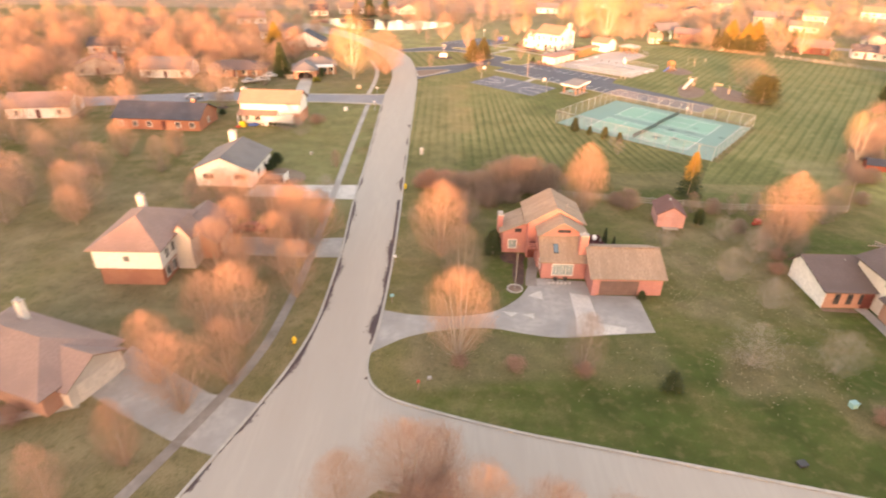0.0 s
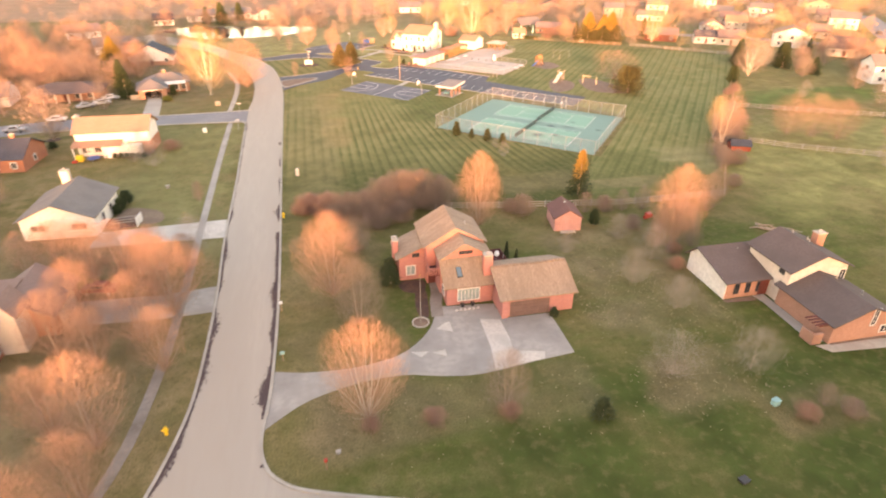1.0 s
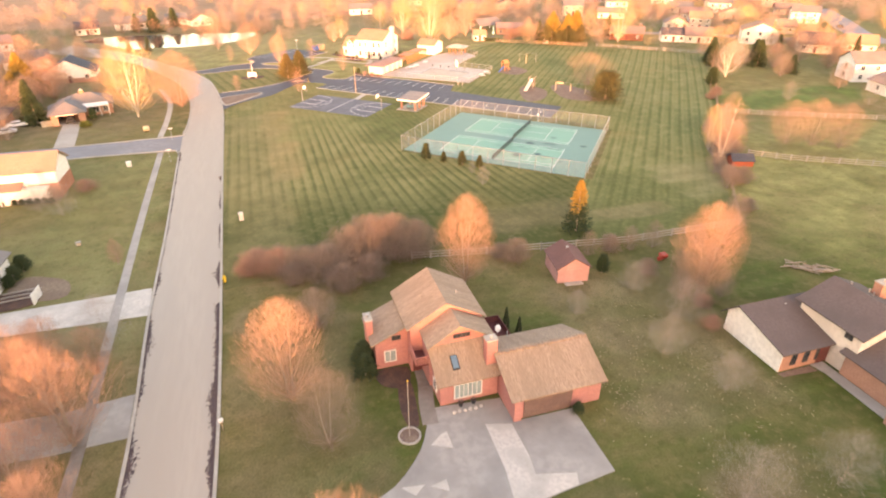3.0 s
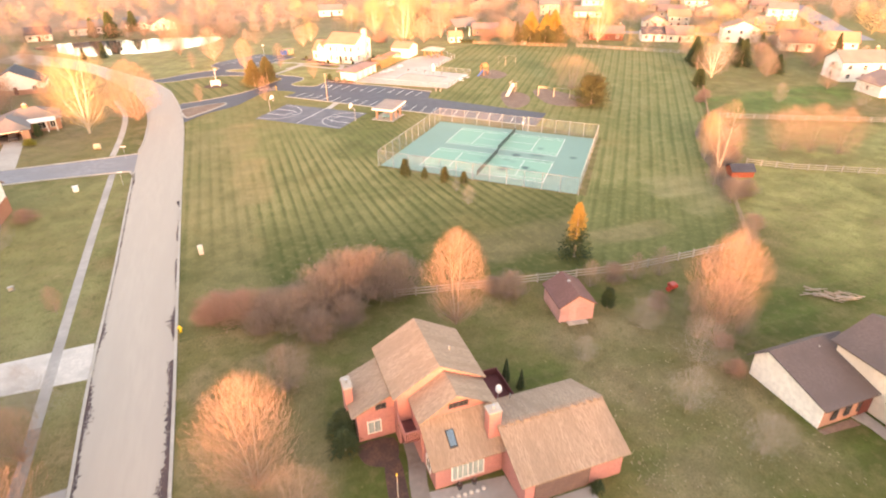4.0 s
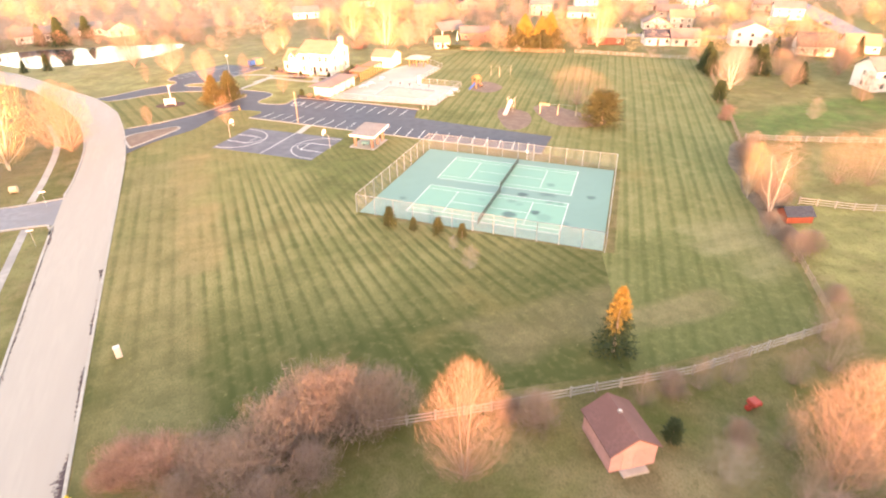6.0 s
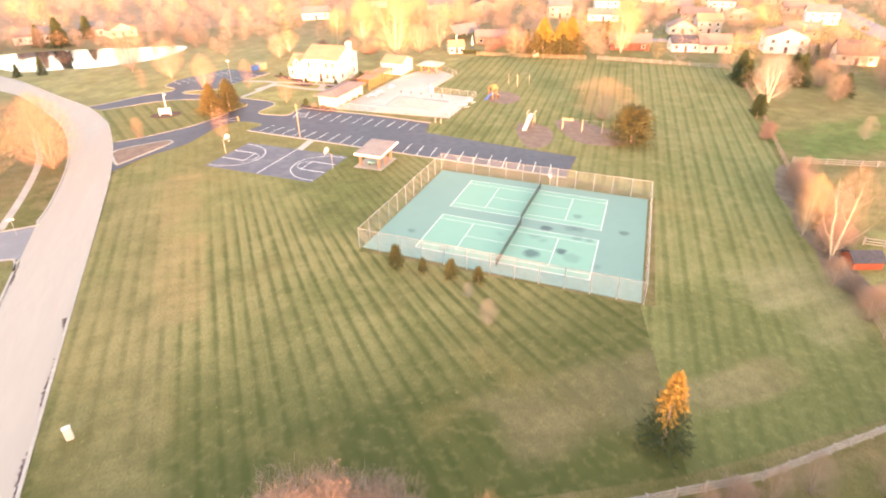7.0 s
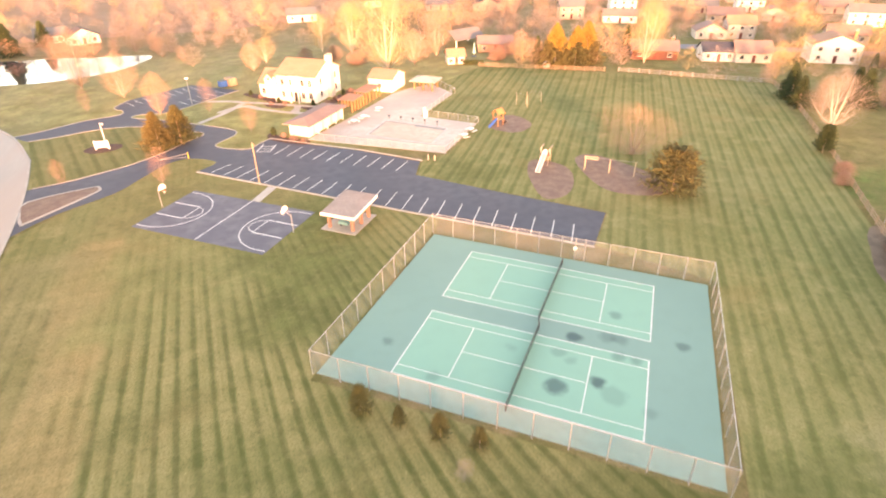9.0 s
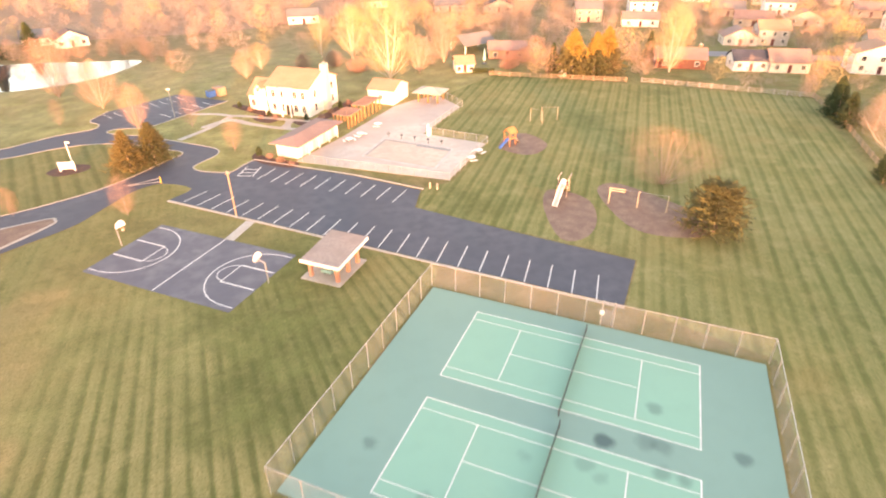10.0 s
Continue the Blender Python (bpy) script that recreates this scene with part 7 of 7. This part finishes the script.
# west of the road
for kind, x, y, s, w in (("oval", -20.2, 55.4, 1.12, 0.95), ("multi", -16.4, 65.2, 0.95, 0.9), ("multi", -17.3, 76.0, 1.2, 1.1), ("oval", -26.2, 73.6, 1.05, 1.0), ("multi", -22.8, 44.8, 1.1, 0.9), ("oval", -26.8, 48.8, 0.95, 0.9), ("oval", -25.2, 38.5, 0.8, 0.7), ("red", -29.0, 34.0, 1.1, 0.9), ("multi", -19.5, 49.0, 0.95, 0.9), ("multi", -23.4, 67.0, 0.9, 0.9), ("multi", -20.4, 81.0, 1.0, 1.1), ("multi", -24.5, 84.0, 1.1, 1.1), ("multi", -21.5, 86.5, 0.85, 1.0), ("multi", -29.0, 86.5, 1.0, 1.2), ("multi", -17.2, 86.0, 0.7, 1.0), ("multi", -33.5, 88.0, 0.95, 1.2), ("multi", -28.0, 70.0, 1.0, 1.0), ("multi", -19.8, 71.0, 1.05, 1.1), ("multi", -24.5, 57.5, 0.95, 1.0), ("red", -38.0, 89.5, 1.0, 1.2), ("thin", -17.2, 91.4, 1.1, 1.1), ("red", -19.0, 110, 0.6, 1.0), ("oval", -52, 115, 0.75, 0.9), ("round", -60, 92, 0.8, 1.2), ("wide", -66, 84, 0.85, 1.1), ("round", -55, 84, 0.7, 1.2), ("wide", -62, 104, 0.8, 1.1), ("thin", -34.5, 133, 0.9, 1.2), ("rshrub", -44, 40, 0.6, 1.2), ("rshrub", -38.5, 43.5, 0.5, 1.3), ("gold", -26.5, 187.0, 1.08, 1.12), ("oval", -17.2, 194, 1.45, 1.25), ("round", -36, 215, 1.1, 1.0), ("oval", -21, 205, 1.1, 0.8), ("ochre", -58, 216, 1.35, 0.9), ("spruce", -48.6, 188, 1.25, 1.3), ("spruce", -50.5, 193, 1.35, 1.2), ("haze", -51.4, 176.5, 0.95, 0.9), ("haze", -54, 205, 1.0, 1.2), ("haze", -47, 210, 0.9, 1.3), ("haze", -40, 214, 0.8, 1.2), ("wide", -62, 225, 1.1, 1.2), ("haze", -61, 262, 1.1, 1.0), ("haze", -52, 258, 1.1, 1.0), ("wide", -49, 272, 0.9, 1.0), ("wide", -66, 205, 1.1, 1.2), ("arbor", -36.5, 187.6, 0.62, 0.8), ("gilt", -37.2, 182.2, 0.9, 1.0), ("rshrub", -29.0, 140.5, 0.6, 1.4), ("shrub", -33.5, 137.6, 0.6, 1.3), ("farg", -62, 200, 1.1, 1.0)):
    plant(kind, x, y, s, w)
for x, y, s in ((-90, 204, 1.0), (-99, 201, 0.9), (-78, 209, 1.05), (-109, 207, 1.1), (-121, 196, 1.0), (-119, 177, 0.9), (-128, 168, 1.0), (-86, 223, 1.1), (-71, 227, 0.95), (-97, 224, 1.0)):
    plant("big", x, y, s, 1.0)
for x, y, s in ((-73, 107, 0.9), (-79, 114, 0.8), (-70, 95, 0.9), (-85, 107, 0.9), (-77, 99, 0.7)):
    plant("haze", x, y, s, 1.2)
plant("arbor", -31.4, 109.6, 0.42, 1.3)
plant("arbor", -31.0, 112.0, 0.48, 1.35)
plant("arbor", -31.5, 107.8, 0.34, 1.3)
for k in range(6):
    plant("arbor", -39.0 + k * 1.15, 136.9 - 0.18 * k, 0.2, 1.7, label="low dark clipped hedge bush before the house", group="hedge bushes before the house")
plant("thin", -30.3, 129.9, 1.0, 1.3)
for x, y, s in ((-23.7, 88.6, 0.28), (-21.9, 87.9, 0.24)):
    plant("shrub", x, y, s, 1.4, label="low grey twiggy shrub beside the driveway")
for x, y, sc in ((-55.4, 152.0, 1.05),):
    plant("farg", x, y, sc, 1.1, label="tall leafless street tree in a dark mulch ring")
    structure("planting_bed", tube((x, y, -0.05), (x, y, 0.05), 1.5, 1.4, 18), BED, "round dark mulch ring under a street tree")
plant("arbor", -53.3, 145.4, 0.3, 1.9)
# in front, low in the first view
plant("oval", -0.5, 35.5, 0.9, 1.3)
plant("rshrub", 1.5, 33.0, 1.4, 1.2)
plant("oval", 5.5, 31.0, 0.95, 1.1)
plant("oval", -5.5, 33.5, 0.8, 1.0)
plant("multi", 2.2, 37.2, 0.75, 1.1)
plant("oval", 10.5, 30.6, 0.85, 1.1)
plant("multi", 15.5, 30.2, 0.8, 1.1)
# park
for x, y, s in ((32.8, 137.2, 1.15), (35.7, 134.6, 0.75), (38.6, 131.9, 1.0), (41.4, 129.6, 0.85)):
    plant("cedar", x, y, s, 1.0, group="evergreens along the court fence")
for k, (x, y, s) in enumerate(((37.0, 241.4, 0.28), (35.2, 240.8, 0.24), (38.2, 239.6, 0.26), (44.4, 236.0, 0.3), (47.6, 236.2, 0.32), (50.2, 239.2, 0.3), (52.8, 241.8, 0.34), (55.2, 244.6, 0.34), (33.4, 247.4, 0.3), (31.2, 250.8, 0.28), (35.2, 216.2, 0.3), (36.8, 213.6, 0.34), (33.4, 218.0, 0.36), (38.4, 211.6, 0.26))):
    plant("rshrub" if k % 3 else "arbor", x, y, s, 1.0, group="shrubs in the clubhouse beds", label="small red-brown shrub in a mulch bed" if k % 3 else "small clipped evergreen in a mulch bed")
plant("yew", 11.7, 218.3, 1.02, 1.3)
plant("yew", 15.6, 220.8, 1.05, 1.3)
plant("pine", 90.8, 166.0, 0.78, 1.35)
plant("fan", 94.6, 181.8, 1.1, 1.15)
plant("vase", 10.6, 242.6, 1.0, 0.85)
plant("wisp", 21.2, 239.6, 1.2)
plant("wisp", 29.2, 222.2, 1.0)
plant("wisp", 13.2, 199.8, 1.0)
plant("wisp", -3.2, 205.8, 0.7)
plant("wisp", -5.5, 251, 0.85)
plant("vase", -10.2, 275.2, 1.45, 1.1)
plant("vase", 1.2, 261.6, 1.15, 1.2)
plant("vase", 34.0, 278, 0.8, 1.2)
plant("gold", 38.4, 287.5, 0.42, 1.5)
plant("gold", 68.9, 258.6, 1.25, 1.15)
plant("gold", 65.3, 289.0, 0.9)
plant("vase", 79.2, 266.3, 1.05, 1.1)
plant("rshrub", 63.6, 274.0, 1.2, 1.1)
plant("vase", 89.5, 276.0, 1.5, 1.0)
plant("shrub", 58.5, 283.0, 1.2)
plant("gold", 57.0, 296.0, 0.7)
plant("rshrub", 112.0, 268.5, 1.1, 1.8)
plant("shrub", 50.0, 285.0, 1.0)
plant("spruce", -35.4, 281.6, 0.74, 1.3)
plant("spruce", -41.8, 281.2, 0.54, 1.3)
plant("spruce", -38.5, 329.6, 1.45, 1.6)
plant("spruce", -31.5, 345.0, 1.2, 1.5)
plant("spruce", -46.0, 333.0, 1.1, 1.3)
for k in range(13):
    plant(("farg", "far", "haze", "farg")[k % 4], -70 + k * 6.3, 327.0 - 10.0 * max(0, k - 5) / 8 + (k * 5 % 3), 0.55 + 0.07 * (k * 3 % 5), 1.2)
for x, y, sc in ((8.0, 309.0, 0.7), (10.5, 315.0, 0.8), (5.5, 318.5, 0.6), (14.0, 303.0, 0.5)):
    plant("haze", x, y, sc, 1.1)
# along the east fence
LITTER = plain("leaf_litter", (0.20, 0.145, 0.10), 0.95, (0.12, 0.09, 0.062), 0.5, 4.0, 0.8)
rim = [(82.6, 111.5), (85.2, 117.0), (87.9, 120.4), (91.0, 126.4), (95.4, 131.2), (98.6, 137.0), (103.2, 141.4), (106.2, 144.2), (109.6, 146.0), (110.2, 144.2), (104.6, 138.0), (101.0, 131.6), (95.8, 126.0), (92.8, 119.8), (88.6, 115.0), (85.6, 109.8)]
for k in range(9):
    plant(("shrub", "thin", "rshrub")[k % 3], 86.2 + k * 2.35 + (k * 5 % 3) * 0.5, 116.4 + k * 3.0 - (k * 7 % 4) * 0.4, (0.42, 0.6, 0.36)[k % 3], 1.2)
structure("litter_strip", slab(smooth_line(rim, 3, True), 0.016), LITTER, "brown leaf litter under the brush along the fence")
plant("birch", 87.2, 117.6, 1.0, 1.1)
plant("gold", 89.8, 124.2, 0.55, 0.75, label="slim leafless tree with ochre twigs at the fence")
plant("bloom", 108.0, 122.5, 0.98, 0.85)
plant("bloom", 112.0, 119.8, 1.05, 0.85)
plant("bloom", 116.4, 117.0, 0.98, 0.85)
plant("pale", 140.2, 178.4, 1.0, 1.25)
plant("arbor", 127.8, 169.8, 1.05, 0.95)
for x, y, k, s in ((84, 108, "shrub", 0.8), (83.4, 111.4, "shrub", 0.6), (88.5, 119.5, "haze", 0.7), (94, 126.5, "wide", 0.7), (96, 124, "haze", 0.7), (99, 131, "wide", 0.6), (103, 137, "shrub", 0.9), (82, 113, "wide", 0.5), (118, 158, "rshrub", 0.6), (122, 161, "rshrub", 0.7), (76, 98, "shrub", 0.6), (112, 100, "thin", 1.2), (126, 112, "round", 0.7), (122, 104, "thin", 1.1), (150, 197.5, "spruce", 1.05), (147.5, 193, "spruce", 1.0), (153, 200.5, "spruce", 1.1), (149, 188, "wide", 0.9), (155, 190, "thin", 1.6), (161, 188, "spruce", 1.2), (165, 185, "ball", 1.3), (163, 192, "spruce", 1.1), (187, 208, "big", 0.7), (180, 178, "big", 0.65), (189, 184, "big", 0.75), (206, 196, "big", 0.6), (184, 196, "haze", 1.1), (178, 188, "wide", 1.1), (136, 150, "thin", 0.9), (160, 156, "farg", 0.7), (152, 140, "thin", 1.3), (156, 173, "wide", 0.8), (163, 176, "spruce", 0.8)):
    plant(k, x, y, s, 1.5 if k == "spruce" else 1.0)
for k in (0, 1, 6, 7, 8, 9, 10, 11, 12, 13, 14, 15):
    plant(("haze", "shrub", "wide", "shrub")[k % 4], 79.5 + k * 1.75 + (k * 7 % 3) * 0.6, 106.5 + k * 2.35 - (k * 5 % 4) * 0.7, (0.55, 0.7, 0.5, 0.85)[k % 4] + 0.05 * (k % 3), 1.15)
# the far side
for x, y, k, s in ((117.0, 250, "ochre", 1.3), (122.5, 248, "ochre", 1.2), (127.0, 249.5, "ochre", 1.3), (113.5, 254.5, "spruce", 1.1), (146.5, 257, "spruce", 1.15), (142.6, 242.5, "gold", 1.0), (112, 262, "far", 0.8), (104, 262, "rshrub", 1.2), (160, 262, "far", 0.9), (176, 252, "farg", 0.8), (206, 232, "far", 0.9), (194, 246, "far", 0.8), (212, 218, "far", 0.9), (200, 212, "rshrub", 1.2), (196, 196, "far", 0.9), (186, 205, "spruce", 0.9), (210, 194, "spruce", 0.9)):
    plant(k, x, y, s)
# the wooded gardens west of the side street
rg = random.Random(12)
STREET_W = [(-14.8, 163), (-60, 163), (-110, 151), (-180, 125)]


def off_street(x, y, gap):
    """Whether a place keeps clear of the side street."""
    for (x0, y0), (x1, y1) in zip(STREET_W, STREET_W[1:]):
        t = min(1, max(0, ((x - x0) * (x1 - x0) + (y - y0) * (y1 - y0)) / ((x1 - x0) ** 2 + (y1 - y0) ** 2)))
        if math.hypot(x0 + (x1 - x0) * t - x, y0 + (y1 - y0) * t - y) < gap:
            return False
    return True


def off_houses(x, y, gap):
    return all(math.hypot(x - o.location.x, y - o.location.y) > gap for o in HOUSES)


HOUSES = [o for o in scene.collection.all_objects if o.parent is None and o.name.split(".")[0] in ("house", "clubhouse", "garden_shed") and o.location.length > 1]
stood = []
for k in range(4000):
    x, y = rg.uniform(-175, -50), rg.uniform(84, 285)
    if x > -62 and not (196 < y < 262 or y < 124) or not off_street(x, y, 9) or not off_houses(x, y, 10):
        continue
    if any(math.hypot(x - a, y - c) < 7.0 for a, c in stood):
        continue
    stood.append((x, y))
    plant(rg.choice(("haze", "wide", "farg", "haze", "multi") if y < 130 else ("big", "big", "far", "farg", "wide", "far")), x, y, rg.uniform(0.75, 1.1), rg.uniform(0.95, 1.25), group="trees of the wooded gardens")
    if len(stood) >= 135:
        break

for o in T.values():
    for c_ in list(o.children_recursive) + [o]:
        bpy.data.objects.remove(c_)

# woods and garden trees too far off to count, all the way round, with an unseen sun-blocking row to the south
PARK = [(-6, 99), (71, 94), (159, 209), (128, 240), (96, 259), (60, 275), (26, 288), (5, 285), (-40, 284)]


def in_plan(x, y, poly):
    """Whether a place lies inside a plan outline."""
    inside = False
    for (x0, y0), (x1, y1) in zip(poly, poly[1:] + poly[:1]):
        if (y0 > y) != (y1 > y) and x < x0 + (x1 - x0) * (y - y0) / (y1 - y0):
            inside = not inside
    return inside


def clear(x, y):
    """Whether a far tree may stand here."""
    if y < -20:
        return -140 < x < 150
    if y < 205 and x < 172 and x > -75:
        return False
    if in_plan(x, y, PARK) or -60 < x < 0 and 150 < y < 285:
        return False
    if -72 < x < 10 and 278 < y < 326:
        return False
    if x < 172 and y < 212:
        return x < -75 and off_street(x, y, 9) and off_houses(x, y, 9)
    for (x0, y0), (x1, y1) in (((150, 266), (234, 208)), ((240, 206), (306, 300))):
        t = min(1, max(0, ((x - x0) * (x1 - x0) + (y - y0) * (y1 - y0)) / ((x1 - x0) ** 2 + (y1 - y0) ** 2)))
        if math.hypot(x0 + (x1 - x0) * t - x, y0 + (y1 - y0) * t - y) < 6:
            return False
    return off_houses(x, y, 8.5) and all(math.hypot(x - a, y - c) > 8.0 for a, c in VIEWS)


def before(o):
    """The open garden on the park's side of a house."""
    d = Vector((40 - o.location.x, 110 - o.location.y)).normalized() * 12
    return (o.location.x + d.x, o.location.y + d.y)


VIEWS = [before(o) for o in HOUSES]


for tone, mat, seed, count in (("russet", twig("far_russet_twigs", (0.31, 0.205, 0.15), (0.40, 0.275, 0.205)), 1, 820), ("grey-brown", twig("far_brown_twigs", (0.22, 0.175, 0.15), (0.33, 0.255, 0.215)), 2, 1050), ("golden", twig("far_golden_twigs", (0.42, 0.285, 0.125), (0.50, 0.35, 0.165)), 3, 210)):
    rg = np.random.RandomState(seed)
    protos = []
    for k in range(6):
        wood, fine = grow(40 + seed * 7 + k, 1.0, 0.50, 0.10, 42, 4, 2, 24, 82, 0.014, 0.0040, spread=0.45, rough=0.35, stems=1 + k % 3)
        protos.append(np.array(wood[0:7:2] + wood[7 * (1 + k % 3)::2] + fine))
    out, done = [], 0
    # Unseen trees behind the camera, put in to keep the low sun off low things.
    shade_belt = 230 if tone != "golden" else 0
    while done < count:
        if done < shade_belt:
            x, y = rg.uniform(-140, 150), rg.uniform(-56, -26)
        elif done < shade_belt + (count - shade_belt) * 0.2:
            x, y = rg.uniform(-110, 140), rg.uniform(318, 470)
        elif done < shade_belt + (count - shade_belt) * 0.62:
            x, y = rg.uniform(80, 330), rg.uniform(205, 400)
        else:
            x, y = rg.uniform(-300, 420), rg.uniform(60, 560)
        if not clear(x, y):
            continue
        dens = noise.noise(Vector((x * 0.02, y * 0.02, seed * 5.0)))
        if done > shade_belt and rg.rand() > 0.62 + 0.8 * dens:
            continue
        north = x < 40 and y > 268
        if tone == "golden" and north and rg.rand() < 0.6:
            continue
        s = rg.uniform(13.5, 16.0) if y < -20 else rg.uniform(4.5, 8.5) if north else rg.uniform(4.5, 9.0)
        if tone == "golden":
            s *= 1.3
        a = rg.uniform(0, 6.28)
        p = protos[rg.randint(6)].copy()
        # Fewer but thicker twigs here: these unseen trees only have to block sun.
        if y < -20:
            p = p[::2]
            p[:, 6:] *= 2.6
        ca, sa = math.cos(a), math.sin(a)
        wide = rg.uniform(0.85, 1.25)
        for o3 in (0, 3):
            px, py = p[:, o3].copy(), p[:, o3 + 1].copy()
            p[:, o3], p[:, o3 + 1] = (px * ca - py * sa) * s * wide + x, (px * sa + py * ca) * s * wide + y
            p[:, o3 + 2] *= s
        p[:, 6:] *= s
        out.append(p)
        done += 1
    tagged(new("far_trees", raw("far_trees", *blades(np.concatenate(out)), mat)), "far leafless " + tone + " trees between the houses and out of view", "trees", kind="stuff")

# fallen leaves swept along the kerbs
out = []
rg = np.random.RandomState(9)
for line, lo, hi in ((smooth_line(list(reversed(RIGHT[8:15])), 6), 0.05, -1.0), (smooth_line(LEFT[2:11], 6), -0.1, 1.0)):
    for i in range(11000):
        k = rg.randint(len(line) - 1)
        t = rg.rand()
        x = line[k][0] + (line[k + 1][0] - line[k][0]) * t
        y = line[k][1] + (line[k + 1][1] - line[k][1]) * t
        dens = noise.noise(Vector((0.0 + hi * 9, y * 0.16, 2.0))) + (0.28 if (34 if hi > 0 else 58) < y < 96 else 0.04 if hi > 0 else -0.1)
        if rg.rand() > 0.25 + 1.3 * dens:
            continue
        x += (abs(rg.normal(0, 0.2)) + 0.03) * hi * (0.5 + max(0, dens) * 2.0)
        a = rg.uniform(0, 6.28)
        l = rg.uniform(0.06, 0.16)
        out.append((x - math.cos(a) * l, y - math.sin(a) * l, 0.026, x + math.cos(a) * l, y + math.sin(a) * l, 0.03, 0.05, 0.05))
tagged(new("fallen_leaves", raw("fallen_leaves", *pieces(out, 3), twig("dead_leaves", (0.09, 0.065, 0.065), (0.15, 0.105, 0.10)))), "dark dead leaves swept along the kerb", "leaves", kind="stuff")

# pale fallen leaves under the garden trees
out = []
rg = np.random.RandomState(14)
for x0, y0, r, n_ in ((37, 53.5, 3.2, 170), (45, 52.5, 2.6, 80), (43.5, 64.5, 3.5, 90), (41, 71, 3.5, 80), (46.5, 76, 4.0, 80), (32.5, 66.5, 2.0, 120), (34, 72, 3.0, 80), (50, 62, 2.5, 70), (4.5, 55, 3.0, 70), (20, 54, 4.0, 70)):
    for k in range(n_):
        x, y, a, l = x0 + rg.normal(0, r), y0 + rg.normal(0, r), rg.uniform(0, 6.28), rg.uniform(0.05, 0.11)
        if 31.6 > x > 21 and y > 66 or 49.8 < x < 66 and 53 < y < 74 or 13 < x < 28 and 57.5 < y < 71:
            continue
        out.append((x - math.cos(a) * l, y - math.sin(a) * l, 0.02, x + math.cos(a) * l, y + math.sin(a) * l, 0.05, 0.045, 0.03))
tagged(new("fallen_leaves", raw("fallen_leaves", *pieces(out, 3), twig("pale_leaves", (0.25, 0.20, 0.12), (0.36, 0.29, 0.19)))), "pale dry leaves scattered on the grass", "leaves", kind="stuff")
